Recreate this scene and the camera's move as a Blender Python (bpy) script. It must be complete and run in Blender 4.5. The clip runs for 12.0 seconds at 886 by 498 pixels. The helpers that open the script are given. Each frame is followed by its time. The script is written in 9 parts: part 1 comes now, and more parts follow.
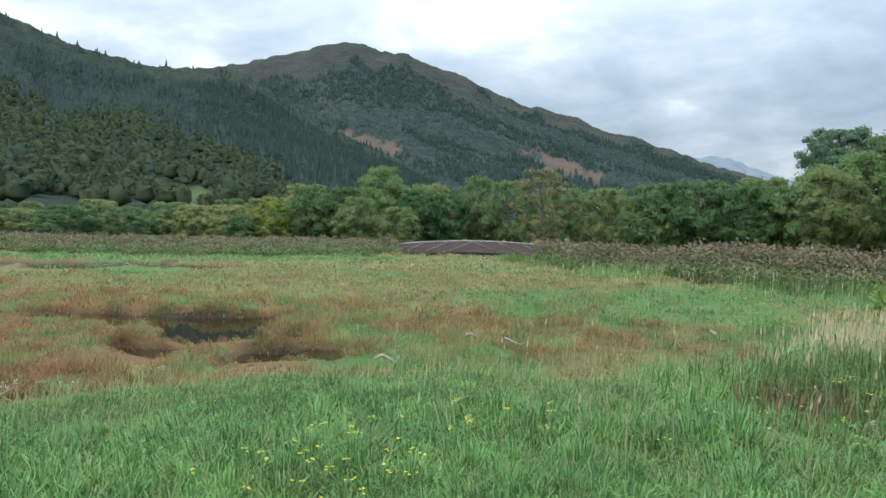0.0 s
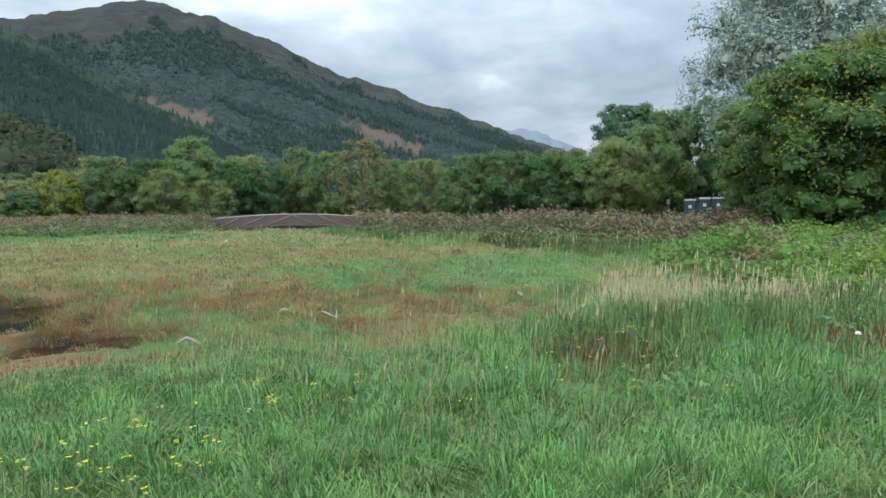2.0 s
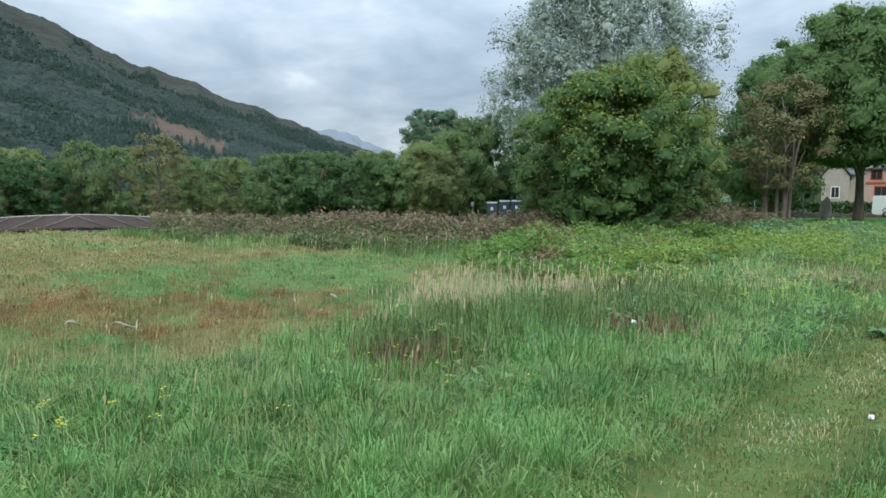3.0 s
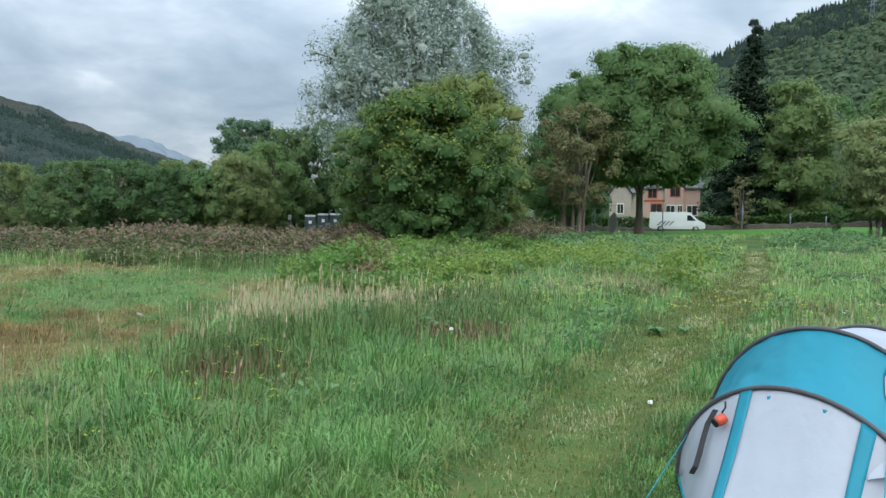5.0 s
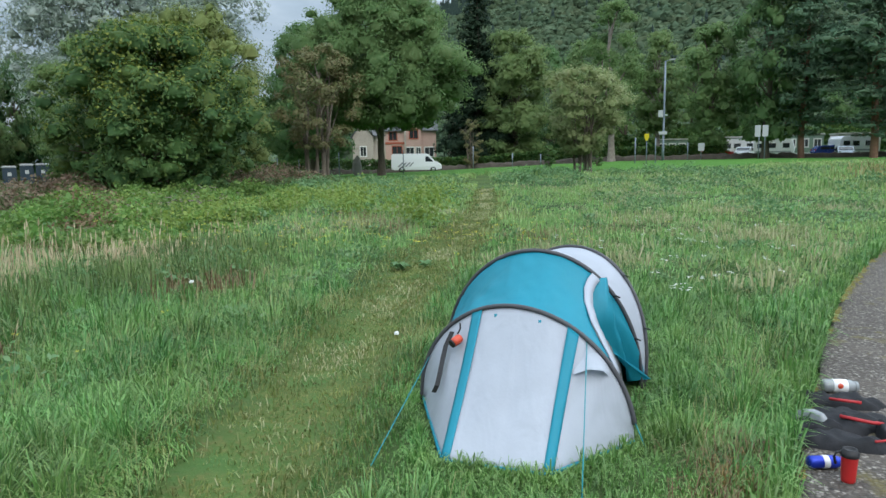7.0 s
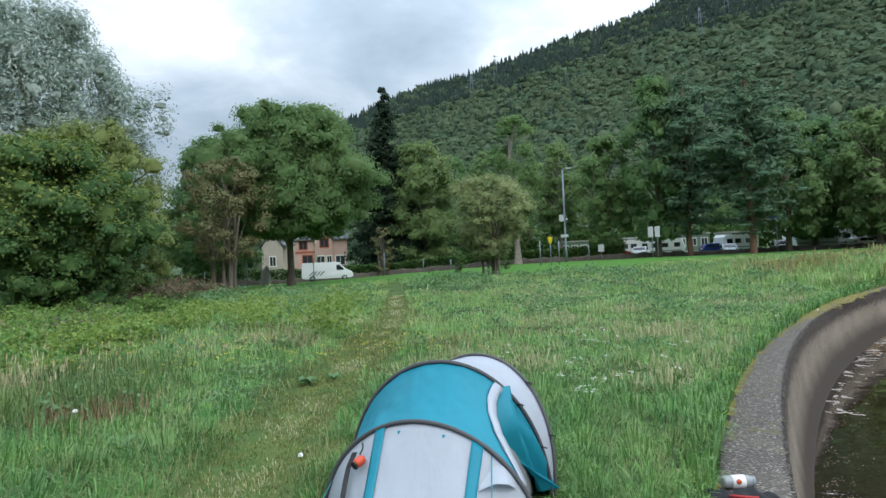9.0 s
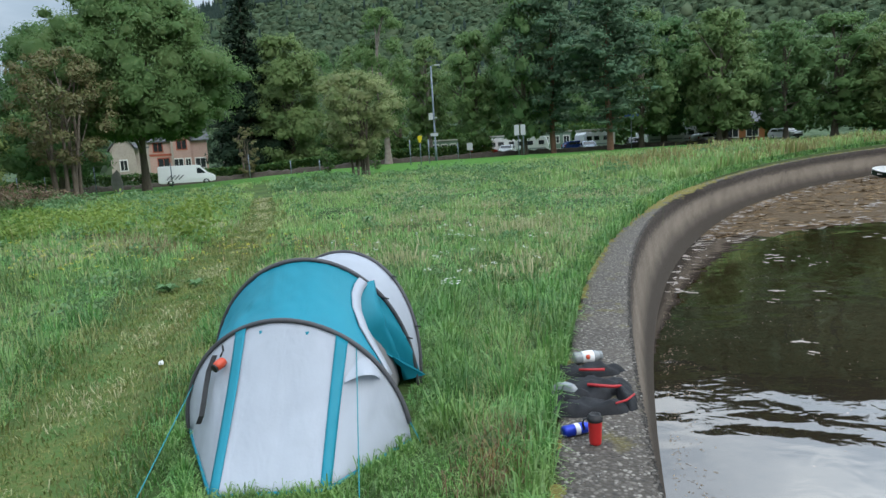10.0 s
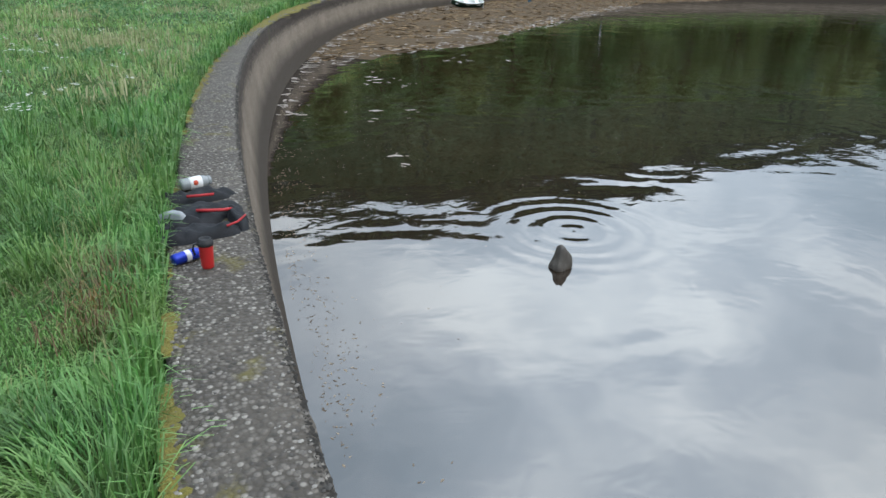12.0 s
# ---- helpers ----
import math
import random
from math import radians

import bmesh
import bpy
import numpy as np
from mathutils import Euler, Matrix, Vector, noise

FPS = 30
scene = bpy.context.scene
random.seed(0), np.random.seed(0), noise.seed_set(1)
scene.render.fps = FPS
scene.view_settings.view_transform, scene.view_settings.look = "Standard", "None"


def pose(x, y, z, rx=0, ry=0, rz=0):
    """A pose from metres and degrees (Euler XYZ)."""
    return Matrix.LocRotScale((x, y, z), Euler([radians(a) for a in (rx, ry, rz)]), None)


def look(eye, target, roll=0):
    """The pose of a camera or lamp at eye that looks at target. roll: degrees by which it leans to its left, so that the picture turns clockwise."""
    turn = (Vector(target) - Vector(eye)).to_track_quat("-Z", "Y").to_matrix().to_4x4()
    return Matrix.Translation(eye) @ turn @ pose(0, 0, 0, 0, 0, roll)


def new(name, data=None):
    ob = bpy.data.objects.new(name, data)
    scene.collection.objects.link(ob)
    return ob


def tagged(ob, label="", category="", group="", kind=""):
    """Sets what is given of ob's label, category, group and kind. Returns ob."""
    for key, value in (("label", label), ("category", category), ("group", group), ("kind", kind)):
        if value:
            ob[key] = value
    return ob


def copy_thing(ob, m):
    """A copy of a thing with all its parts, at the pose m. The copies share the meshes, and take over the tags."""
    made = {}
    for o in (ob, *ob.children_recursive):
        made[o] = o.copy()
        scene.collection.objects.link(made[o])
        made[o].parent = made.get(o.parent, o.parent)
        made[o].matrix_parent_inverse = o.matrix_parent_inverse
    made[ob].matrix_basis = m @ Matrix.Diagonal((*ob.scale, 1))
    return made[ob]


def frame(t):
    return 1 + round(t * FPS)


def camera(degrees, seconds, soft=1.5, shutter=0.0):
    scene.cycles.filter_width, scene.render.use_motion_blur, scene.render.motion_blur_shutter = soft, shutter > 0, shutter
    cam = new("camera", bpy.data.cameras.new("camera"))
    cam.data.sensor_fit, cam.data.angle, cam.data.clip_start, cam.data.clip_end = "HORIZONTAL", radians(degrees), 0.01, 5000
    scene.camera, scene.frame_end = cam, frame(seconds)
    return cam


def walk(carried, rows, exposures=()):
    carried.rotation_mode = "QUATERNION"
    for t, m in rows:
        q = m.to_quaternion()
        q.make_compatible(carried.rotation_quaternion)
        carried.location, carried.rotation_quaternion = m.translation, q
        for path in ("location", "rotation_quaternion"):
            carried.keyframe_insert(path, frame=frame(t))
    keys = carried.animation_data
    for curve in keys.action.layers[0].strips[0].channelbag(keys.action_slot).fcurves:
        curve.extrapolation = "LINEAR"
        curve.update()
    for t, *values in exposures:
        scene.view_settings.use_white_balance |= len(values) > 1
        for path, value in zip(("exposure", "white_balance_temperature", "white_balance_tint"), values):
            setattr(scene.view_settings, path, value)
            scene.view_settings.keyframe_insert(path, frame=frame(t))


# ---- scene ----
cam = camera(67.3, 12.0)
METRES, EYE, TILT, LEAN, TURN = 8.0, 1.5, 0.0, 0.0, 0.0
PATH = [
    (0, (-0.546, -0.329, 1.806), (-0.506, 1.67, 1.743), 0.8),
    (0.5, (-0.535, -0.318, 1.807), (-0.517, 1.681, 1.74), 0.4),
    (1, (-0.502, -0.282, 1.799), (-0.496, 1.717, 1.732), 0.0),
    (1.5, (-0.415, -0.229, 1.79), (-0.245, 1.762, 1.702), -0.4),
    (2, (-0.354, -0.2, 1.778), (0.205, 1.715, 1.633), -0.4),
    (2.5, (-0.36, -0.192, 1.79), (0.551, 1.58, 1.611), 0.8),
    (3, (-0.412, -0.227, 1.794), (0.659, 1.456, 1.651), 0.1),
    (3.5, (-0.422, -0.262, 1.787), (0.822, 1.304, 1.733), -0.9),
    (3.7, (-0.427, -0.276, 1.783), (0.876, 1.24, 1.736), -0.3),
    (5.3, (-0.557, -0.312, 1.789), (0.997, 0.938, 1.64), 1.3),
    (5.5, (-0.544, -0.301, 1.776), (1.067, 0.867, 1.571), 2.4),
    (6, (-0.56, -0.277, 1.776), (1.155, 0.716, 1.502), 2.1),
    (6.5, (-0.503, -0.301, 1.767), (1.263, 0.59, 1.473), 0.7),
    (7, (-0.492, -0.332, 1.755), (1.364, 0.363, 1.487), -0.9),
    (7.2, (-0.49, -0.365, 1.742), (1.399, 0.239, 1.462), -2.0),
    (8.8, (-0.458, -0.413, 1.81), (1.495, 0.02, 1.815), -2.6),
    (9, (-0.46, -0.426, 1.803), (1.49, 0.018, 1.843), -2.6),
    (9.5, (-0.415, -0.469, 1.758), (1.546, -0.093, 1.638), -2.9),
    (10, (-0.36, -0.48, 1.749), (1.619, -0.4, 1.472), -3.5),
    (10.5, (-0.321, -0.513, 1.743), (1.645, -0.631, 1.394), -0.7),
    (11, (-0.304, -0.551, 1.744), (1.614, -0.901, 1.301), -1.5),
    (11.5, (-0.307, -0.562, 1.713), (1.429, -1.298, 1.047), 0.2),
    (12, (-0.34, -0.548, 1.7), (1.241, -1.48, 0.906), 1.6),
]
walk(cam, [(t, look(eye, target, roll)) for t, eye, target, roll in PATH], exposures=[(0.0, 0.40), (3.5, 0.32), (7.0, 0.25), (9.0, 0.22), (12.0, 0.12)])

# ---- world, sun ----
SUN_ELEV, SUN_AZ = 50.0, 232.0   # degrees up, and clockwise from +y


def node(nt, kind, at=None, operation="", data_type="", blend_type="", attribute_name=""):
    n = nt.nodes.new(kind)
    if operation:
        n.operation = operation
    if data_type:
        n.data_type = data_type
    if blend_type:
        n.blend_type = blend_type
    if attribute_name:
        n.attribute_name = attribute_name
    for k, v in (at or {}).items():
        n.inputs[k].default_value = v
    return n


def ramp(nt, stops):
    n = nt.nodes.new("ShaderNodeValToRGB")
    els = n.color_ramp.elements
    while len(els) < len(stops):
        els.new(0.5)
    for e, (p, c) in zip(els, stops):
        e.position = p
        e.color = (*c, 1) if len(c) == 3 else c
    return n


def build_world():
    w = bpy.data.worlds.new("sky")
    scene.world = w
    w.use_nodes = True
    nt = w.node_tree
    nt.nodes.clear()
    out = node(nt, "ShaderNodeOutputWorld")
    sky = node(nt, "ShaderNodeTexSky")
    sky.sky_type, sky.sun_disc = "NISHITA", False
    sky.sun_elevation, sky.sun_rotation = radians(SUN_ELEV), radians(SUN_AZ)
    sky.air_density, sky.dust_density = 1.0, 2.0
    bg_sky = node(nt, "ShaderNodeBackground", {"Strength": 0.12})
    nt.links.new(sky.outputs[0], bg_sky.inputs["Color"])
    # a closed deck of cloud: large soft banks and finer billows, flattened towards the horizon
    co = node(nt, "ShaderNodeTexCoord")
    sep = node(nt, "ShaderNodeSeparateXYZ")
    nt.links.new(co.outputs["Generated"], sep.inputs[0])
    lift = node(nt, "ShaderNodeMath", {1: 0.22}, operation="ADD")
    zabs = node(nt, "ShaderNodeMath", operation="ABSOLUTE")
    nt.links.new(sep.outputs["Z"], zabs.inputs[0])
    nt.links.new(zabs.outputs[0], lift.inputs[0])
    dx = node(nt, "ShaderNodeMath", operation="DIVIDE")
    dy = node(nt, "ShaderNodeMath", operation="DIVIDE")
    for d, ax in ((dx, "X"), (dy, "Y")):
        nt.links.new(sep.outputs[ax], d.inputs[0])
        nt.links.new(lift.outputs[0], d.inputs[1])
    comb = node(nt, "ShaderNodeCombineXYZ", {"Z": 0.35})
    nt.links.new(dx.outputs[0], comb.inputs["X"])
    nt.links.new(dy.outputs[0], comb.inputs["Y"])
    big = node(nt, "ShaderNodeTexNoise", {"Scale": 0.75, "Detail": 5.0, "Roughness": 0.5, "Distortion": 0.35})
    fine = node(nt, "ShaderNodeTexNoise", {"Scale": 2.6, "Detail": 6.0, "Roughness": 0.55, "Distortion": 0.25})
    for n in (big, fine):
        nt.links.new(comb.outputs[0], n.inputs["Vector"])
    mix = node(nt, "ShaderNodeMath", {1: 0.38}, operation="MULTIPLY")
    nt.links.new(fine.outputs["Fac"], mix.inputs[0])
    add = node(nt, "ShaderNodeMath", {1: 0.62, 2: 0.0}, operation="MULTIPLY_ADD")
    nt.links.new(big.outputs["Fac"], add.inputs[0])
    nt.links.new(mix.outputs[0], add.inputs[2])
    cr = ramp(nt, [(0.36, (0.27, 0.355, 0.44)), (0.45, (0.375, 0.47, 0.565)), (0.53, (0.52, 0.61, 0.705)), (0.62, (0.84, 0.92, 0.98))])
    nt.links.new(add.outputs[0], cr.inputs[0])
    bg_cloud = node(nt, "ShaderNodeBackground", {"Strength": 1.0})
    nt.links.new(cr.outputs[0], bg_cloud.inputs["Color"])
    # an overcast sky grows brighter towards the zenith
    rise = node(nt, "ShaderNodeMath", {1: 2.6, 2: 0.56}, operation="MULTIPLY_ADD")
    nt.links.new(zabs.outputs[0], rise.inputs[0])
    # and round the veiled sun
    a, e = radians(SUN_AZ), radians(SUN_ELEV)
    near = node(nt, "ShaderNodeVectorMath", {1: (math.sin(a) * math.cos(e), math.cos(a) * math.cos(e), math.sin(e))}, operation="DOT_PRODUCT")
    nt.links.new(co.outputs["Generated"], near.inputs[0])
    pos = node(nt, "ShaderNodeMath", {1: 0.0}, operation="MAXIMUM")
    nt.links.new(near.outputs["Value"], pos.inputs[0])
    sharp = node(nt, "ShaderNodeMath", {1: 5.0}, operation="POWER")
    nt.links.new(pos.outputs[0], sharp.inputs[0])
    up = node(nt, "ShaderNodeMath", {1: 0.5}, operation="MULTIPLY_ADD")
    nt.links.new(sharp.outputs[0], up.inputs[0])
    nt.links.new(rise.outputs[0], up.inputs[2])
    # the cloud thins over the water, to the south-east
    a, e = radians(138.0), radians(31.0)
    thin = node(nt, "ShaderNodeVectorMath", {1: (math.sin(a) * math.cos(e), math.cos(a) * math.cos(e), math.sin(e))}, operation="DOT_PRODUCT")
    nt.links.new(co.outputs["Generated"], thin.inputs[0])
    side = node(nt, "ShaderNodeMath", {1: 0.0}, operation="MAXIMUM")
    nt.links.new(thin.outputs["Value"], side.inputs[0])
    soft_edge = node(nt, "ShaderNodeMath", {1: 8.0}, operation="POWER")
    nt.links.new(side.outputs[0], soft_edge.inputs[0])
    glow = node(nt, "ShaderNodeMath", {1: 2.3}, operation="MULTIPLY_ADD")
    nt.links.new(soft_edge.outputs[0], glow.inputs[0])
    nt.links.new(up.outputs[0], glow.inputs[2])
    nt.links.new(glow.outputs[0], bg_cloud.inputs["Strength"])
    both = node(nt, "ShaderNodeMixShader", {"Fac": 0.88})
    nt.links.new(bg_sky.outputs[0], both.inputs[1])
    nt.links.new(bg_cloud.outputs[0], both.inputs[2])
    nt.links.new(both.outputs[0], out.inputs["Surface"])


build_world()
sun_data = bpy.data.lights.new("sun", "SUN")
sun_data.energy, sun_data.angle, sun_data.color = 1.5, radians(50), (1.0, 0.96, 0.9)
sun = new("sun", sun_data)
_a, _e = radians(SUN_AZ), radians(SUN_ELEV)
sun.matrix_world = look((0, 0, 60), Vector((0, 0, 60)) - Vector((math.sin(_a) * math.cos(_e), math.cos(_a) * math.cos(_e), math.sin(_e))))

# ---- the lie of the land ----
CX, CY, RW = -8.57, -66.79, 66.40       # the basin's quay wall: centre and radius of its water edge
WATER_Z = -1.50


def smooth(a, b, v):
    k = np.clip((np.asarray(v, float) - a) / (b - a), 0, 1)
    return k * k * (3 - 2 * k)


def hash_noise(x, y, scale, seed=0):
    """Value noise over the plan, 0 to 1."""
    x, y = np.asarray(x, float) / scale + 37.1 * seed, np.asarray(y, float) / scale + 11.7 * seed
    xi, yi = np.floor(x), np.floor(y)
    fx, fy = x - xi, y - yi
    fx, fy = fx * fx * (3 - 2 * fx), fy * fy * (3 - 2 * fy)

    def h(a, b):
        s = np.sin(a * 127.1 + b * 311.7 + seed * 74.7) * 43758.5453
        return s - np.floor(s)
    return (h(xi, yi) * (1 - fx) + h(xi + 1, yi) * fx) * (1 - fy) + (h(xi, yi + 1) * (1 - fx) + h(xi + 1, yi + 1) * fx) * fy


def swing(x, y, degrees=0.95):
    """A place turned clockwise round the walker."""
    k, dx, dy = radians(degrees), np.asarray(x, float) + 0.4, np.asarray(y, float) + 0.35
    return dx * math.cos(k) + dy * math.sin(k) - 0.4, dy * math.cos(k) - dx * math.sin(k) - 0.35


def wall_distance(x, y):
    return np.hypot(np.asarray(x) - CX, np.asarray(y) - CY) - RW


def wall_top(x):
    return 0.08 + 0.5 * smooth(24, 54, x)


def marsh_edge(x):
    x = np.asarray(x, float)
    return 7.7 + 0.95 * np.maximum(0, x - 3.5) + 0.55 * np.minimum(0, x + 2) + 0.7 * (hash_noise(x, x * 0, 2.3, 3) - 0.5)


def marsh(x, y):
    return smooth(-0.6, 2.2, np.asarray(y) - marsh_edge(x))


def rust_band(x, y):
    """The broad belt of rusty tussocks round the pools."""
    x, y = np.asarray(x, float), np.asarray(y, float)
    far = 19.0 - np.where(x < 0, 0.42 * x, 1.3 * x) + 2.4 * (hash_noise(x, y, 3.2, 86) - 0.5)
    return smooth(1.0, -2.4, y - far) * smooth(-0.4, 1.0, y - marsh_edge(x))


def marsh_rust(x, y):
    """How rust-brown the marsh is: drifts in the band, stray patches beyond."""
    x, y = np.asarray(x, float), np.asarray(y, float)
    patch = 0.55 * hash_noise(x, y, 2.1, 80) + 0.45 * hash_noise(x, y, 0.8, 81)
    band = rust_band(x, y)
    return np.maximum(band * smooth(0.37, 0.52, patch), 0.5 * (1 - band) * smooth(0.60, 0.70, patch) * smooth(34, 24, y) * smooth(7, 3, x))


def marsh_fawn(x, y):
    """How straw-coloured it is elsewhere, most of all far out."""
    x, y = np.asarray(x, float), np.asarray(y, float)
    out = smooth(17, 23, y) * smooth(9, 3, x) * (1 - smooth(38, 44, y) * smooth(0, -8, x)) + 0.55 * rust_band(x, y)
    patch = 0.6 * hash_noise(x, y, 4.2, 84) + 0.4 * hash_noise(x, y, 1.3, 85)
    return smooth(0.44, 0.60, patch + 0.30 * out - 0.14)


PATH_LINE = [(-4.0, -0.3), (-1.0, 0.2), (0.6, 1.05), (2.5, 2.05), (4.97, 2.7), (8.7, 3.62), (14, 4.7), (20.4, 6.0), (32, 9.5), (46, 14)]


def to_path(x, y):
    """Distance from the middle of the trodden path."""
    x, y = np.asarray(x, float), np.asarray(y, float)
    best = np.full(np.broadcast(x, y).shape, 1e9)
    for (ax, ay), (bx, by) in zip(PATH_LINE, PATH_LINE[1:]):
        ux, uy = bx - ax, by - ay
        k = np.clip(((x - ax) * ux + (y - ay) * uy) / (ux * ux + uy * uy), 0, 1)
        best = np.minimum(best, np.hypot(x - ax - k * ux, y - ay - k * uy))
    return best


def path_mask(x, y):
    wob = 0.16 * (hash_noise(x, y, 1.1, 5) - 0.5)
    return 1 - smooth(0.30, 0.62, to_path(x, y) + wob)


def lawn(x, y):
    x, y = np.asarray(x, float), np.asarray(y, float)
    return smooth(0, 3.0, x - 45 - 0.95 * np.maximum(0, -y + 2) - 2.5 * (hash_noise(x, y, 4, 8) - 0.5)) * smooth(-34, -30, y) * (1 - smooth(46, 52, y))


POOLS = [(-6.6, 15.4, 2.2, 1.5), (-5.0, 13.7, 1.7, 1.0), (-3.1, 11.2, 0.95, 0.95), (-5.8, 11.7, 0.75, 0.45), (-6.2, 8.4, 1.4, 0.42), (-9.6, 16.5, 1.2, 0.4), (-9.5, 11.5, 0.8, 0.35), (-26, 36, 12.0, 2.4), (-40, 33, 10, 1.2)]


def pools(x, y):
    x, y = np.asarray(x, float), np.asarray(y, float)
    x, y = swing(x, y, -0.95)
    p = np.zeros(np.broadcast(x, y).shape)
    w = 0.75 * (hash_noise(x, y, 0.8, 12) - 0.5)
    for a, b, rx, ry in POOLS:
        p = np.maximum(p, 1 - smooth(0.75, 1.25, np.hypot((x - a) / rx, (y - b) / ry) + w))
    return p


def stream(x, y):
    """The burn that runs under the footbridge."""
    x, y = swing(x, y, -0.95)
    return smooth(4.5, 1.5, np.abs(np.asarray(y, float) - 57.5)) * smooth(-5.5, -3.0, x) * smooth(10.0, 7.0, x)


def shore_line(y):
    return np.interp(-np.asarray(y, float), [0, 8.8, 15.5, 30, 51, 86, 120], [20.5, 22, 24.5, 35, 49, 58, 60])


def bed(x, y):
    d = (np.asarray(x, float) - shore_line(y)) * 0.8
    return WATER_Z + np.clip(0.032 * d, -0.6, 0.42) + 0.09 * (hash_noise(x, y, 3.1, 4) - 0.5) + 0.05 * (hash_noise(x, y, 1.1, 6) - 0.5)


def land(x, y):
    x, y = np.asarray(x, float), np.asarray(y, float)
    z = -0.42 * marsh(x, y) * (1 - smooth(40, 70, x))
    z = z + 1.2 * smooth(14, 72, x) * smooth(42, 2, y)
    z = z + (0.10 * (hash_noise(x, y, 1.9, 1) - 0.5) + 0.15 * (hash_noise(x, y, 0.85, 10) - 0.5) + 0.12 * (hash_noise(x, y, 2.7, 11) - 0.5)) * (1 - path_mask(x, y)) * smooth(0.4, 3, wall_distance(x, y))
    z = z - 0.05 * path_mask(x, y)
    z = z - 0.45 * stream(x, y)
    wet = pools(x, y)
    z = z - 0.34 * wet + 0.34 * marsh(x, y) * (1 - wet) * (0.7 * hash_noise(x, y, 0.75, 2) + 0.5 * hash_noise(x, y, 1.7, 9) - 0.6)
    return z


def ground_z(x, y):
    return np.where(wall_distance(x, y) > 0.25, land(x, y), bed(x, y))


# ---- mesh helpers ----
def mesh_arrays(name, verts, faces, uv=None, smooth_shade=False, normals=None):
    """A mesh from an (n, 3) array and an (m, k) array of faces of one size."""
    verts, faces = np.asarray(verts, np.float32).reshape(-1, 3), np.asarray(faces, np.int32)
    me = bpy.data.meshes.new(name)
    m, k = faces.shape
    me.vertices.add(len(verts))
    me.vertices.foreach_set("co", verts.ravel())
    me.loops.add(m * k)
    me.loops.foreach_set("vertex_index", faces.ravel())
    me.polygons.add(m)
    me.polygons.foreach_set("loop_start", np.arange(m, dtype=np.int32) * k)
    if uv is not None:
        layer = me.uv_layers.new(name="UVMap")
        layer.data.foreach_set("uv", np.asarray(uv, np.float32)[faces.ravel()].ravel())
    me.update(calc_edges=True)
    if smooth_shade:
        me.polygons.foreach_set("use_smooth", np.ones(m, bool))
    if normals is not None:
        me.polygons.foreach_set("use_smooth", np.ones(m, bool))
        me.normals_split_custom_set_from_vertices(np.asarray(normals, np.float32).reshape(-1, 3))
    return me


def thing(name, label, category, at=(0, 0, 0), group="", kind="", turn=0.0):
    """An empty top-level thing that parents its parts."""
    ob = new(name)
    ob.empty_display_size = 0.1
    ob.matrix_world = pose(*at, 0, 0, turn)
    return tagged(ob, label, category, group, kind)


def part_mesh(name, me, material, parent=None, label=""):
    ob = new(name, me)
    if material:
        me.materials.append(material)
    if parent:
        ob.parent = parent
    if label:
        tagged(ob, label)
    return ob


def part(name, bm, material, parent=None, label="", smooth_shade=False):
    me = bpy.data.meshes.new(name)
    bm.to_mesh(me)
    bm.free()
    if smooth_shade:
        me.polygons.foreach_set("use_smooth", np.ones(len(me.polygons), bool))
    return part_mesh(name, me, material, parent, label)


def box(bm, x0, y0, z0, x1, y1, z1, bevel=0.0):
    r = bmesh.ops.create_cube(bm, size=1.0)
    bmesh.ops.scale(bm, vec=(x1 - x0, y1 - y0, z1 - z0), verts=r["verts"])
    bmesh.ops.translate(bm, vec=((x0 + x1) / 2, (y0 + y1) / 2, (z0 + z1) / 2), verts=r["verts"])
    if bevel:
        es = list({e for v in r["verts"] for e in v.link_edges})
        bmesh.ops.bevel(bm, geom=es, offset=bevel, segments=2, affect="EDGES")


def box_bm(*a, bevel=0.0):
    bm = bmesh.new()
    box(bm, *a, bevel=bevel)
    return bm


def tube_arrays(points, radii, sides=6):
    """Vertices and quads of a tube along points."""
    pts = np.asarray(points, float)
    rad = np.broadcast_to(np.asarray(radii, float), (len(pts),))
    tan = np.gradient(pts, axis=0)
    tan /= np.maximum(np.linalg.norm(tan, axis=1, keepdims=True), 1e-9)
    ref = np.array([0.0, 0.0, 1.0]) if abs(tan[:, 2]).mean() < 0.8 else np.array([1.0, 0.0, 0.0])
    a = np.cross(tan, ref)
    a /= np.maximum(np.linalg.norm(a, axis=1, keepdims=True), 1e-9)
    b = np.cross(tan, a)
    ang = np.arange(sides) * 2 * np.pi / sides
    v = pts[:, None, :] + rad[:, None, None] * (np.cos(ang)[None, :, None] * a[:, None, :] + np.sin(ang)[None, :, None] * b[:, None, :])
    i, j = np.meshgrid(np.arange(len(pts) - 1), np.arange(sides), indexing="ij")
    f = np.stack([i * sides + j, i * sides + (j + 1) % sides, (i + 1) * sides + (j + 1) % sides, (i + 1) * sides + j], -1).reshape(-1, 4)
    return v.reshape(-1, 3), f


def join_arrays(pieces):
    vs, fs, n = [], [], 0
    for v, f in pieces:
        vs.append(np.asarray(v, float).reshape(-1, 3))
        fs.append(np.asarray(f) + n)
        n += len(vs[-1])
    return np.concatenate(vs), np.concatenate(fs)


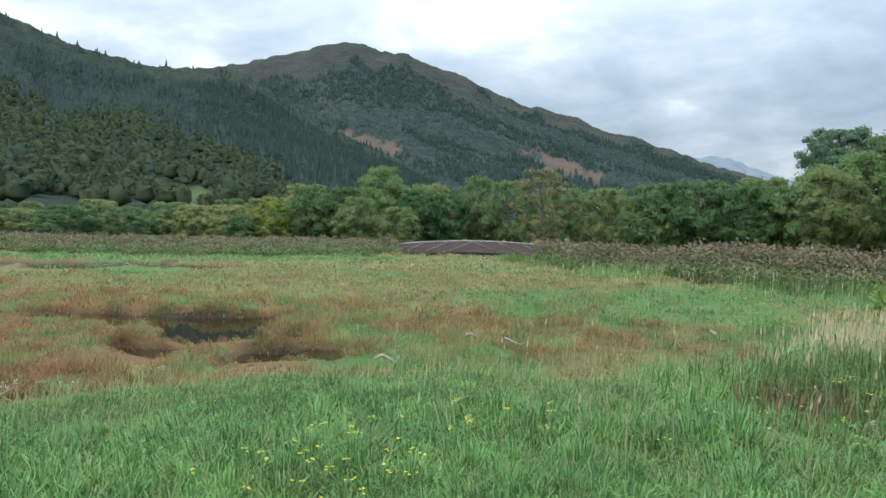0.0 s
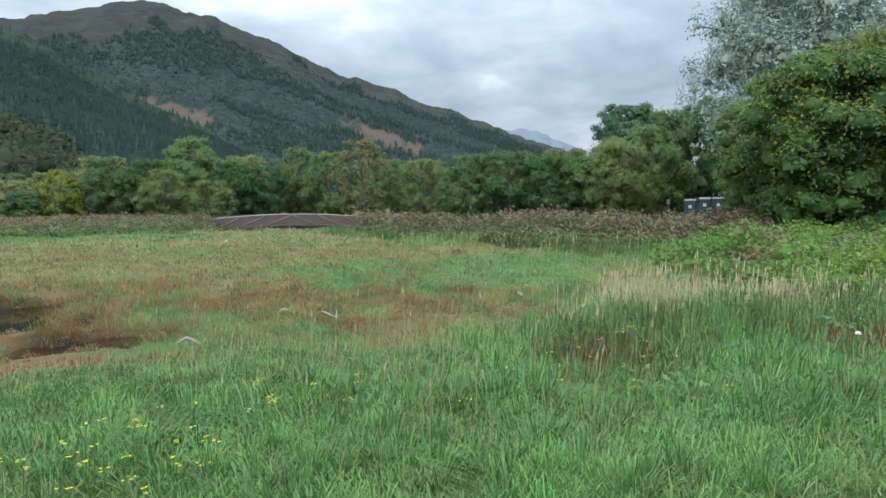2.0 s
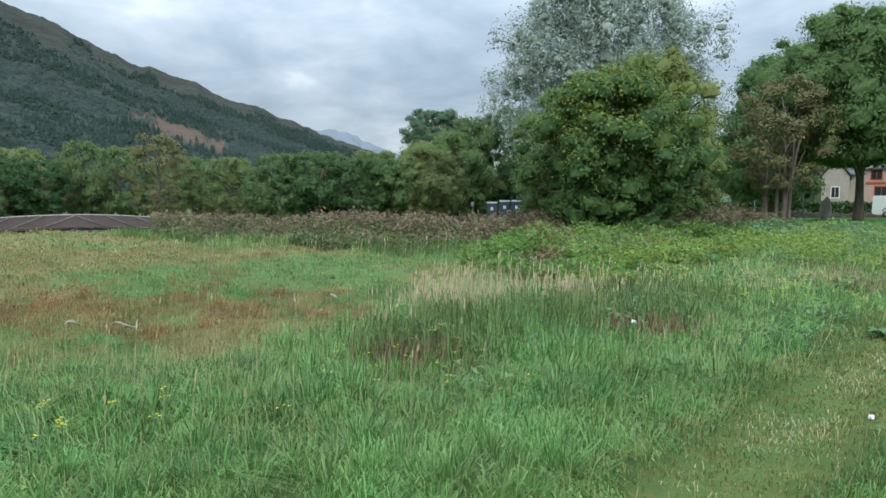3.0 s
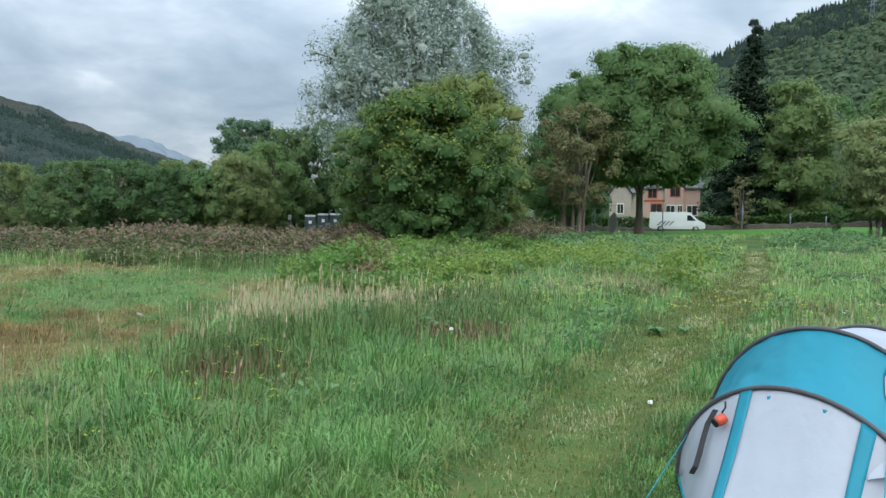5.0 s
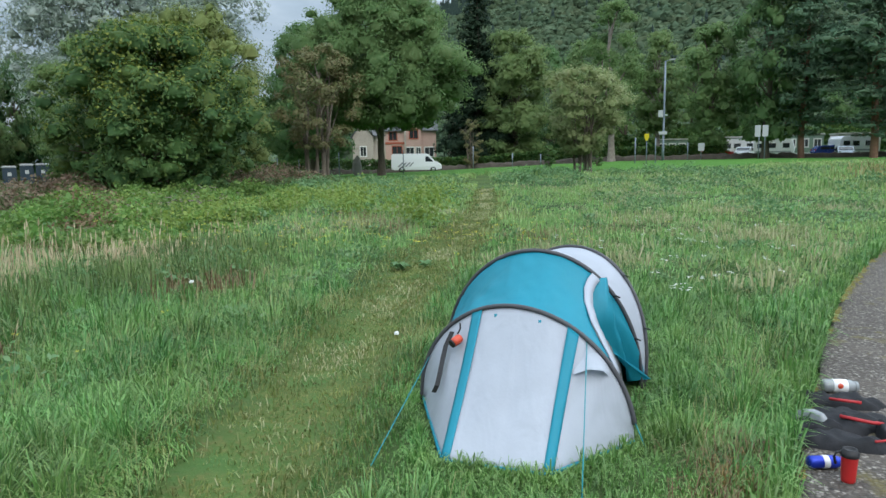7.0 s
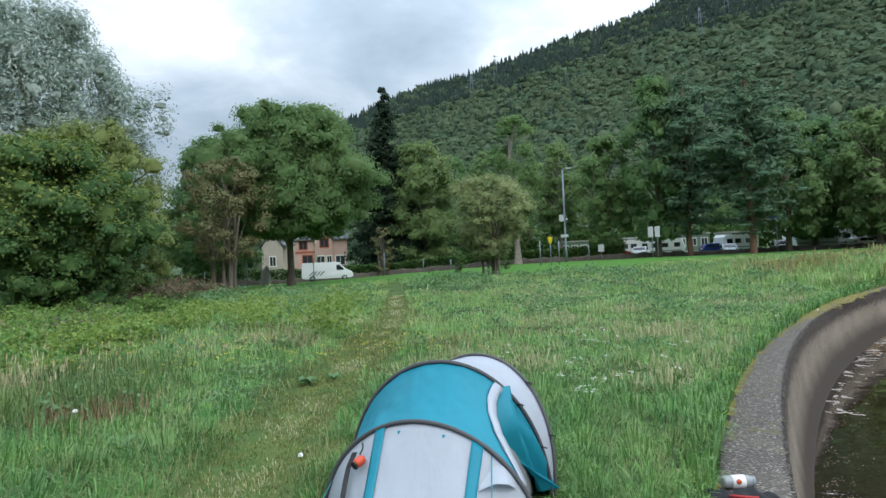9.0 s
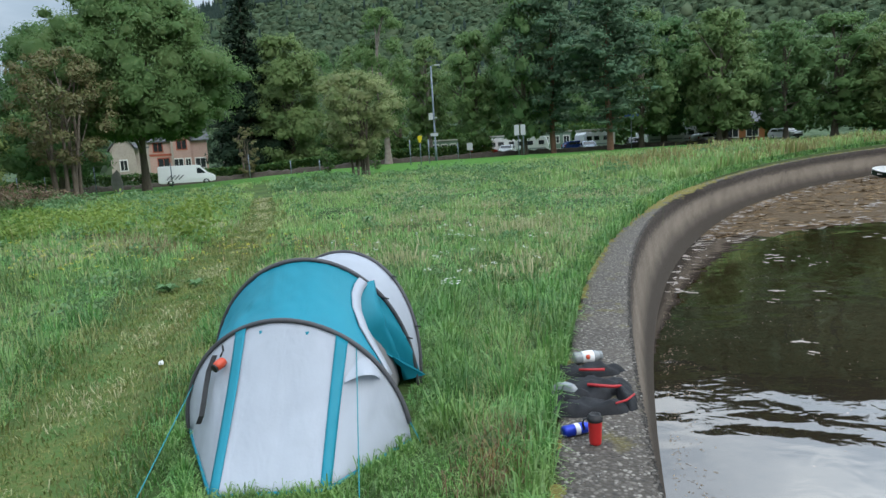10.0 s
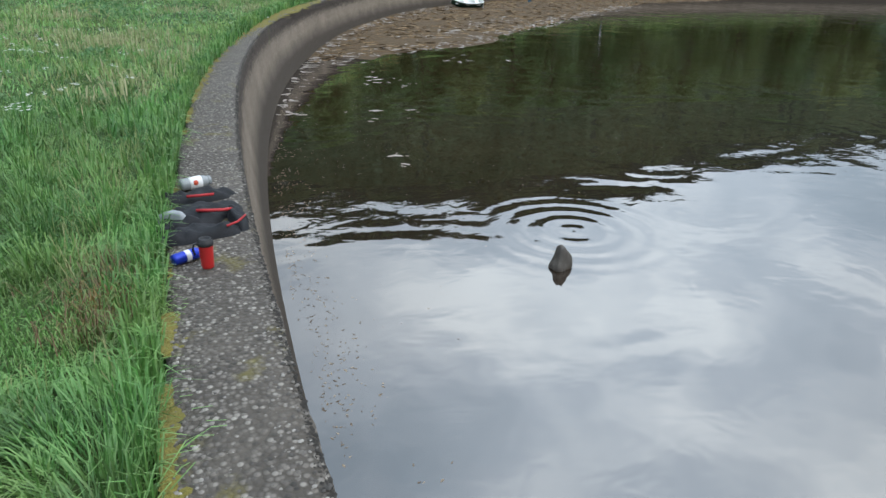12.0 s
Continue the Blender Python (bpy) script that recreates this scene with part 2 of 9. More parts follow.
def tube(name, points, radii, material, parent=None, sides=8, label=""):
    v, f = tube_arrays(points, radii, sides)
    ends = len(v) - sides
    me = bpy.data.meshes.new(name)
    me.from_pydata([tuple(p) for p in v], [], [tuple(int(i) for i in q) for q in f] + [tuple(range(sides))[::-1], tuple(range(ends, ends + sides))])
    me.polygons.foreach_set("use_smooth", np.ones(len(me.polygons), bool))
    return part_mesh(name, me, material, parent, label)


def lathe(name, profile, material, parent=None, sides=20, label=""):
    """A turned part from (radius, height) pairs."""
    ang = np.arange(sides) * 2 * np.pi / sides
    v = np.array([[(r * np.cos(a), r * np.sin(a), z) for a in ang] for r, z in profile]).reshape(-1, 3)
    n = len(profile)
    fs = [(i * sides + j, i * sides + (j + 1) % sides, (i + 1) * sides + (j + 1) % sides, (i + 1) * sides + j) for i in range(n - 1) for j in range(sides)]
    fs += [tuple(range(sides))[::-1], tuple(range((n - 1) * sides, n * sides))]
    me = bpy.data.meshes.new(name)
    me.from_pydata([tuple(p) for p in v], [], fs)
    me.polygons.foreach_set("use_smooth", np.ones(len(me.polygons), bool))
    return part_mesh(name, me, material, parent, label)


# ---- materials ----
def shader(name):
    m = bpy.data.materials.new(name)
    m.use_nodes = True
    nt = m.node_tree
    return m, nt, nt.nodes["Principled BSDF"]


def mix_color(nt, fac, a, b, blend="MIX"):
    n = node(nt, "ShaderNodeMix", data_type="RGBA", blend_type=blend)
    for i, v in ((0, fac), (6, a), (7, b)):
        if isinstance(v, bpy.types.NodeSocket):
            nt.links.new(v, n.inputs[i])
        else:
            n.inputs[i].default_value = v if i == 0 else (*v, 1)
    return n.outputs[2]


def tex_noise(nt, scale, detail=3.0, rough=0.55, coords="Object", stretch=None, distort=0.0):
    co = node(nt, "ShaderNodeTexCoord")
    n = node(nt, "ShaderNodeTexNoise", {"Scale": scale, "Detail": detail, "Roughness": rough, "Distortion": distort})
    src = co.outputs[coords]
    if stretch:
        mp = node(nt, "ShaderNodeMapping")
        mp.inputs["Scale"].default_value = stretch
        nt.links.new(src, mp.inputs[0])
        src = mp.outputs[0]
    nt.links.new(src, n.inputs["Vector"])
    return n.outputs["Fac"]


def spread(nt, value, a, b):
    n = node(nt, "ShaderNodeMapRange", {"From Min": a, "From Max": b})
    nt.links.new(value, n.inputs["Value"])
    return n.outputs["Result"]


def bump(nt, bsdf, height, strength=0.3, distance=0.02):
    n = node(nt, "ShaderNodeBump", {"Strength": strength, "Distance": distance})
    nt.links.new(height, n.inputs["Height"])
    nt.links.new(n.outputs[0], bsdf.inputs["Normal"])


def rough_mat(name, c1, c2, scale=4.0, rough=0.8, relief=0.3, dist=0.02, c3=None, metal=0.0, stretch=None):
    """A plain surface with grain at two sizes."""
    m, nt, b = shader(name)
    n1, n2 = tex_noise(nt, scale, 4, stretch=stretch), tex_noise(nt, scale * 7.3, 3, stretch=stretch)
    col = mix_color(nt, spread(nt, n1, 0.3, 0.7), c1, c2)
    col = mix_color(nt, spread(nt, n2, 0.5, 0.9), col, c3 or tuple(0.6 * v for v in c1))
    nt.links.new(col, b.inputs["Base Color"])
    b.inputs["Roughness"].default_value, b.inputs["Metallic"].default_value = rough, metal
    bump(nt, b, n2, relief, dist)
    return m


def leaf_mat(name, c1, c2, c3, patch=0.5, trans=0.35, rough=0.55, tip=None, per_object=0.0, gloss=0.35, tip_from=0.45, relief=0.0, tuft=0.0):
    """Leaves and blades: patches over the ground, a shade for each leaf, paler tips, light through the blade."""
    m, nt, b = shader(name)
    geo = node(nt, "ShaderNodeNewGeometry")
    n1 = tex_noise(nt, patch, 3)
    col = mix_color(nt, spread(nt, n1, 0.35, 0.65), c1, c2)
    col = mix_color(nt, spread(nt, geo.outputs["Random Per Island"], 0.45, 1.0), col, c3)
    if tip:
        uv = node(nt, "ShaderNodeUVMap")
        sep = node(nt, "ShaderNodeSeparateXYZ")
        nt.links.new(uv.outputs[0], sep.inputs[0])
        col = mix_color(nt, spread(nt, sep.outputs["Y"], tip_from, 1.0), col, tip)
    if tuft:
        shade = node(nt, "ShaderNodeHueSaturation")
        nt.links.new(col, shade.inputs["Color"])
        nt.links.new(spread_to(nt, spread(nt, tex_noise(nt, tuft, 3, 0.6), 0.30, 0.70), 0.62, 1.38), shade.inputs["Value"])
        nt.links.new(spread_to(nt, spread(nt, tex_noise(nt, tuft * 0.6, 2), 0.35, 0.65), 0.485, 0.515), shade.inputs["Hue"])
        col = shade.outputs[0]
    if per_object:
        info = node(nt, "ShaderNodeObjectInfo")
        hsv = node(nt, "ShaderNodeHueSaturation")
        nt.links.new(col, hsv.inputs["Color"])
        nt.links.new(spread_to(nt, info.outputs["Random"], 0.5 - 0.06 * per_object, 0.5 + 0.05 * per_object), hsv.inputs["Hue"])
        nt.links.new(spread_to(nt, info.outputs["Random"], 1.0 + 0.3 * per_object, 1.0 - 0.35 * per_object), hsv.inputs["Value"])
        col = hsv.outputs[0]
    nt.links.new(col, b.inputs["Base Color"])
    b.inputs["Roughness"].default_value = rough
    b.inputs["Specular IOR Level"].default_value = gloss
    if relief:
        bump(nt, b, tex_noise(nt, 0.9, 4, 0.7), 1.0, relief)
    tr = node(nt, "ShaderNodeBsdfTranslucent")
    nt.links.new(col, tr.inputs["Color"])
    mx = node(nt, "ShaderNodeMixShader", {"Fac": trans})
    nt.links.new(b.outputs[0], mx.inputs[1])
    nt.links.new(tr.outputs[0], mx.inputs[2])
    nt.links.new(mx.outputs[0], nt.nodes["Material Output"].inputs["Surface"])
    return m


def spread_to(nt, value, a, b):
    n = node(nt, "ShaderNodeMapRange", {"To Min": a, "To Max": b})
    nt.links.new(value, n.inputs["Value"])
    return n.outputs["Result"]


def plain_mat(name, c, rough=0.5, metal=0.0, wear=0.15):
    """Paint, plastic or cloth: one colour, a little uneven."""
    m, nt, b = shader(name)
    n1 = tex_noise(nt, 9.0, 4)
    col = mix_color(nt, spread(nt, n1, 0.35, 0.8), c, tuple(v * (1 - wear) for v in c))
    nt.links.new(col, b.inputs["Base Color"])
    nt.links.new(spread_to(nt, n1, rough - 0.08, min(1.0, rough + 0.1)), b.inputs["Roughness"])
    b.inputs["Metallic"].default_value = metal
    return m


def cloth_mat(name, c, rough=0.6, trans=0.25):
    """Thin tent cloth: weave, creases, light through it."""
    m, nt, b = shader(name)
    n1, n2 = tex_noise(nt, 2.5, 4, distort=0.6), tex_noise(nt, 60.0, 2)
    crease = tex_noise(nt, 2.0, 3, 0.5, stretch=(1.0, 2.2, 0.9), distort=0.5)
    col = mix_color(nt, spread(nt, n1, 0.3, 0.75), c, tuple(v * 0.88 for v in c))
    nt.links.new(col, b.inputs["Base Color"])
    b.inputs["Roughness"].default_value = rough
    both = node(nt, "ShaderNodeMath", {1: 0.12}, operation="MULTIPLY_ADD")
    nt.links.new(n2, both.inputs[0])
    both.inputs[1].default_value = 0.04
    nt.links.new(crease, both.inputs[2])
    bump(nt, b, both.outputs[0], 0.45, 0.05)
    tr = node(nt, "ShaderNodeBsdfTranslucent")
    nt.links.new(col, tr.inputs["Color"])
    mx = node(nt, "ShaderNodeMixShader", {"Fac": trans})
    nt.links.new(b.outputs[0], mx.inputs[1])
    nt.links.new(tr.outputs[0], mx.inputs[2])
    nt.links.new(mx.outputs[0], nt.nodes["Material Output"].inputs["Surface"])
    return m


def glass_mat(name, tint=(0.02, 0.025, 0.03)):
    m, nt, b = shader(name)
    b.inputs["Base Color"].default_value = (*tint, 1)
    b.inputs["Roughness"].default_value = 0.06
    b.inputs["Specular IOR Level"].default_value = 0.8
    return m


def attribute(nt, name):
    return node(nt, "ShaderNodeAttribute", attribute_name=name).outputs["Fac"]


def ground_material():
    m, nt, b = shader("ground_earth_and_turf")
    big, mid, fine = tex_noise(nt, 0.35, 4), tex_noise(nt, 2.2, 4), tex_noise(nt, 22.0, 4, 0.7)
    col = mix_color(nt, spread(nt, big, 0.3, 0.7), (0.030, 0.068, 0.018), (0.048, 0.085, 0.022))
    col = mix_color(nt, spread(nt, fine, 0.5, 0.8), col, (0.06, 0.06, 0.026))
    far = mix_color(nt, attribute(nt, "fawn"), (0.085, 0.15, 0.045), (0.15, 0.145, 0.055))
    far = mix_color(nt, attribute(nt, "rust"), far, (0.15, 0.09, 0.04))
    far = mix_color(nt, spread(nt, mid, 0.55, 0.75), far, (0.07, 0.065, 0.03))
    col = mix_color(nt, attribute(nt, "marsh"), col, far)
    trod = mix_color(nt, spread(nt, fine, 0.45, 0.70), (0.072, 0.120, 0.030), (0.155, 0.142, 0.050))
    trod = mix_color(nt, spread(nt, mid, 0.48, 0.68), trod, (0.062, 0.135, 0.034))
    col = mix_color(nt, attribute(nt, "path"), col, trod)
    mown = mix_color(nt, spread(nt, mid, 0.3, 0.75), (0.052, 0.155, 0.022), (0.075, 0.18, 0.028))
    col = mix_color(nt, attribute(nt, "lawn"), col, mown)
    mud = mix_color(nt, spread(nt, fine, 0.35, 0.65), (0.018, 0.014, 0.010), (0.05, 0.038, 0.026))
    col = mix_color(nt, attribute(nt, "mud"), col, mud)
    wrack = mix_color(nt, spread(nt, fine, 0.40, 0.62), (0.050, 0.034, 0.018), (0.125, 0.082, 0.042))
    wrack = mix_color(nt, spread(nt, mid, 0.60, 0.75), wrack, (0.150, 0.108, 0.066))
    wrack = mix_color(nt, spread(nt, tex_noise(nt, 9.0, 3), 0.55, 0.7), wrack, (0.055, 0.034, 0.022))
    col = mix_color(nt, attribute(nt, "beach"), col, wrack)
    nt.links.new(col, b.inputs["Base Color"])
    b.inputs["Roughness"].default_value = 0.9
    b.inputs["Specular IOR Level"].default_value = 0.2
    bump(nt, b, fine, 0.6, 0.04)
    return m


def water_material(name, ring=None, strength=0.05):
    """Still dark water: slow swells, a ruffled patch, and rings that spread from a stone."""
    m, nt, b = shader(name)
    murk = mix_color(nt, spread(nt, tex_noise(nt, 0.5, 4), 0.35, 0.7), (0.0150, 0.0085, 0.0040), (0.024, 0.014, 0.007))
    nt.links.new(murk, b.inputs["Base Color"])
    b.inputs["Roughness"].default_value = 0.03
    b.inputs["IOR"].default_value = 1.72
    b.inputs["Specular IOR Level"].default_value = 1.0
    n1 = tex_noise(nt, 0.42, 2, stretch=(1.0, 0.8, 1.0), distort=0.9)
    n2 = tex_noise(nt, 3.2, 2, stretch=(1.0, 0.7, 1.0), distort=0.4)
    h = node(nt, "ShaderNodeMath", {1: 0.10}, operation="MULTIPLY_ADD")
    nt.links.new(n2, h.inputs[0])
    nt.links.new(n1, h.inputs[2])
    height = h.outputs[0]
    if ring:
        co = node(nt, "ShaderNodeTexCoord")
        # a breath of wind ruffles the middle of the basin
        off = node(nt, "ShaderNodeVectorMath", {1: (19.0, -24.0, WATER_Z)}, operation="DISTANCE")
        nt.links.new(co.outputs["Object"], off.inputs[0])
        edge = node(nt, "ShaderNodeMath", {1: 9.0}, operation="MULTIPLY_ADD")
        nt.links.new(tex_noise(nt, 0.3, 3), edge.inputs[0])
        nt.links.new(off.outputs["Value"], edge.inputs[2])
        wind = spread_to(nt, spread(nt, edge.outputs[0], 9.5, 12.5), 0.20, 0.0)
        gust = node(nt, "ShaderNodeMath", operation="MULTIPLY_ADD")
        nt.links.new(tex_noise(nt, 5.0, 2, stretch=(1.0, 0.6, 1.0), distort=0.6), gust.inputs[0])
        nt.links.new(wind, gust.inputs[1])
        nt.links.new(height, gust.inputs[2])
        height = gust.outputs[0]
        dist = node(nt, "ShaderNodeVectorMath", {1: (*ring, WATER_Z)}, operation="DISTANCE")
        nt.links.new(co.outputs["Object"], dist.inputs[0])
        ph = node(nt, "ShaderNodeMath", {1: 19.0}, operation="MULTIPLY")
        nt.links.new(dist.outputs["Value"], ph.inputs[0])
        sn = node(nt, "ShaderNodeMath", operation="SINE")
        nt.links.new(ph.outputs[0], sn.inputs[0])
        fade = spread_to(nt, spread(nt, dist.outputs["Value"], 0.1, 1.6), 0.11, 0.0)
        rg = node(nt, "ShaderNodeMath", operation="MULTIPLY_ADD")
        nt.links.new(sn.outputs[0], rg.inputs[0])
        nt.links.new(fade, rg.inputs[1])
        nt.links.new(height, rg.inputs[2])
        height = rg.outputs[0]
    bump(nt, b, height, strength, 1.0)
    return m


def concrete_material():
    """Old cast concrete with its pebbles bare, moss and rust-brown stains."""
    m, nt, b = shader("exposed_aggregate_concrete")
    co = node(nt, "ShaderNodeTexCoord")
    vor = node(nt, "ShaderNodeTexVoronoi", {"Scale": 40.0, "Randomness": 1.0})
    nt.links.new(co.outputs["Object"], vor.inputs["Vector"])
    wn = node(nt, "ShaderNodeTexWhiteNoise")
    nt.links.new(vor.outputs["Position"], wn.inputs["Vector"])
    peb = ramp(nt, [(0.0, (0.03, 0.026, 0.022)), (0.45, (0.095, 0.082, 0.070)), (0.8, (0.17, 0.15, 0.13)), (1.0, (0.31, 0.285, 0.25))])
    nt.links.new(wn.outputs["Value"], peb.inputs[0])
    gap = spread(nt, vor.outputs["Distance"], 0.35, 0.62)
    col = mix_color(nt, gap, peb.outputs[0], (0.062, 0.052, 0.042))
    smear = tex_noise(nt, 1.6, 4)
    col = mix_color(nt, spread(nt, smear, 0.52, 0.85), col, (0.118, 0.100, 0.082))
    moss = tex_noise(nt, 2.3, 5, 0.65)
    col = mix_color(nt, spread(nt, moss, 0.57, 0.70), col, (0.12, 0.10, 0.022))
    nt.links.new(col, b.inputs["Base Color"])
    b.inputs["Roughness"].default_value = 0.85
    hh = node(nt, "ShaderNodeMath", {0: 1.0}, operation="SUBTRACT")
    nt.links.new(vor.outputs["Distance"], hh.inputs[1])
    bump(nt, b, hh.outputs[0], 0.7, 0.02)
    return m


def wall_face_material():
    """The wall's wet face: black lichen under the coping, pale brown concrete, a dark tide band."""
    m, nt, b = shader("tide_stained_concrete")
    co = node(nt, "ShaderNodeTexCoord")
    sep = node(nt, "ShaderNodeSeparateXYZ")
    nt.links.new(co.outputs["UV"], sep.inputs[0])
    streak = tex_noise(nt, 2.6, 6, 0.7, stretch=(1.4, 1.4, 0.8))
    blotch = tex_noise(nt, 1.1, 5, 0.6)
    fine = tex_noise(nt, 42.0, 4, 0.7)
    vor = node(nt, "ShaderNodeTexVoronoi", {"Scale": 38.0, "Randomness": 1.0})
    nt.links.new(co.outputs["Object"], vor.inputs["Vector"])
    wn = node(nt, "ShaderNodeTexWhiteNoise")
    nt.links.new(vor.outputs["Position"], wn.inputs["Vector"])
    col = mix_color(nt, spread(nt, blotch, 0.32, 0.68), (0.150, 0.122, 0.096), (0.225, 0.186, 0.148))
    col = mix_color(nt, spread(nt, streak, 0.58, 0.85), col, (0.105, 0.084, 0.066))
    col = mix_color(nt, spread(nt, wn.outputs["Value"], 0.78, 1.0), col, (0.30, 0.25, 0.20))
    col = mix_color(nt, spread(nt, fine, 0.5, 0.8), col, (0.070, 0.056, 0.044))
    # the lichen runs down in drips, deeper where the wall stands high
    drip = tex_noise(nt, 1.0, 5, 0.7, stretch=(16.0, 16.0, 7.0))
    jag = node(nt, "ShaderNodeMath", {1: 0.60, 2: -0.30}, operation="MULTIPLY_ADD")
    nt.links.new(drip, jag.inputs[0])
    v = node(nt, "ShaderNodeMath", operation="ADD")
    nt.links.new(sep.outputs["Y"], v.inputs[0])
    nt.links.new(jag.outputs[0], v.inputs[1])
    along = node(nt, "ShaderNodeSeparateXYZ")
    nt.links.new(co.outputs["Object"], along.inputs[0])
    deep = node(nt, "ShaderNodeMath", operation="ADD")
    nt.links.new(v.outputs[0], deep.inputs[0])
    nt.links.new(spread_to(nt, spread(nt, along.outputs["X"], 5.0, 20.0), -0.02, 0.08), deep.inputs[1])
    black = mix_color(nt, spread(nt, tex_noise(nt, 16.0, 4, 0.7), 0.40, 0.62), (0.012, 0.010, 0.009), (0.085, 0.066, 0.054))
    col = mix_color(nt, spread(nt, deep.outputs[0], 0.80, 0.90), col, black)
    tide = node(nt, "ShaderNodeMath", {1: 0.14, 2: -0.07}, operation="MULTIPLY_ADD")
    nt.links.new(blotch, tide.inputs[0])
    low = node(nt, "ShaderNodeMath", operation="ADD")
    nt.links.new(sep.outputs["Y"], low.inputs[0])
    nt.links.new(tide.outputs[0], low.inputs[1])
    wet = mix_color(nt, spread(nt, fine, 0.4, 0.7), (0.066, 0.053, 0.042), (0.040, 0.032, 0.025))
    col = mix_color(nt, spread(nt, low.outputs[0], 0.54, 0.26), col, wet)
    nt.links.new(col, b.inputs["Base Color"])
    b.inputs["Specular IOR Level"].default_value = 0.2
    b.inputs["Roughness"].default_value = 0.8
    bump(nt, b, fine, 0.5, 0.02)
    return m


def hill_material(name, low, high, top, scar):
    m, nt, b = shader(name)
    big, mid = tex_noise(nt, 0.006, 5, 0.6), tex_noise(nt, 0.05, 4, 0.6)
    col = mix_color(nt, spread(nt, big, 0.35, 0.65), low, high)
    col = mix_color(nt, spread(nt, mid, 0.4, 0.75), col, tuple(0.55 * v for v in low))
    heath = mix_color(nt, spread(nt, tex_noise(nt, 0.018, 5, 0.65), 0.35, 0.65), top, tuple(0.62 * v for v in top))
    heath = mix_color(nt, spread(nt, tex_noise(nt, 0.06, 4, 0.7), 0.55, 0.75), heath, (0.034, 0.036, 0.028))
    col = mix_color(nt, attribute(nt, "moor"), col, heath)
    col = mix_color(nt, attribute(nt, "scar"), col, scar)
    nt.links.new(col, b.inputs["Base Color"])
    b.inputs["Roughness"].default_value = 0.95
    b.inputs["Specular IOR Level"].default_value = 0.1
    bump(nt, b, mid, 1.0, 14.0)
    return m

# ---- ground, basin and water ----
M_GROUND = ground_material()
M_WATER = water_material("dark_basin_water", ring=(5.8, -6.15), strength=0.036)
M_POOL = water_material("peaty_pool_water", strength=0.01)
M_COPING, M_FACE = concrete_material(), wall_face_material()


def polar_sheet(name, radii, angles, height):
    a, r = np.meshgrid(angles, radii, indexing="xy")
    x, y = CX + r * np.cos(a), CY + r * np.sin(a)
    z = height(x, y)
    n, k = x.shape
    i, j = np.meshgrid(np.arange(n - 1), np.arange(k), indexing="ij")
    f = np.stack([i * k + j, (i + 1) * k + j, (i + 1) * k + (j + 1) % k, i * k + (j + 1) % k], -1).reshape(-1, 4)
    return x, y, z, mesh_arrays(name, np.stack([x, y, z], -1), f, smooth_shade=True)


def put_attribute(me, name, values):
    me.attributes.new(name, "FLOAT", "POINT").data.foreach_set("value", np.asarray(values, np.float32).ravel())


def build_ground():
    ang = np.radians(np.concatenate([np.arange(62, 104, 0.36), np.arange(104, 422, 1.6)]))
    grow = [20.0]
    while grow[-1] < 4400:
        grow.append(grow[-1] * 1.05 + 0.2)
    rad = RW + np.concatenate([[-66.2, -50, -38, -30, -25, -21, -18, -15, -12.5, -10, -8, -6, -4, -2.5, -1, 0.18, 0.27], np.arange(0.45, 20, 0.27), grow])
    x, y, z, me = polar_sheet("ground", rad, ang, ground_z)
    dry = smooth(0.2, 0.3, wall_distance(x, y))
    put_attribute(me, "marsh", marsh(x, y) * (1 - smooth(40, 70, x)) * dry)
    put_attribute(me, "rust", np.maximum(marsh_rust(x, y), smooth(0.0, 0.1, np.maximum(pools(x, y - 0.7), pools(x, y)))) * dry)
    put_attribute(me, "fawn", marsh_fawn(x, y) * dry)
    put_attribute(me, "path", path_mask(x, y) * dry)
    put_attribute(me, "lawn", lawn(x, y) * dry)
    put_attribute(me, "mud", smooth(0.0, 0.22, pools(x, y)) * dry)
    put_attribute(me, "beach", 1 - dry)
    tagged(part_mesh("ground", me, M_GROUND), "rough turf, marsh and trodden grass beside a basin", "ground", kind="structure")


def build_water():
    ang = np.linspace(0, 2 * np.pi, 180, endpoint=False)
    _, _, _, me = polar_sheet("water", np.array([0.5, 20, 40, 55, RW - 0.15]), ang, lambda x, y: 0 * x + WATER_Z)
    tagged(part_mesh("water", me, M_WATER), "still dark brown water mirroring the sky", "water", kind="structure")
    for name, x0, x1, y0, y1, label in (("marsh_pool", -13, 0, 5, 18, "black peaty pools between the tussocks"), ("marsh_channel", -62, -11, 28, 42, "dark tidal channel winding across the marsh")):
        x, y = np.meshgrid(np.linspace(x0, x1, 40), np.linspace(y0, y1, 40))
        i, j = np.meshgrid(np.arange(39), np.arange(39), indexing="ij")
        f = np.stack([i * 40 + j, i * 40 + j + 1, (i + 1) * 40 + j + 1, (i + 1) * 40 + j], -1).reshape(-1, 4)
        keep = (pools(x, y) > 0.02)[f // 40, f % 40].any(1)
        me = mesh_arrays(name, np.stack([x, y, 0 * x - 0.56], -1), f[keep])
        tagged(part_mesh(name, me, M_POOL), label, "water", kind="structure")


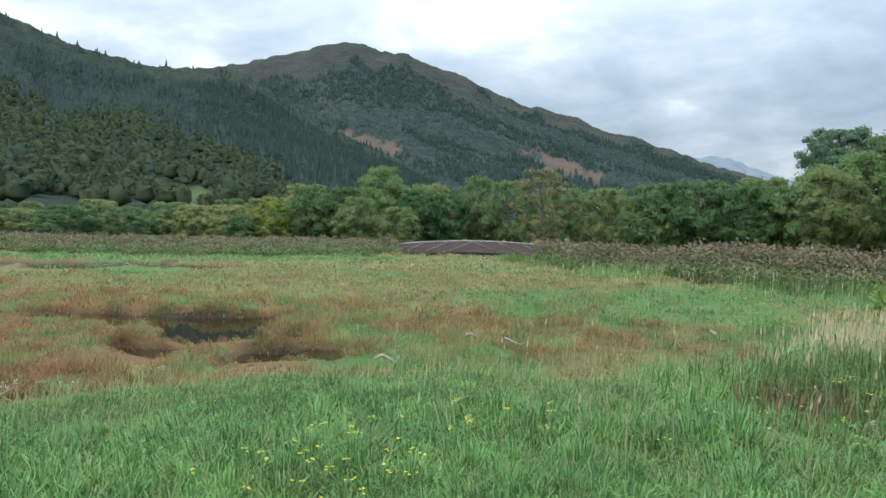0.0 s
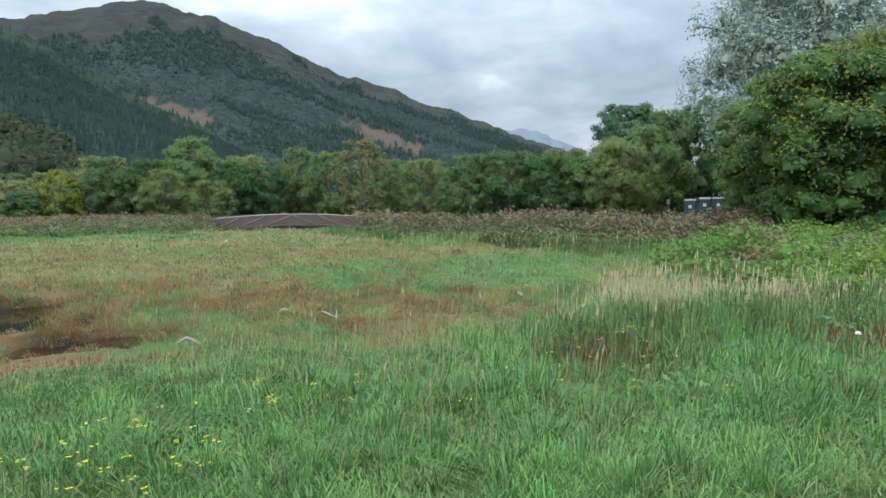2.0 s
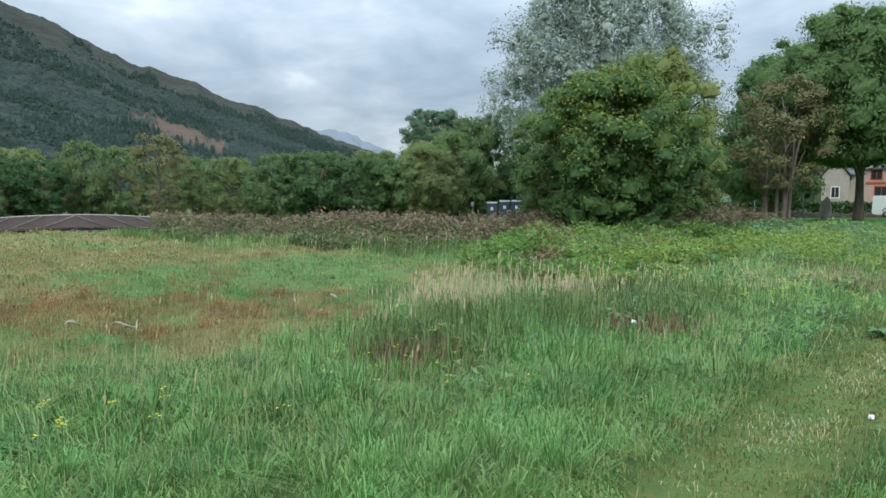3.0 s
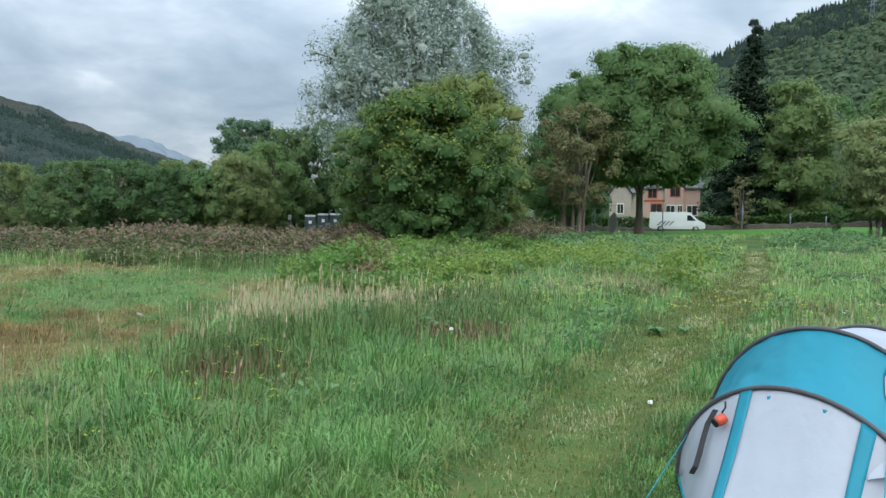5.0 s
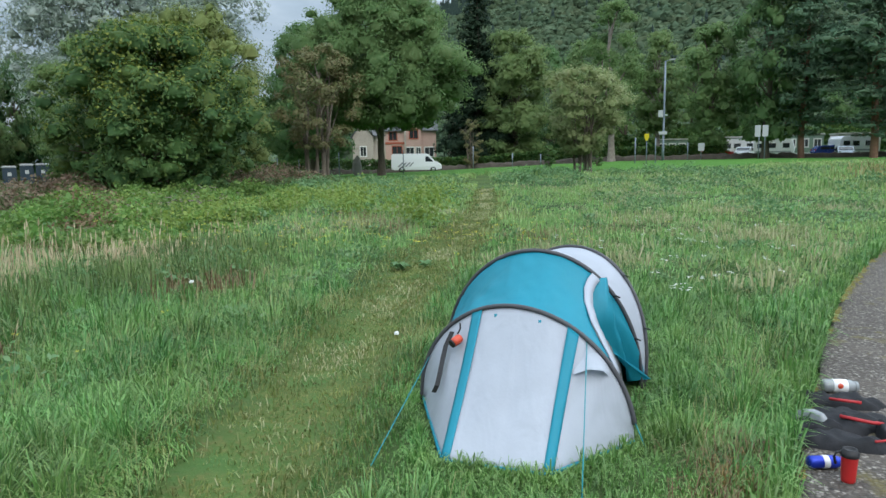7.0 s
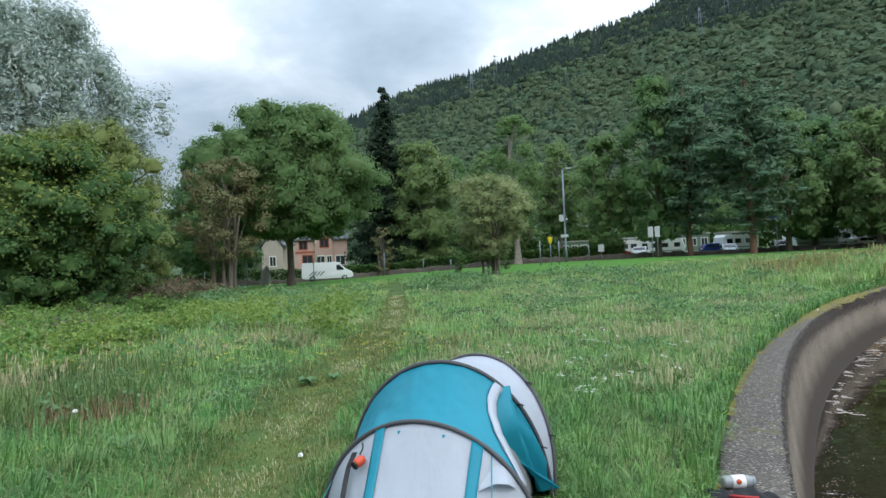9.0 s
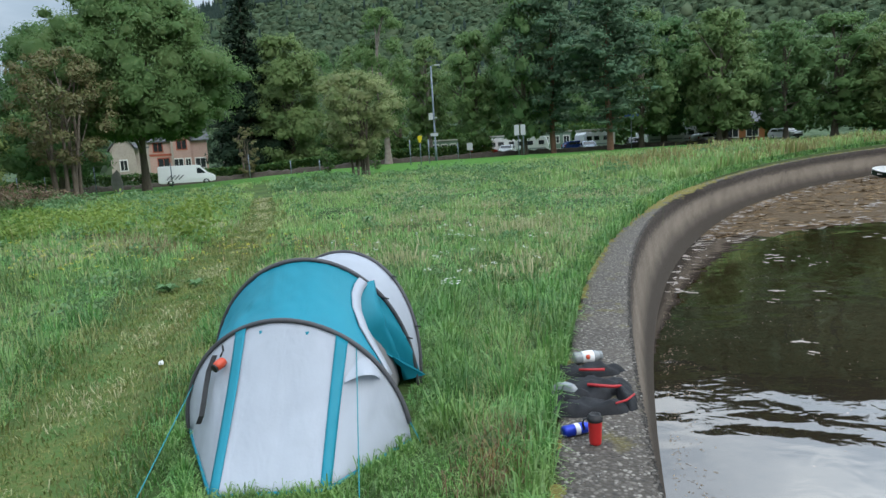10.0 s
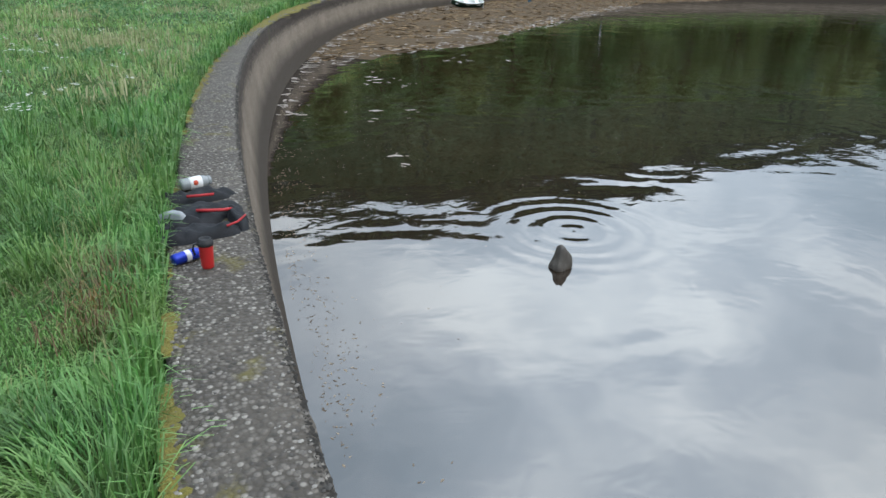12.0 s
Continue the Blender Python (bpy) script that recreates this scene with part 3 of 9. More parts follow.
def build_wall():
    ang = np.radians(np.concatenate([np.arange(55, 92, 0.09), np.arange(92, 415, 0.9)]))
    k = len(ang)
    wall = thing("wall_quay", "curved concrete quay wall with bare pebbles and moss", "wall", kind="structure")

    def shell(name, prof, mat, label):
        rows = []
        for n, (off, dz, rel, rough) in enumerate(prof):
            jit = rough * (hash_noise(ang * 400, ang * 0 + n, 1.0, 20 + n) + 0.6 * hash_noise(ang * 1500, ang * 0 + n, 1.0, 40 + n) - 0.8)
            r = RW + off + jit
            x, y = CX + r * np.cos(ang), CY + r * np.sin(ang)
            z = (wall_top(x) + dz if rel else 0 * x + dz) + 0.4 * jit
            rows.append(np.stack([x, y, z], -1))
        v = np.array(rows)
        i, j = np.meshgrid(np.arange(len(prof) - 1), np.arange(k), indexing="ij")
        f = np.stack([i * k + j, i * k + (j + 1) % k, (i + 1) * k + (j + 1) % k, (i + 1) * k + j], -1).reshape(-1, 4)
        hv = (v[..., 2] - WATER_Z) / (v[0, :, 2] - WATER_Z)
        uv = np.stack([np.broadcast_to(ang, hv.shape) * 10, hv], -1).reshape(-1, 2)
        part_mesh(name, mesh_arrays(name, v, f, uv=uv, smooth_shade=False), mat, wall, label)

    shell("coping", [(0.54, -0.7, True, 0), (0.53, -0.02, True, 0.03), (0.49, 0.0, True, 0.02), (0.36, 0.004, True, 0.006), (0.24, 0.006, True, 0.006),
                     (0.12, 0.003, True, 0.006), (0.03, -0.004, True, 0.012), (0.0, -0.035, True, 0.02)], M_COPING, "grey pebbled top with yellow moss")
    shell("face", [(0.06, -0.020, True, 0.0), (0.004, -0.045, True, 0.012), (-0.02, -0.22, True, 0.01), (-0.10, -0.75, False, 0.006), (-0.25, -1.4, False, 0.004),
                   (-0.30, -1.7, False, 0.0), (-0.32, -2.6, False, 0)], M_FACE, "brown tide-stained face with black lichen under the edge")
    return wall


build_ground()
build_water()
QUAY = build_wall()

# ---- hills ----
M_HILL = hill_material("wooded_hillside", (0.072, 0.112, 0.064), (0.084, 0.124, 0.068), (0.085, 0.115, 0.045), (0.23, 0.13, 0.08))
M_NEAR_HILL = hill_material("heath_and_wood_hillside", (0.030, 0.046, 0.032), (0.038, 0.054, 0.036), (0.085, 0.115, 0.045), (0.23, 0.13, 0.08))
M_MOUNTAIN = hill_material("mountain_side", (0.034, 0.050, 0.044), (0.046, 0.062, 0.052), (0.052, 0.059, 0.049), (0.108, 0.078, 0.060))
# the far hill's blue paleness is distance haze put into its base colour
M_FAR = rough_mat("hazy_far_rock", (0.125, 0.160, 0.190), (0.165, 0.200, 0.235), 0.002, 0.95, 0.2, 5.0)
M_SPRUCE_FAR = leaf_mat("spruce_plantation", (0.020, 0.038, 0.030), (0.030, 0.050, 0.040), (0.036, 0.058, 0.046), patch=0.012, trans=0.2, rough=0.85, gloss=0.1)
# spruce with the pale blue of hanging mist mixed into its colour
M_LARCH_FAR = leaf_mat("misty_young_spruce", (0.034, 0.053, 0.049), (0.044, 0.065, 0.059), (0.052, 0.074, 0.067), patch=0.014, trans=0.2, rough=0.85, gloss=0.1)
M_BROAD_FAR = leaf_mat("mixed_hill_wood", (0.044, 0.072, 0.040), (0.060, 0.084, 0.042), (0.078, 0.092, 0.046), patch=0.03, trans=0.38, rough=0.85, gloss=0.1)
# oak leaves, lightened and tinted blue in the colour to stand for haze
M_EAST_FAR = leaf_mat("dense_hazy_oak_wood", (0.081, 0.134, 0.079), (0.105, 0.154, 0.084), (0.124, 0.163, 0.092), patch=0.025, trans=0.38, rough=0.85, gloss=0.1)


class Hill:
    """A hill seen from the valley: its skyline by bearing, its foot and crest by distance."""

    def __init__(self, line, foot, crest, shape=0.9, seed=0, rough=0.07, turn=0.0):
        self.b, self.e = np.array(line).T
        self.foot, self.crest, self.shape, self.seed, self.rough, self.turn = foot, crest, shape, seed, rough, turn

    def point(self, bearing, s):
        e = np.interp(bearing, self.b, self.e)
        d = self.foot + (self.crest - self.foot) * s
        wob = (hash_noise(bearing * 2.2, s * 14, 5.0, self.seed) - 0.5) + 0.6 * (hash_noise(bearing * 2.2, s * 14, 2.0, self.seed + 1) - 0.5)
        ang = e * s ** self.shape * (1 + self.rough * wob * 4 * s * (1 - s)) + (0.24 * (hash_noise(bearing, s * 3, 0.45, self.seed + 2) - 0.5) + 0.10 * (hash_noise(bearing, s * 2, 0.17, self.seed + 4) - 0.5)) * s
        z = 1.8 + d * np.tan(np.radians(ang)) - 1.8 * (1 - s) ** 4
        return d * np.sin(np.radians(bearing + self.turn)), d * np.cos(np.radians(bearing + self.turn)), z

    def build(self, name, mat, label, moor=None, scars=()):
        bs, ss = np.arange(self.b[0], self.b[-1] + 0.01, 0.2), np.concatenate([np.linspace(0, 1, 52), [1.06]])
        b, s = np.meshgrid(bs, ss)
        x, y, z = self.point(b, np.minimum(s, 1))
        over = s > 1
        x, y, z = np.where(over, x * 1.12, x), np.where(over, y * 1.12, y), np.where(over, z * 0.93 - 3, z)
        n, k = b.shape
        i, j = np.meshgrid(np.arange(n - 1), np.arange(k - 1), indexing="ij")
        f = np.stack([i * k + j, (i + 1) * k + j, (i + 1) * k + j + 1, i * k + j + 1], -1).reshape(-1, 4)
        me = mesh_arrays(name, np.stack([x, y, z], -1), f, smooth_shade=True)
        put_attribute(me, "moor", moor(b, np.minimum(s, 1)) if moor else 0 * b)
        put_attribute(me, "scar", scars(b, np.minimum(s, 1)) if scars else 0 * b)
        return tagged(part_mesh(name, me, mat), label, "hill", kind="structure")


def spruce_template(tiers=4, sides=6, seed=1):
    rng = np.random.default_rng(seed)
    vs, fs = [], []
    for t in range(tiers):
        z0, z1 = 0.04 + 0.80 * t / tiers, 0.34 + 0.66 * (t + 1) / tiers
        r = 0.24 * (1 - t / tiers) ** 0.9 + 0.035
        o = len(vs)
        for a in range(sides):
            q = 2 * np.pi * (a + 0.5 * (t % 2)) / sides
            rr = r * rng.uniform(0.6, 1.25)
            vs.append((rr * np.cos(q), rr * np.sin(q), z0 + rng.uniform(-0.05, 0.05)))
        vs.append((rng.normal() * 0.02, rng.normal() * 0.02, min(z1, 1.0)))
        fs += [(o + a, o + (a + 1) % sides, o + sides) for a in range(sides)]
    v = np.array(vs)
    n = v * np.array([1, 1, 0]) + np.array([0, 0, 0.22])
    return v, np.array(fs), n / np.linalg.norm(n, axis=1, keepdims=True)


def ico(level):
    bm = bmesh.new()
    bmesh.ops.create_icosphere(bm, subdivisions=level, radius=1.0)
    q = np.array([v.co for v in bm.verts])
    f = np.array([[v.index for v in p.verts] for p in bm.faces])
    bm.free()
    return q, f


ICO = {1: ico(1), 2: ico(2)}


def cores(rng, centres, radii, level, fill=0.82, flat=0.8):
    """The dense inside of each clump of leaves: an uneven lump, with its outward normals."""
    q, f = ICO[level]
    n, k = len(centres), len(q)
    lump = fill * (1 + 0.28 * rng.normal(size=(n, k, 1)).clip(-1.2, 1.2))
    v = centres[:, None, :] + q[None] * radii[:, None, None] * lump * np.array([1, 1, flat])
    nn = np.broadcast_to(q[None], v.shape) + 0.25 * rng.normal(size=v.shape) + np.array([0, 0, 0.55])
    nn = nn / np.linalg.norm(nn, axis=-1, keepdims=True)
    return v.reshape(-1, 3), (f[None] + (np.arange(n) * k)[:, None, None]).reshape(-1, 3), nn.reshape(-1, 3)


def with_cores(leaves, hearts):
    """Leaves and the lumps that they clothe, as one set of arrays."""
    v, f = join_arrays([leaves[:2], hearts[:2]])
    return v, f, np.concatenate([leaves[2], hearts[2]])


def broad_template(sprays=44, seed=2, size=0.085):
    """A far crown one unit high: boughs of leaf sprays round a few uneven limbs of foliage."""
    rng = np.random.default_rng(seed)
    few = 6 if sprays > 20 else 3
    lobes = rng.normal(size=(few, 3))
    lobes /= np.linalg.norm(lobes, axis=1, keepdims=True)
    lobes[:, 2] = np.abs(lobes[:, 2]) * 0.9 - 0.15
    heart = lobes * np.array([0.25, 0.25, 0.30]) * rng.uniform(0.55, 1.1, (few, 1)) + np.array([0, 0, 0.55])
    girth = rng.uniform(0.17, 0.27, few)
    k = rng.integers(0, few, sprays)
    d = rng.normal(size=(sprays, 3)) + 0.5 * lobes[k]
    d /= np.linalg.norm(d, axis=1, keepdims=True)
    d[:, 2] = np.where(d[:, 2] < -0.4, -d[:, 2], d[:, 2])
    c = heart[k] + d * girth[k][:, None] * rng.uniform(0.55, 0.98, (sprays, 1))
    face = d + 0.2 * rng.normal(size=d.shape)
    face /= np.linalg.norm(face, axis=1, keepdims=True)
    u = np.cross(face, rng.normal(size=d.shape))
    u /= np.linalg.norm(u, axis=1, keepdims=True)
    w = np.cross(face, u)
    h = size * rng.uniform(0.6, 1.5, (sprays, 1))
    v = np.stack([c - u * h, c + u * h * 0.9 - w * h * 0.7, c + w * h], 1).reshape(-1, 3)
    n = 0.30 * d + 1.1 * (c - np.array([0, 0, 0.40])) + np.array([0, 0, 0.75]) + 0.15 * rng.normal(size=d.shape)
    n /= np.linalg.norm(n, axis=1, keepdims=True)
    inner = cores(rng, np.array([[0.0, 0.0, 0.52]]), np.array([0.37]), 1, 0.9, 1.1)
    return with_cores((v, np.arange(sprays * 3).reshape(-1, 3), np.repeat(n, 3, axis=0)), inner)


def scatter(templates, x, y, z, height, width, rng, shaded=False):
    """Copies of the templates, joined: arrays of vertices and faces, and of normals where asked."""
    pieces, turned, pick = [], [], rng.integers(0, len(templates), len(x))
    for k, tpl in enumerate(templates):
        tv, tf = tpl[:2]
        m = pick == k
        if not m.any():
            continue
        a = rng.uniform(0, 2 * np.pi, m.sum())
        c, s = np.cos(a)[:, None], np.sin(a)[:, None]
        w, h = width[m][:, None], height[m][:, None]
        v = np.stack([x[m][:, None] + w * (tv[None, :, 0] * c - tv[None, :, 1] * s), y[m][:, None] + w * (tv[None, :, 0] * s + tv[None, :, 1] * c), z[m][:, None] + h * tv[None, :, 2]], -1)
        f = tf[None] + (np.arange(m.sum()) * len(tv))[:, None, None]
        pieces.append((v.reshape(-1, 3), f.reshape(-1, tf.shape[1])))
        if shaded:
            tn = tpl[2]
            turned.append(np.stack([tn[None, :, 0] * c - tn[None, :, 1] * s, tn[None, :, 0] * s + tn[None, :, 1] * c, np.broadcast_to(tn[None, :, 2], v.shape[:2])], -1).reshape(-1, 3))
    v, f = join_arrays(pieces)
    return (v, f, np.concatenate(turned)) if shaded else (v, f)


def hill_wood(name, label, hill, count, lo, hi, templates, mat, tall, wide, keep, seed, above=0.0, sunk=0.0):
    rng = np.random.default_rng(seed)
    s = np.sqrt(rng.uniform(above ** 2, 1.0, count))
    b = rng.uniform(lo, hi, count)
    m = keep(b, s, rng.uniform(0, 1, count))
    b, s = b[m], s[m]
    x, y, z = hill.point(b, s)
    hgt = rng.uniform(*tall, len(x)) * (0.75 + 0.5 * hash_noise(x, y, 34.0, seed))
    v, f, n = scatter(templates, x, y, z - 0.6 - sunk * hgt, hgt, hgt * rng.uniform(*wide, len(x)), rng, shaded=True)
    tagged(part_mesh(name, mesh_arrays(name, v, f, normals=n), mat), label, "wood", kind="stuff")


NEAR_HILL = Hill([(-120, 9), (-80, 14), (-50, 15.8), (-34.1, 14.7), (-32.4, 14.2), (-30.7, 13.6), (-28.8, 13.1), (-26.9, 12.6), (-25, 12.4), (-22.9, 12.2), (-20.8, 12.3), (-18.7, 12.4),
                  (-16.6, 12.2), (-13.4, 10.4), (-8.8, 8.0), (-4, 5.9), (0.9, 3.2), (5, 1.4), (9, 0.3)], 150, 880, 0.85, 3, turn=0.95)
MOUNTAIN = Hill([(-30, 9), (-24, 11.2), (-18.7, 12.6), (-16.9, 12.9), (-15.1, 13.45), (-13.3, 13.9), (-11.9, 14.35), (-10, 14.85), (-8.4, 15.15), (-6.7, 15.05), (-5.3, 14.55), (-2.9, 14.45),
                 (-1.4, 13.65), (1, 13.05), (3.4, 11.95), (5.3, 11.15), (7.2, 10.25), (8.4, 10.2), (9.6, 9.75), (11.4, 9.3), (12.8, 8.55), (14.6, 8.0), (16, 7.7), (17.7, 6.95), (19.9, 6.2),
                 (22.4, 5.15), (24.4, 4.6), (28, 3.4), (36, 1.5)], 600, 1900, 0.8, 9, 0.05, turn=0.95)
EAST_HILL = Hill([(50, 1), (60, 7.4), (67.8, 11.4), (73.7, 14.1), (76.6, 15.0), (80.1, 15.6), (83.6, 16.6), (86, 17.2), (88.4, 17.8), (93.1, 18.6), (96.7, 19.6), (105, 20.2), (115, 20.6),
                  (125, 19.6), (133, 18), (141, 15), (150, 12), (165, 8.5), (195, 3)], 170, 760, 0.8, 15)
FAR_HILL = Hill([(12, 4.6), (18, 5.5), (20.7, 5.85), (22.4, 6.0), (23.6, 5.72), (24.6, 5.2), (25.6, 4.72), (26.8, 4.35), (30, 3), (38, 1)], 3000, 4200, 1.0, 21, 0.1, turn=0.95)


def mountain_moor(b, s):
    rag = 0.16 * (hash_noise(b, s * 20, 2.2, 5) - 0.5) + 0.10 * (hash_noise(b, s * 20, 0.7, 6) - 0.5)
    return smooth(0.86, 0.93, s + rag + 0.05 * smooth(-1, -8, b))


def mountain_scar(b, s):
    e = np.interp(b, MOUNTAIN.b, MOUNTAIN.e) * s ** 0.8
    w = 0.8 * (hash_noise(b, e, 0.7, 14) - 0.5) + 0.5 * (hash_noise(b, e, 0.25, 15) - 0.5)
    one = 1 - smooth(0.5, 1.0, np.hypot((b + 5.6) / 3.4, (e - 7.0 + 0.28 * (b + 5.6)) / 0.75) + w)
    two = 1 - smooth(0.5, 1.0, np.hypot((b - 10.2) / 3.6, (e - 5.5 + 0.35 * (b - 10.2)) / 0.8) + w)
    return np.maximum(one, two)


def hill_clear(b, s):
    w = 0.9 * (hash_noise(b, s * 12, 1.0, 31) - 0.5)
    return 1 - smooth(0.6, 1.05, np.hypot((b + 22.0) / 4.6, (s - 0.17 + 0.012 * (b + 22)) / 0.055) + w)


NEAR_HILL.build("near_hill", M_NEAR_HILL, "steep hillside under mixed wood and spruce", moor=hill_clear)
MOUNTAIN.build("mountain", M_MOUNTAIN, "rounded mountain with a grassy top and felled patches", moor=mountain_moor, scars=mountain_scar)
EAST_HILL.build("east_hill", M_HILL, "wooded hillside rising behind the village")
FAR_HILL.build("far_hill", M_FAR, "pale blue mountain far down the valley")
SPRUCES = [spruce_template(3, 5, k) for k in (1, 2, 3)]
SPIRES = [spruce_template(2, 5, k) for k in (4, 5)]
CROWNS = [broad_template(48, k, 0.085) for k in (6, 7, 8, 9, 10)]
FAR_CROWNS = [broad_template(26, k, 0.115) for k in (11, 12, 13)]


def spruce_zone(b, s):
    """How far a place on the near hill belongs to the plantation."""
    return smooth(0.42, 0.58, s + 0.35 * (hash_noise(b, s * 10, 3.0, 17) - 0.5) + 0.020 * (b + 26) * (b > -26))


def old_spruce(b, s):
    """The older part of the plantation, dark; the mist-paled colour lies outside it."""
    return smooth(-21.5, -19.5, b - 4 * (s - 0.7) + 2.5 * (hash_noise(b, s * 20, 1.5, 18) - 0.5)) > 0.5


def hill_band(b, s):
    """Slanting bands of younger planting."""
    return hash_noise(b * 0.35 + s * 9, s * 26 + b * 0.25, 1.6, 45)


def thin_crest(s, u):
    """Few trees reach the bare brow of the hill."""
    return (s < 0.90) | (u < 0.10)


hill_wood("hill_spruces", "dark spruce plantation on the hillside", NEAR_HILL, 13000, -55, 6, SPRUCES, M_SPRUCE_FAR, (6, 9.5), (0.75, 1.05),
          lambda b, s, u: (spruce_zone(b, s) > u) & (old_spruce(b, s) | (hash_noise(b, s * 22, 1.2, 19) > 0.66)) & thin_crest(s, u), 51)
hill_wood("young_spruces", "younger spruces on the hillside, mist in their pale blue-green colour", NEAR_HILL, 13000, -55, -14, SPRUCES, M_LARCH_FAR, (4, 7), (0.9, 1.3),
          lambda b, s, u: (spruce_zone(b, s) > u) & ~old_spruce(b, s) & (u < 0.95) & thin_crest(s, u), 57)
hill_wood("hill_broadleaves", "mixed broadleaved wood on the lower slope", NEAR_HILL, 10500, -45, 6, CROWNS, M_BROAD_FAR, (5.5, 9), (0.85, 1.2),
          lambda b, s, u: (spruce_zone(b, s) < u) & (s > 0.07) & (hill_clear(b, s) < 0.35 + 0.5 * u), 52)
hill_wood("slope_conifers", "scattered dark conifers among the broadleaves", NEAR_HILL, 1100, -45, 4, SPRUCES, M_LARCH_FAR, (7, 12), (0.7, 1.0),
          lambda b, s, u: (s > 0.2) & (s < 0.62) & (hash_noise(b, s * 14, 2.0, 23) > 0.5), 58)
hill_wood("mountain_spruces", "far spruce forest on the mountain", MOUNTAIN, 13000, -18, 27, SPIRES, M_SPRUCE_FAR, (7, 12), (1.0, 1.6),
          lambda b, s, u: (mountain_moor(b, s) < 0.15 + 0.4 * u) & (mountain_scar(b, s) < 0.15 + 0.8 * u * u) & (hash_noise(b, s * 20, 1.6, 44) + 0.5 * u > 0.34) & (hill_band(b, s) < 0.56), 53)
hill_wood("mountain_larches", "paler young trees in bands across the mountain", MOUNTAIN, 12000, -18, 27, SPIRES, M_LARCH_FAR, (4, 8), (1.4, 2.0),
          lambda b, s, u: (mountain_moor(b, s) < 0.15 + 0.4 * u) & (mountain_scar(b, s) < 0.15 + 0.8 * u * u) & (hill_band(b, s) > 0.50 + 0.1 * u), 60)
hill_wood("east_broadleaves", "mixed wood on the hill behind the village", EAST_HILL, 12000, 55, 158, CROWNS, M_EAST_FAR, (6, 10), (1.2, 1.6),
          lambda b, s, u: (s < 0.42), 54, sunk=0.30)
hill_wood("upper_broadleaves", "mixed wood high on the hill behind the village", EAST_HILL, 8500, 55, 158, FAR_CROWNS, M_EAST_FAR, (6, 10), (1.3, 1.8),
          lambda b, s, u: (s >= 0.40) & ((s < 0.86) | (u < 0.25)), 56, sunk=0.30)
hill_wood("east_spruces", "spruces along the crest of the hill", EAST_HILL, 8500, 55, 160, SPRUCES, M_SPRUCE_FAR, (7, 9.5), (0.8, 1.1),
          lambda b, s, u: s > 0.84, 55, above=0.83)
hill_wood("hill_conifers", "dark conifers here and there in the hill wood", EAST_HILL, 900, 55, 160, SPRUCES, M_SPRUCE_FAR, (9, 13), (0.7, 1.0),
          lambda b, s, u: (s > 0.25) & (s < 0.84) & (hash_noise(b, s * 12, 6.0, 25) > 0.45), 59)

# ---- trees ----
M_BARK = rough_mat("grey_brown_bark", (0.10, 0.08, 0.06), (0.17, 0.14, 0.11), 3.0, 0.9, 0.6, 0.03, stretch=(3, 3, 0.6))
M_BIRCH_BARK = rough_mat("pale_bark", (0.32, 0.28, 0.25), (0.18, 0.14, 0.12), 2.5, 0.85, 0.4, 0.02)
M_PINE_BARK = rough_mat("reddish_pine_bark", (0.16, 0.085, 0.055), (0.24, 0.13, 0.085), 3.0, 0.9, 0.6, 0.03)
LEAVES = {
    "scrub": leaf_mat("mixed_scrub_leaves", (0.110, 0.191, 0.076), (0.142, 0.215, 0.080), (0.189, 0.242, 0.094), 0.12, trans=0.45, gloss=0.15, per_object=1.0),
    "alder": leaf_mat("alder_leaves", (0.132, 0.232, 0.087), (0.165, 0.256, 0.095), (0.201, 0.281, 0.113), 0.35, trans=0.5, gloss=0.15, per_object=0.55),
    "dark": leaf_mat("dark_glossy_leaves", (0.040, 0.101, 0.030), (0.063, 0.134, 0.036), (0.123, 0.185, 0.045), 0.5, tip=None, gloss=0.2),
    "sallow": leaf_mat("olive_sallow_leaves", (0.138, 0.195, 0.058), (0.176, 0.226, 0.065), (0.232, 0.270, 0.087), 0.4, gloss=0.2),
    "willow": leaf_mat("silver_willow_leaves", (0.20, 0.27, 0.21), (0.27, 0.34, 0.28), (0.46, 0.53, 0.48), 0.5, trans=0.4),
    "oak": leaf_mat("mid_green_leaves", (0.103, 0.206, 0.074), (0.134, 0.238, 0.085), (0.170, 0.263, 0.104), 0.35, trans=0.5, gloss=0.15, per_object=0.5),
    "rose": leaf_mat("pale_hawthorn_leaves", (0.17, 0.25, 0.09), (0.24, 0.29, 0.12), (0.30, 0.32, 0.16), 0.6, gloss=0.2),
    "thin": leaf_mat("sparse_browning_leaves", (0.156, 0.156, 0.060), (0.132, 0.168, 0.060), (0.228, 0.180, 0.096), 0.5),
    "pine": leaf_mat("blue_green_needles", (0.073, 0.146, 0.086), (0.104, 0.182, 0.104), (0.143, 0.215, 0.127), 0.4, trans=0.25, rough=0.7, gloss=0.12),
    "spruce": leaf_mat("black_green_needles", (0.014, 0.030, 0.018), (0.022, 0.042, 0.024), (0.035, 0.055, 0.032), 0.4, trans=0.1, rough=0.8, gloss=0.06),
    "yellow": leaf_mat("yellow_green_leaves", (0.13, 0.18, 0.022), (0.18, 0.22, 0.028), (0.23, 0.26, 0.045), 0.5),
}


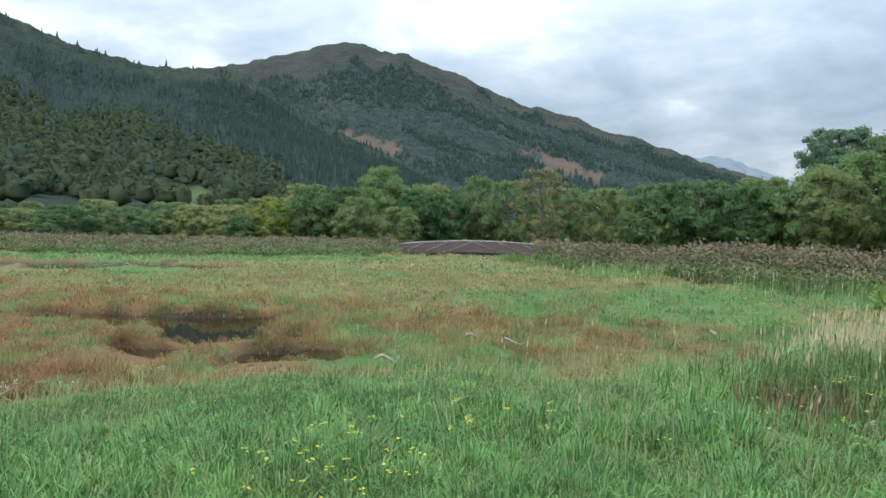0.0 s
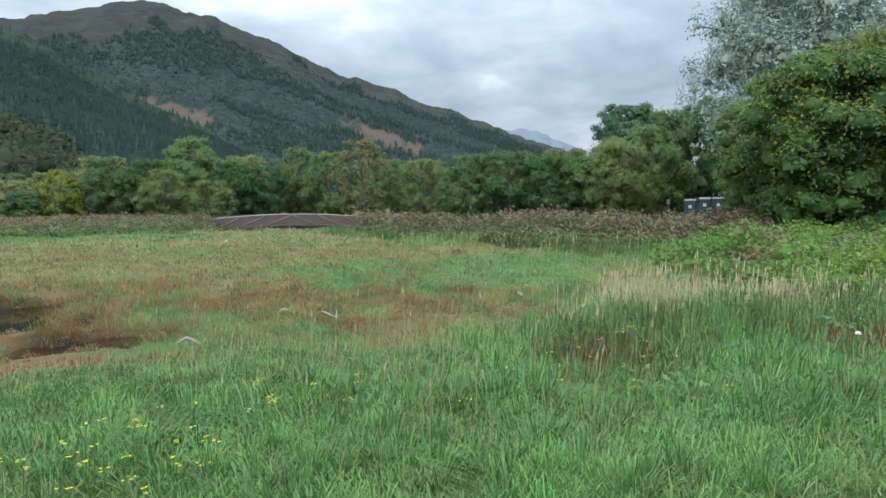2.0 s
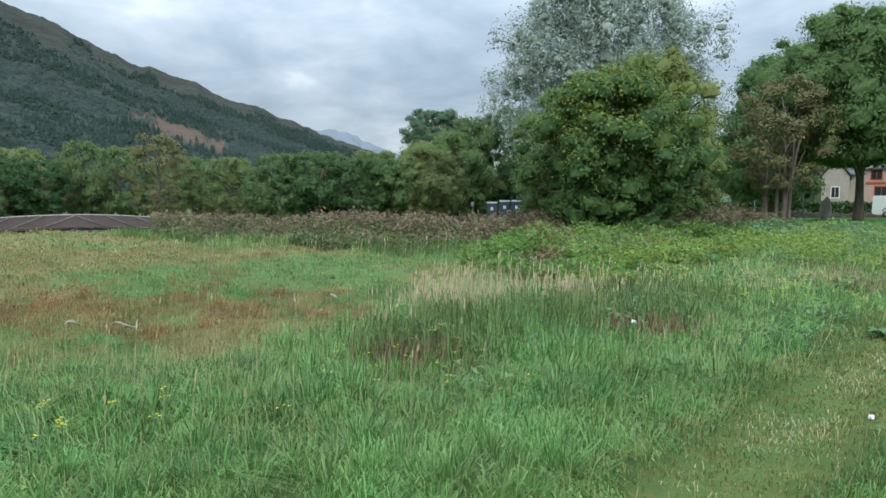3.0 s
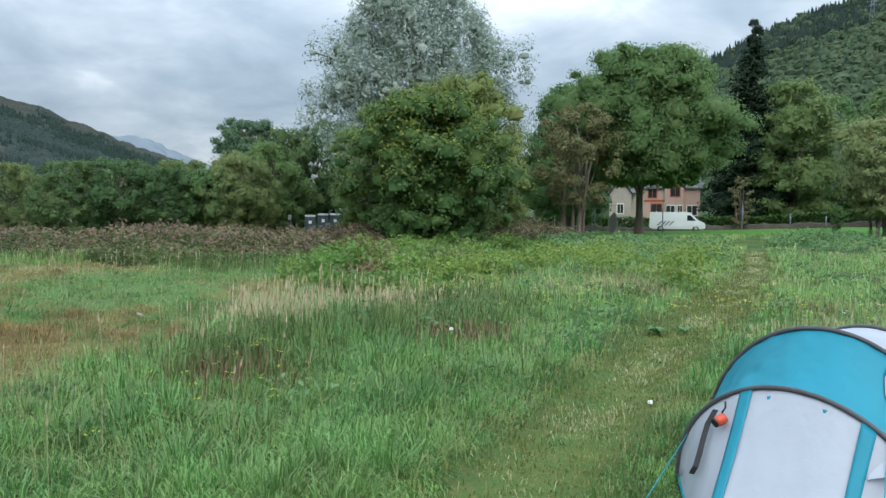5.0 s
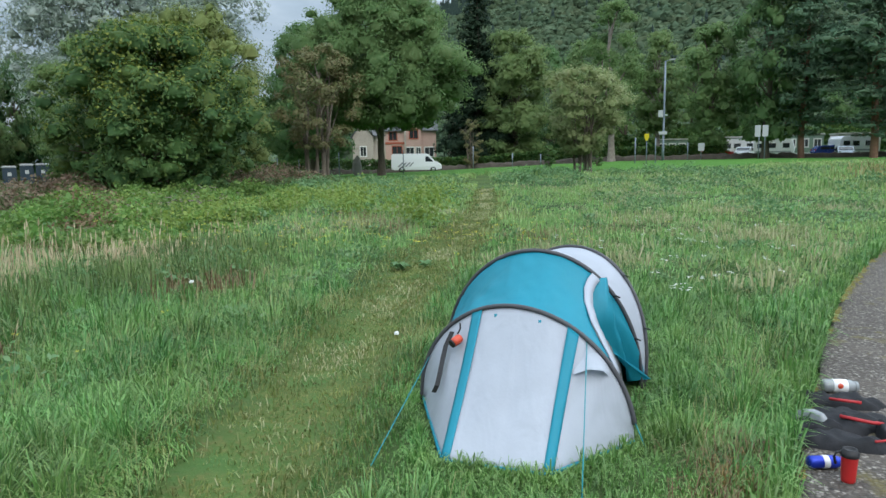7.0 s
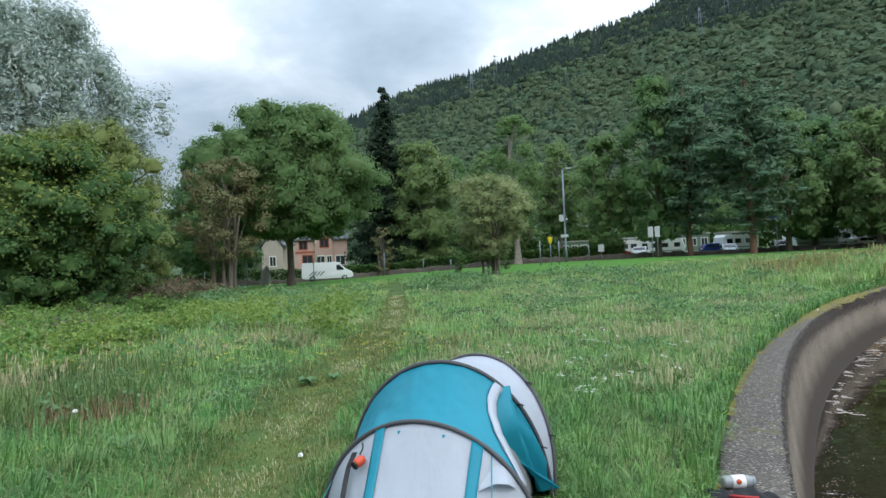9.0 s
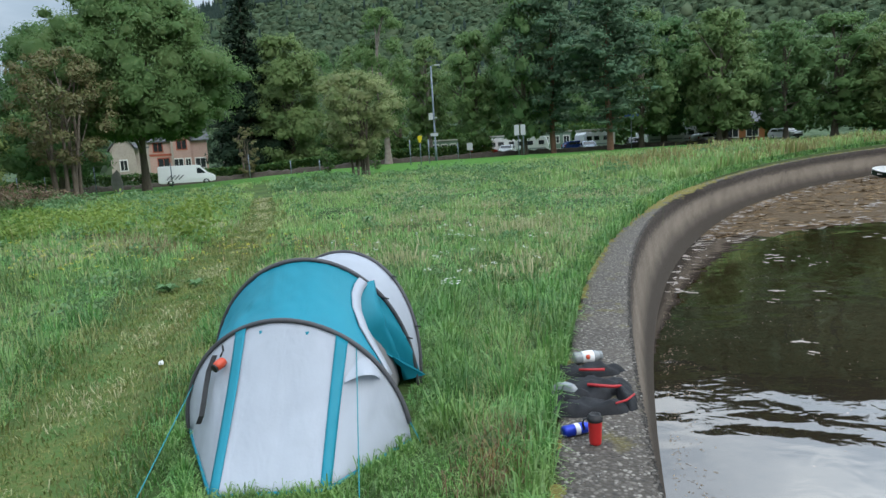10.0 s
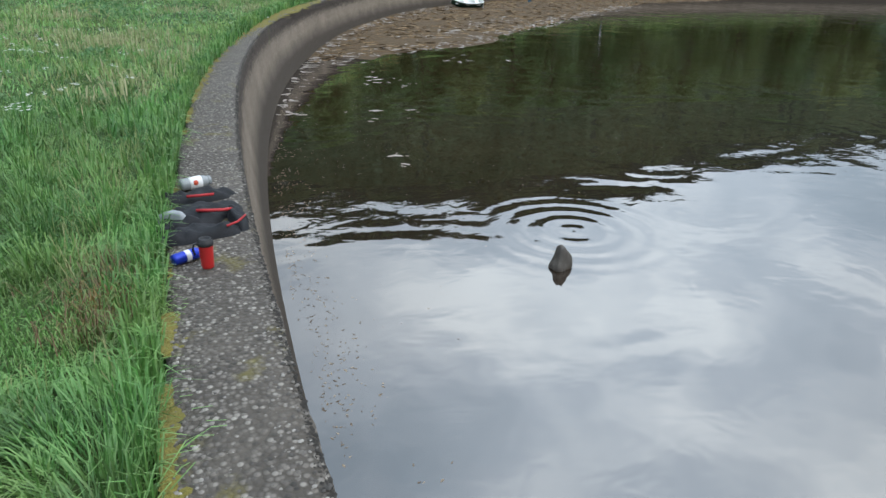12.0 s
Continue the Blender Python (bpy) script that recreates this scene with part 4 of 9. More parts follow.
def leaf_cloud(rng, centres, radii, count, size, slim=0.55, shell=0.55, droop=0.0, upright=0.8):
    """Leaf sprays round clump centres: a small tilted three-cornered blade each."""
    w = radii ** 2 / (radii ** 2).sum()
    k = rng.choice(len(centres), count, p=w)
    d = rng.normal(size=(count, 3))
    d /= np.linalg.norm(d, axis=1, keepdims=True)
    d[:, 2] = np.where(d[:, 2] < -0.65, -d[:, 2] * 0.6, d[:, 2])
    c = centres[k] + d * (radii[k] * (shell + (1.14 - shell) * rng.uniform(0, 1, count) ** 0.8))[:, None] * np.array([1, 1, upright])
    nrm = d + 0.34 * rng.normal(size=d.shape) + np.array([0, 0, 0.35])
    nrm /= np.linalg.norm(nrm, axis=1, keepdims=True)
    u = np.cross(nrm, rng.normal(size=d.shape))
    u /= np.linalg.norm(u, axis=1, keepdims=True)
    u = u * (1 - droop) + np.array([0, 0, -1.0]) * droop
    q = np.cross(nrm, u)
    s = size * rng.uniform(0.6, 1.35, (count, 1))
    v = np.stack([c - u * s, c + u * s * 0.9 - q * s * slim * 0.8 + nrm * s * 0.12, c + q * s * slim * 1.25 + u * s * 0.2 + nrm * s * 0.12], 1)
    mid = centres.mean(0) - np.array([0, 0, 0.25 * np.ptp(centres[:, 2])])
    whole = (c - mid) / (np.abs(centres - mid).max(0) + 1e-6)
    soft = 0.36 * d + 0.16 * nrm + 0.50 * whole + np.array([0, 0, 0.32])
    soft /= np.linalg.norm(soft, axis=1, keepdims=True)
    return v.reshape(-1, 3), np.arange(count * 3).reshape(-1, 3), np.repeat(soft, 3, axis=0)


def limbs(rng, trunk_pts, targets, r0):
    out = []
    for t in targets:
        k = int(np.clip(np.searchsorted(trunk_pts[:, 2], t[2] * rng.uniform(0.35, 0.75)), 1, len(trunk_pts) - 1))
        a = trunk_pts[k]
        mid = (a + t) / 2 + rng.normal(size=3) * 0.06 * np.linalg.norm(t - a) + np.array([0, 0, 0.08]) * np.linalg.norm(t - a)
        q = np.linspace(0, 1, 6)[:, None]
        out.append(tube_arrays((1 - q) ** 2 * a + 2 * q * (1 - q) * mid + q ** 2 * t, np.linspace(r0 * 0.42, r0 * 0.08, 6), 5))
    return out


def make_tree(kind, label, h, w, seed, leaves, size, bark=None, base=0.22, clumps=34, stems=1, category="tree", form="round", slim=0.55, droop=0.0, name="tree", girth=1.0, tips=0):
    """A broadleaved tree: stems and limbs, and a crown of clumps of leaves."""
    clumps, thick = int(clumps * 2.9), girth
    rng = np.random.default_rng(seed)
    tree = thing(name, label, category)
    k = rng.uniform(0, 1, clumps)
    k[:6] = np.linspace(0.0, 0.12, 6)
    a = rng.uniform(0, 2 * np.pi, clumps)
    girth = {"round": np.sin(np.pi * (0.20 + 0.66 * k)), "cone": np.sin(np.pi * (0.30 + 0.62 * k)), "spread": np.sin(np.pi * (0.12 + 0.70 * k ** 1.3)), "open": np.sin(np.pi * (0.16 + 0.70 * k))}[form]
    reach = 1.12 * w / 2 * girth * rng.uniform(0.25, 1.0, clumps) ** 0.5 * rng.uniform(0.78, 1.08, clumps)
    r = rng.uniform(0.06, 0.135, clumps) * (w + h * (1 - base)) / 2 * (0.75 if form == "open" else 1.0) * (0.55 + 0.45 * girth)
    reach = np.maximum(reach - 0.6 * r, 0)
    lo, hi = h * max(base, 0.0), h
    c = np.stack([reach * np.cos(a), reach * np.sin(a), lo + (hi - lo) * k], 1)
    if kind == "willow":
        r = 0.62 * r
    c[:, 2] = np.clip(c[:, 2], lo + (0.2 if base < 0.08 else 0.7) * r, hi - 0.8 * r)
    full = form != "open"
    v, f, soft = leaf_cloud(rng, c, r, leaves, size, slim, 0.5 if full else 0.35, droop, 1.7 if kind == "willow" else 0.8)
    if full:
        v, f, soft = with_cores((v, f, soft), cores(rng, c, r, 1, 0.34 if kind == "willow" else 0.55))
    if tips:
        high = c[:, 2] > h * 0.30
        tv, tf, tn = leaf_cloud(rng, c[high], r[high] * 1.04, tips, size * 0.95, slim, 0.9)
        keep = tn[tf[:, 0], 2] > 0.45
        part_mesh("young_leaves", mesh_arrays("young_leaves", tv, tf[keep], normals=tn), LEAVES["yellow"], tree, "yellow-green young leaves at the tips")
    pieces = []
    for s in range(stems):
        lean = rng.normal(size=2) * (0.05 if stems == 1 else 0.16) * w
        foot = rng.normal(size=2) * (0.0 if stems == 1 else 0.085 * w)
        zz = np.linspace(-0.15, h * 0.80, 9)
        k = (zz / h).clip(0, 1)[:, None]
        pts = np.concatenate([foot + lean * k ** 1.4 + 0.012 * h * rng.normal(size=(9, 2)) * k, zz[:, None]], 1)
        r0 = thick * h * (0.022 if stems == 1 else 0.013)
        rad = r0 * (1 - 0.85 * k[:, 0])
        rad[0] *= 1.35
        pieces.append(tube_arrays(pts, rad, 8))
        pieces += limbs(rng, pts, c[rng.choice(clumps, min(clumps, 16 // stems + 2), replace=False)], r0)
    tv, tf = join_arrays(pieces)
    part_mesh("trunk", mesh_arrays("trunk", tv, tf, smooth_shade=True), bark or M_BARK, tree)
    part_mesh("crown", mesh_arrays("crown", v, f, normals=soft), LEAVES[kind], tree)
    return tree


def make_conifer(kind, label, h, w, seed, leaves, size, bark, bare=0.12, tiers=26, droop=0.25, flat=False, name="conifer_tree"):
    """Whorls of boughs round a straight stem, each clad in needle sprays."""
    rng = np.random.default_rng(seed)
    tree = thing(name, label, "tree")
    zz = np.linspace(-0.2, h * 0.97, 10)
    pts = np.stack([0.01 * h * np.sin(zz * 0.4 + seed), 0 * zz, zz], 1)
    pieces = [tube_arrays(pts, np.linspace(h * 0.017, h * 0.003, 10), 8)]
    cs, rs = [], []
    for t in range(tiers):
        k = (t + rng.uniform(0, 0.8)) / tiers
        z = h * (bare + (1 - bare) * k)
        reach = w / 2 * ((1 - k) ** 0.75 + 0.04) if not flat else w / 2 * math.sin(math.pi * (0.14 + 0.80 * k)) * rng.uniform(0.6, 1.1)
        for b in range(5 if k < 0.8 else 3):
            a = rng.uniform(0, 2 * np.pi)
            rr = reach * rng.uniform(0.65, 1.12)
            tip = np.array([rr * np.cos(a), rr * np.sin(a), z - droop * rr * rng.uniform(0.5, 1.2)])
            if t % 2 == 0:
                pieces.append(tube_arrays(np.linspace((0, 0, z), tip, 3), [h * 0.005, h * 0.003, h * 0.001], 4))
            for u in (0.35, 0.65, 0.95):
                cs.append(np.array([0, 0, z]) * (1 - u) + tip * u)
                rs.append(max(0.28 * rr * (1.25 - 0.5 * u), 0.02 * h))
    v, f, soft = with_cores(leaf_cloud(rng, np.array(cs), np.array(rs), leaves, size, 0.35, 0.5, 0.15), cores(rng, np.array(cs), np.array(rs), 1, 0.5, 0.45))
    tv, tf = join_arrays(pieces)
    part_mesh("trunk", mesh_arrays("trunk", tv, tf, smooth_shade=True), bark, tree)
    part_mesh("crown", mesh_arrays("crown", v, f, normals=soft), LEAVES[kind], tree)
    return tree


def stand(tree, x, y, sx=1.0, sz=1.0, turn=0.0, first=False, z=None):
    """Set a tree, or a copy of it, on the ground."""
    m = pose(x, y, float(land(x, y)) if z is None else z, 0, 0, turn) @ Matrix.Diagonal((sx, sx, sz, 1))
    if first:
        tree.matrix_world = m
        return tree
    rest = tree.scale.copy()
    tree.scale = (1, 1, 1)
    c = copy_thing(tree, m)
    tree.scale = rest
    return c


def plant(makers, spots, group, seed, turn=0.0):
    """Stand trees of the given makes at (x, y, height, width, make)."""
    rng = random.Random(seed)
    used = set()
    for x, y, h, w, k in spots:
        tree, th, tw = makers[k]
        x, y = (float(q) for q in swing(x, y, turn))
        stand(tree, x, y, w / tw, h / th, rng.uniform(0, 360), first=k not in used)
        used.add(k)
    for k, (tree, _, _) in enumerate(makers):
        for o in [tree]:
            tagged(o, group=group)


def marsh_line_trees():
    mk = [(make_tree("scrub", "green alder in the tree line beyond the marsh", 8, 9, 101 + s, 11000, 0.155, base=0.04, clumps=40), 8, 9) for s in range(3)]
    mk.append((make_tree("oak", "rounded sycamore standing above the tree line", 11, 10, 111, 18000, 0.17, base=0.06, clumps=40), 11, 10))
    mk.append((make_tree("yellow", "small yellow-green tree in the tree line", 6.5, 6, 112, 7500, 0.17, base=0.04, clumps=20), 6.5, 6))
    rng = random.Random(4)
    spots = [(-73, 74, 8, 10, 0), (-66, 78, 8.5, 10, 1), (-58.5, 76, 8, 10, 2), (-51.5, 80, 5.8, 9, 0), (-44.5, 78, 6.2, 9, 1), (-40, 83, 6.6, 9, 2), (-36, 88, 7.6, 9, 0), (-32, 85, 7.0, 8, 2),
             (-28, 85, 7.2, 9, 1), (-22.4, 85, 6.2, 5.5, 4), (-18.4, 90, 8.0, 8.5, 0), (-14.6, 94, 7.8, 7.5, 2), (-8.7, 94, 11.0, 9.5, 3), (-3.7, 92, 7.6, 8, 1), (-11.5, 86, 6.2, 7, 0), (0.5, 92, 7.0, 7, 2),
             (4.6, 95, 9.8, 8, 0), (8.7, 91, 9.0, 8, 1), (14, 93, 7.2, 8, 2), (19.8, 92, 6.4, 8, 1), (-6, 84, 5.0, 6, 2), (-25.5, 82, 5.2, 6, 0), (26, 94, 7, 9, 0), (-47, 90, 8, 10, 0), (-20, 97, 8.5, 9, 1), (-2, 100, 9, 10, 2)]
    spots += [(-96 + 7.2 * k + rng.uniform(-2, 2), 132 + rng.uniform(-8, 8), rng.uniform(8.5, 11.5), rng.uniform(9, 12), rng.randrange(3)) for k in range(15)]
    spots = [(x, y, h * (0.68 if x < -24 else 1.0), w * (0.85 if x < -24 else 1.0), k) for x, y, h, w, k in spots]
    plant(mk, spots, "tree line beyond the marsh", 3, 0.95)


def east_hedge_trees():
    mk = [(make_tree("scrub", "broad green alder behind the reeds", 8.6, 11, 121 + s, 15000, 0.145, base=0.02, clumps=54), 8.6, 11) for s in range(2)]
    mk.append((make_tree("oak", "mid-green oak in the belt behind the reeds", 9, 9, 124, 12000, 0.165, base=0.05, clumps=36), 9, 9))
    mk.append((make_tree("thin", "thin browning willow beside the footbridge", 8.4, 7, 125, 9000, 0.12, base=0.14, clumps=26, form="open"), 8.4, 7))
    spots = [(9.3, 65, 8.2, 6.6, 3), (16, 66, 6.4, 7, 0), (18.6, 58.5, 6.4, 7.5, 0), (21.5, 56.5, 6.7, 9.0, 1), (25.6, 57, 6.2, 8, 0), (28.5, 55, 6.2, 6, 2), (30.5, 53.5, 7.4, 8, 1), (36.0, 57.2, 9.2, 8, 2), (39.2, 59.0, 11.2, 9, 0),
             (44, 59.4, 11.8, 9, 1), (49, 55.5, 11.8, 9, 2), (24, 64, 6.3, 9, 2), (32, 66, 7.6, 10, 0), (40, 68, 9.4, 11, 1), (48, 62, 13, 11, 0), (14, 74, 7, 8, 1), (54, 56, 13, 11, 2), (58, 49, 12, 10, 1)]
    plant(mk, spots, "belt of trees behind the reeds", 5, 0.95)
    pine = make_tree("pine", "flat-topped pine rising behind the belt of trees", 17, 10.5, 130, 22000, 0.21, bark=M_PINE_BARK, base=0.58, clumps=40, slim=0.4, name="pine_tree")
    stand(pine, 57.6, 93.5, first=True)
    fir = make_conifer("spruce", "dark spruce standing behind the silver willow", 33.5, 8, 131, 14000, 0.33, M_BARK, bare=0.1, tiers=44)
    stand(fir, 66.4, 60.4, first=True)


def park_trees():
    stand(make_tree("willow", "tall silver-grey willow blown by the wind", 20.9, 19.0, 140, 98000, 0.19, base=0.08, clumps=210, slim=0.40, form="round", droop=0.2, name="willow_tree"), 39.6, 38.6, first=True)
    stand(make_tree("dark", "dense dark green maple with yellow young leaves", 8.0, 8.9, 141, 56000, 0.082, base=-0.02, clumps=130, slim=0.7, name="maple_tree", tips=14000), 24.0, 22.9, first=True)
    stand(make_tree("sallow", "olive-green sallow rising behind the maple", 10.2, 9.0, 150, 36000, 0.11, base=0.03, clumps=60, slim=0.36, name="sallow_tree"), 30.0, 26.0, first=True)
    stand(make_tree("oak", "mid-green young ash beside the maple", 8.3, 6.4, 139, 18000, 0.11, base=0.03, clumps=40, slim=0.45), 26.8, 29.6, first=True)
    stand(make_tree("thin", "thin many-stemmed tree with bare dead twigs", 10.3, 7.6, 142, 17000, 0.105, base=0.22, clumps=36, stems=6, form="open", name="thorn_tree", girth=1.15), 45.9, 27.3, first=True)
    stand(make_tree("oak", "large spreading tree on the lawn beside the van", 16.3, 16.4, 143, 90000, 0.135, base=0.245, clumps=130, name="ash_tree"), 55.6, 26.6, first=True)
    stand(make_tree("oak", "green tree behind the large lawn tree", 16.5, 12, 144, 18000, 0.19, base=0.1, clumps=44), 64, 39, first=True)
    stand(make_conifer("spruce", "tall black-green spruce beside the house", 26.5, 11.5, 145, 34000, 0.34, M_BARK, bare=0.03, tiers=48), 90, 28, first=True)
    stand(make_tree("alder", "full dark green chestnut at the edge of the lawn", 18, 11, 146, 30000, 0.20, base=0.02, clumps=50), 88.7, 22.3, first=True)
    stand(make_tree("rose", "small round pale green hawthorn on the lawn", 7.2, 6.4, 147, 26000, 0.085, base=0.16, clumps=54, stems=7, form="spread", name="hawthorn_tree"), 47.0, 6.9, first=True)
    stand(make_tree("oak", "slender birch with a pale stem", 17.5, 7, 148, 18000, 0.15, bark=M_BIRCH_BARK, base=0.22, clumps=40, form="open", name="birch_tree"), 77.1, 8.3, first=True)
    stand(make_tree("alder", "soft green birch in the roadside belt", 17, 7, 149, 11000, 0.20, bark=M_BIRCH_BARK, base=0.2, clumps=34, name="birch_tree"), 94, 4.2, first=True)


def lawn_shrubs():
    """Small shrubs on the lawn, and a bare one by the cottage."""
    first = make_tree("dark", "small dark green shrub beside the hawthorn", 1.9, 1.7, 171, 1600, 0.07, base=0.03, clumps=14, category="shrub", name="shrub")
    stand(first, 58.6, 11.6, first=True)
    stand(first, 56.6, 7.2, sx=0.9, sz=0.85, turn=130)
    stand(make_tree("thin", "upright half-bare brown shrub by the cottage", 6.2, 2.8, 172, 2200, 0.11, base=0.10, clumps=18, stems=5, form="open", category="shrub", name="shrub"), 79.5, 25.6, first=True)


def roadside_trees():
    """The belt along the road behind the lawn and the far quay."""
    mk = [(make_conifer("pine", "tall blue-green pine beside the road", 23, 12, 151 + s, 15000, 0.27, M_PINE_BARK, bare=0.11, tiers=32, droop=0.05, flat=True, name="pine_tree"), 23, 11) for s in range(2)]
    mk += [(make_tree("oak", "green birch in the roadside belt", 17, 9, 155 + s, 8500, 0.225, base=0.08, clumps=44, bark=M_BARK), 17, 9) for s in range(2)]
    mk.append((make_tree("alder", "dark alder in the roadside belt", 14, 9, 158, 8000, 0.24, base=0.09, clumps=40), 14, 9))
    mk.append((make_tree("oak", "green tree in the wood behind the road", 17, 12, 159, 4000, 0.36, base=0.05, clumps=30), 17, 12))
    spots = [(87.5, -2, 16, 8, 2), (84, -8, 22, 9, 3), (82.5, -11.5, 22.5, 10, 0), (77.8, -17.2, 21, 11, 1), (86, -23, 17, 10, 4), (90.7, -27.2, 16.5, 10, 2), (84, -32, 16, 10, 4), (88.8, -34.5, 16.5, 10, 3), (86, -41, 14.5, 9, 4),
             (86, -47, 15, 10, 2), (83, -53, 14.5, 10, 4), (81, -59, 15, 10, 3), (80, -66, 14.5, 10, 4), (78, -73, 14, 10, 2), (76, -80, 14, 10, 4), (73, -87, 13, 10, 3), (70, -94, 13, 10, 4), (66, -101, 13, 10, 2), (61, -108, 13, 11, 4), (55, -115, 13, 11, 3),
             (112, 10, 17, 11, 5), (116, 0, 18, 11, 5), (118, -12, 18, 12, 5), (116, -24, 18, 12, 5), (114, -38, 18, 12, 5), (110, -50, 17, 12, 5), (106, -64, 17, 12, 5), (102, -78, 16, 12, 5), (96, 14, 17, 9, 4), (104, 20, 18, 10, 5), (78, 50, 13, 10, 5), (88, 56, 14, 11, 5), (72, 56, 13, 11, 5)]
    plant(mk, spots, "roadside belt of trees", 9)


marsh_line_trees()
east_hedge_trees()
park_trees()
lawn_shrubs()
roadside_trees()

# ---- grass and herbs ----
EYE_X, EYE_Y = -0.4, -0.35     # where a walker stands on the path


def blades(x, y, z, tall, wide, rng, lean=0.35, wind=(0.25, 0.1), fine=False):
    """Grass blades bent over to their tips; the uv runs up the blade."""
    n = len(x)
    a = rng.uniform(0, 2 * np.pi, n)
    lx, ly = tall * (lean * np.cos(a) * rng.uniform(0.2, 1, n) + wind[0]), tall * (lean * np.sin(a) * rng.uniform(0.2, 1, n) + wind[1])
    b = rng.uniform(0, np.pi, n)
    px, py = np.cos(b) * wide / 2, np.sin(b) * wide / 2
    reach2 = (lx ** 2 + ly ** 2) / np.maximum(tall, 1e-6) ** 2
    up = tall * np.sqrt(np.clip(1 - 0.6 * reach2, 0.2, 1))
    sink = np.clip(reach2 * 0.75, 0, 0.7)
    if fine:
        rows = ((0, 1, 0), (0, -1, 0), (0.13, 0.95, 0.48), (0.13, -0.95, 0.48), (0.50, 0.75, 0.92), (0.50, -0.75, 0.92), (1.0, 0, 0.92))
        tris = ((0, 1, 3), (0, 3, 2), (2, 3, 5), (2, 5, 4), (4, 5, 6))
        ups = (0, 0, 0.4, 0.4, 0.75, 0.75, 1)
    else:
        rows = ((0, 1, 0), (0, -1, 0), (0.33, 0.85, 0.78), (0.33, -0.85, 0.78), (1.0, 0, 0.95))
        tris, ups = ((0, 1, 3), (0, 3, 2), (2, 3, 4)), (0, 0, 0.5, 0.5, 1)
    m = len(rows)
    v = np.empty((n, m, 3))
    for i, (k, w, hz) in enumerate(rows):
        v[:, i, 0], v[:, i, 1] = x + k * lx + w * px, y + k * ly + w * py
        v[:, i, 2] = z + up * (hz - (sink if i == m - 1 else 0))
    base = np.arange(n)[:, None] * m
    f = np.concatenate([base + np.array([t]) for t in tris])
    uv = np.tile(np.array([[0.5, q] for q in ups]), (n, 1))
    return v.reshape(-1, 3), f, uv


def sow(n, r0, r1, b0, b1, rng, power=1.0):
    """Places round the walker between two distances and two bearings."""
    u = rng.uniform(0, 1, n) ** power
    r = np.sqrt(r0 ** 2 + (r1 ** 2 - r0 ** 2) * u)
    b = np.radians(rng.uniform(b0, b1, n))
    return EYE_X + r * np.sin(b), EYE_Y + r * np.cos(b), r


def tent_floor(x, y):
    return (x > 2.96) & (x < 5.9) & (y > 0.02) & (y < 1.5) & (y > 0.42 - 0.62 * (x - 2.9)) & (y < 0.95 + 0.75 * (x - 2.9))


def tent_gap(x, y):
    """Roughly how far a place lies from the tent's front and side."""
    return np.maximum(np.maximum(2.96 - x, x - 6.0), np.maximum(-0.05 - y, y - 1.5)).clip(0)


def grass_stuff(name, label, rows, mat):
    vs, fs, us, n = [], [], [], 0
    for v, f, uv in rows:
        vs.append(v), fs.append(f + n), us.append(uv)
        n += len(v)
    me = mesh_arrays(name, np.concatenate(vs), np.concatenate(fs), uv=np.concatenate(us))
    return tagged(part_mesh(name, me, mat), label, "grass", kind="stuff")


M_GRASS = leaf_mat("lush_bank_grass", (0.070, 0.190, 0.045), (0.118, 0.258, 0.063), (0.208, 0.358, 0.115), 0.55, trans=0.30, rough=0.42, gloss=0.5, tip=(0.26, 0.41, 0.13), tip_from=0.55, tuft=2.2)
M_FIELD = leaf_mat("bright_field_grass", (0.127, 0.318, 0.085), (0.207, 0.392, 0.117), (0.318, 0.477, 0.180), 0.35, trans=0.38, rough=0.5, gloss=0.4, tip=(0.31, 0.42, 0.18), tip_from=0.55, tuft=1.2)
M_PALE = leaf_mat("straw_pale_grass", (0.23, 0.32, 0.11), (0.31, 0.34, 0.14), (0.42, 0.39, 0.20), 0.8, trans=0.4, tip=(0.38, 0.35, 0.19), tip_from=0.5)
M_SHORT = leaf_mat("trodden_grass", (0.105, 0.170, 0.041), (0.162, 0.198, 0.055), (0.262, 0.250, 0.095), 1.2, trans=0.3, tuft=3.0)
M_FAR_GRASS = leaf_mat("meadow_grass", (0.162, 0.324, 0.092), (0.248, 0.378, 0.119), (0.346, 0.432, 0.184), 0.16, trans=0.42, tip=(0.31, 0.34, 0.15), tuft=0.9)
M_MARSH = leaf_mat("marsh_grass", (0.120, 0.25, 0.075), (0.150, 0.27, 0.085), (0.20, 0.30, 0.11), 0.2, trans=0.4, tip=(0.20, 0.28, 0.11), tuft=1.2)
M_FAWN = leaf_mat("fawn_marsh_grass", (0.215, 0.225, 0.075), (0.27, 0.25, 0.095), (0.33, 0.30, 0.14), 0.2, trans=0.4, tip=(0.32, 0.28, 0.135), tuft=1.2)
M_BROWN = leaf_mat("brown_rushes", (0.24, 0.140, 0.058), (0.26, 0.175, 0.066), (0.33, 0.220, 0.105), 0.6, trans=0.35, tip=(0.36, 0.235, 0.115), tuft=1.5)
M_STRAW = leaf_mat("bleached_seed_grass", (0.48, 0.40, 0.25), (0.42, 0.34, 0.20), (0.56, 0.49, 0.33), 1.0, trans=0.3)
M_REED = leaf_mat("broad_reed_leaves", (0.085, 0.170, 0.050), (0.12, 0.19, 0.060), (0.18, 0.24, 0.085), 0.8, trans=0.35, tip=(0.22, 0.24, 0.11), tip_from=0.7, tuft=1.5)
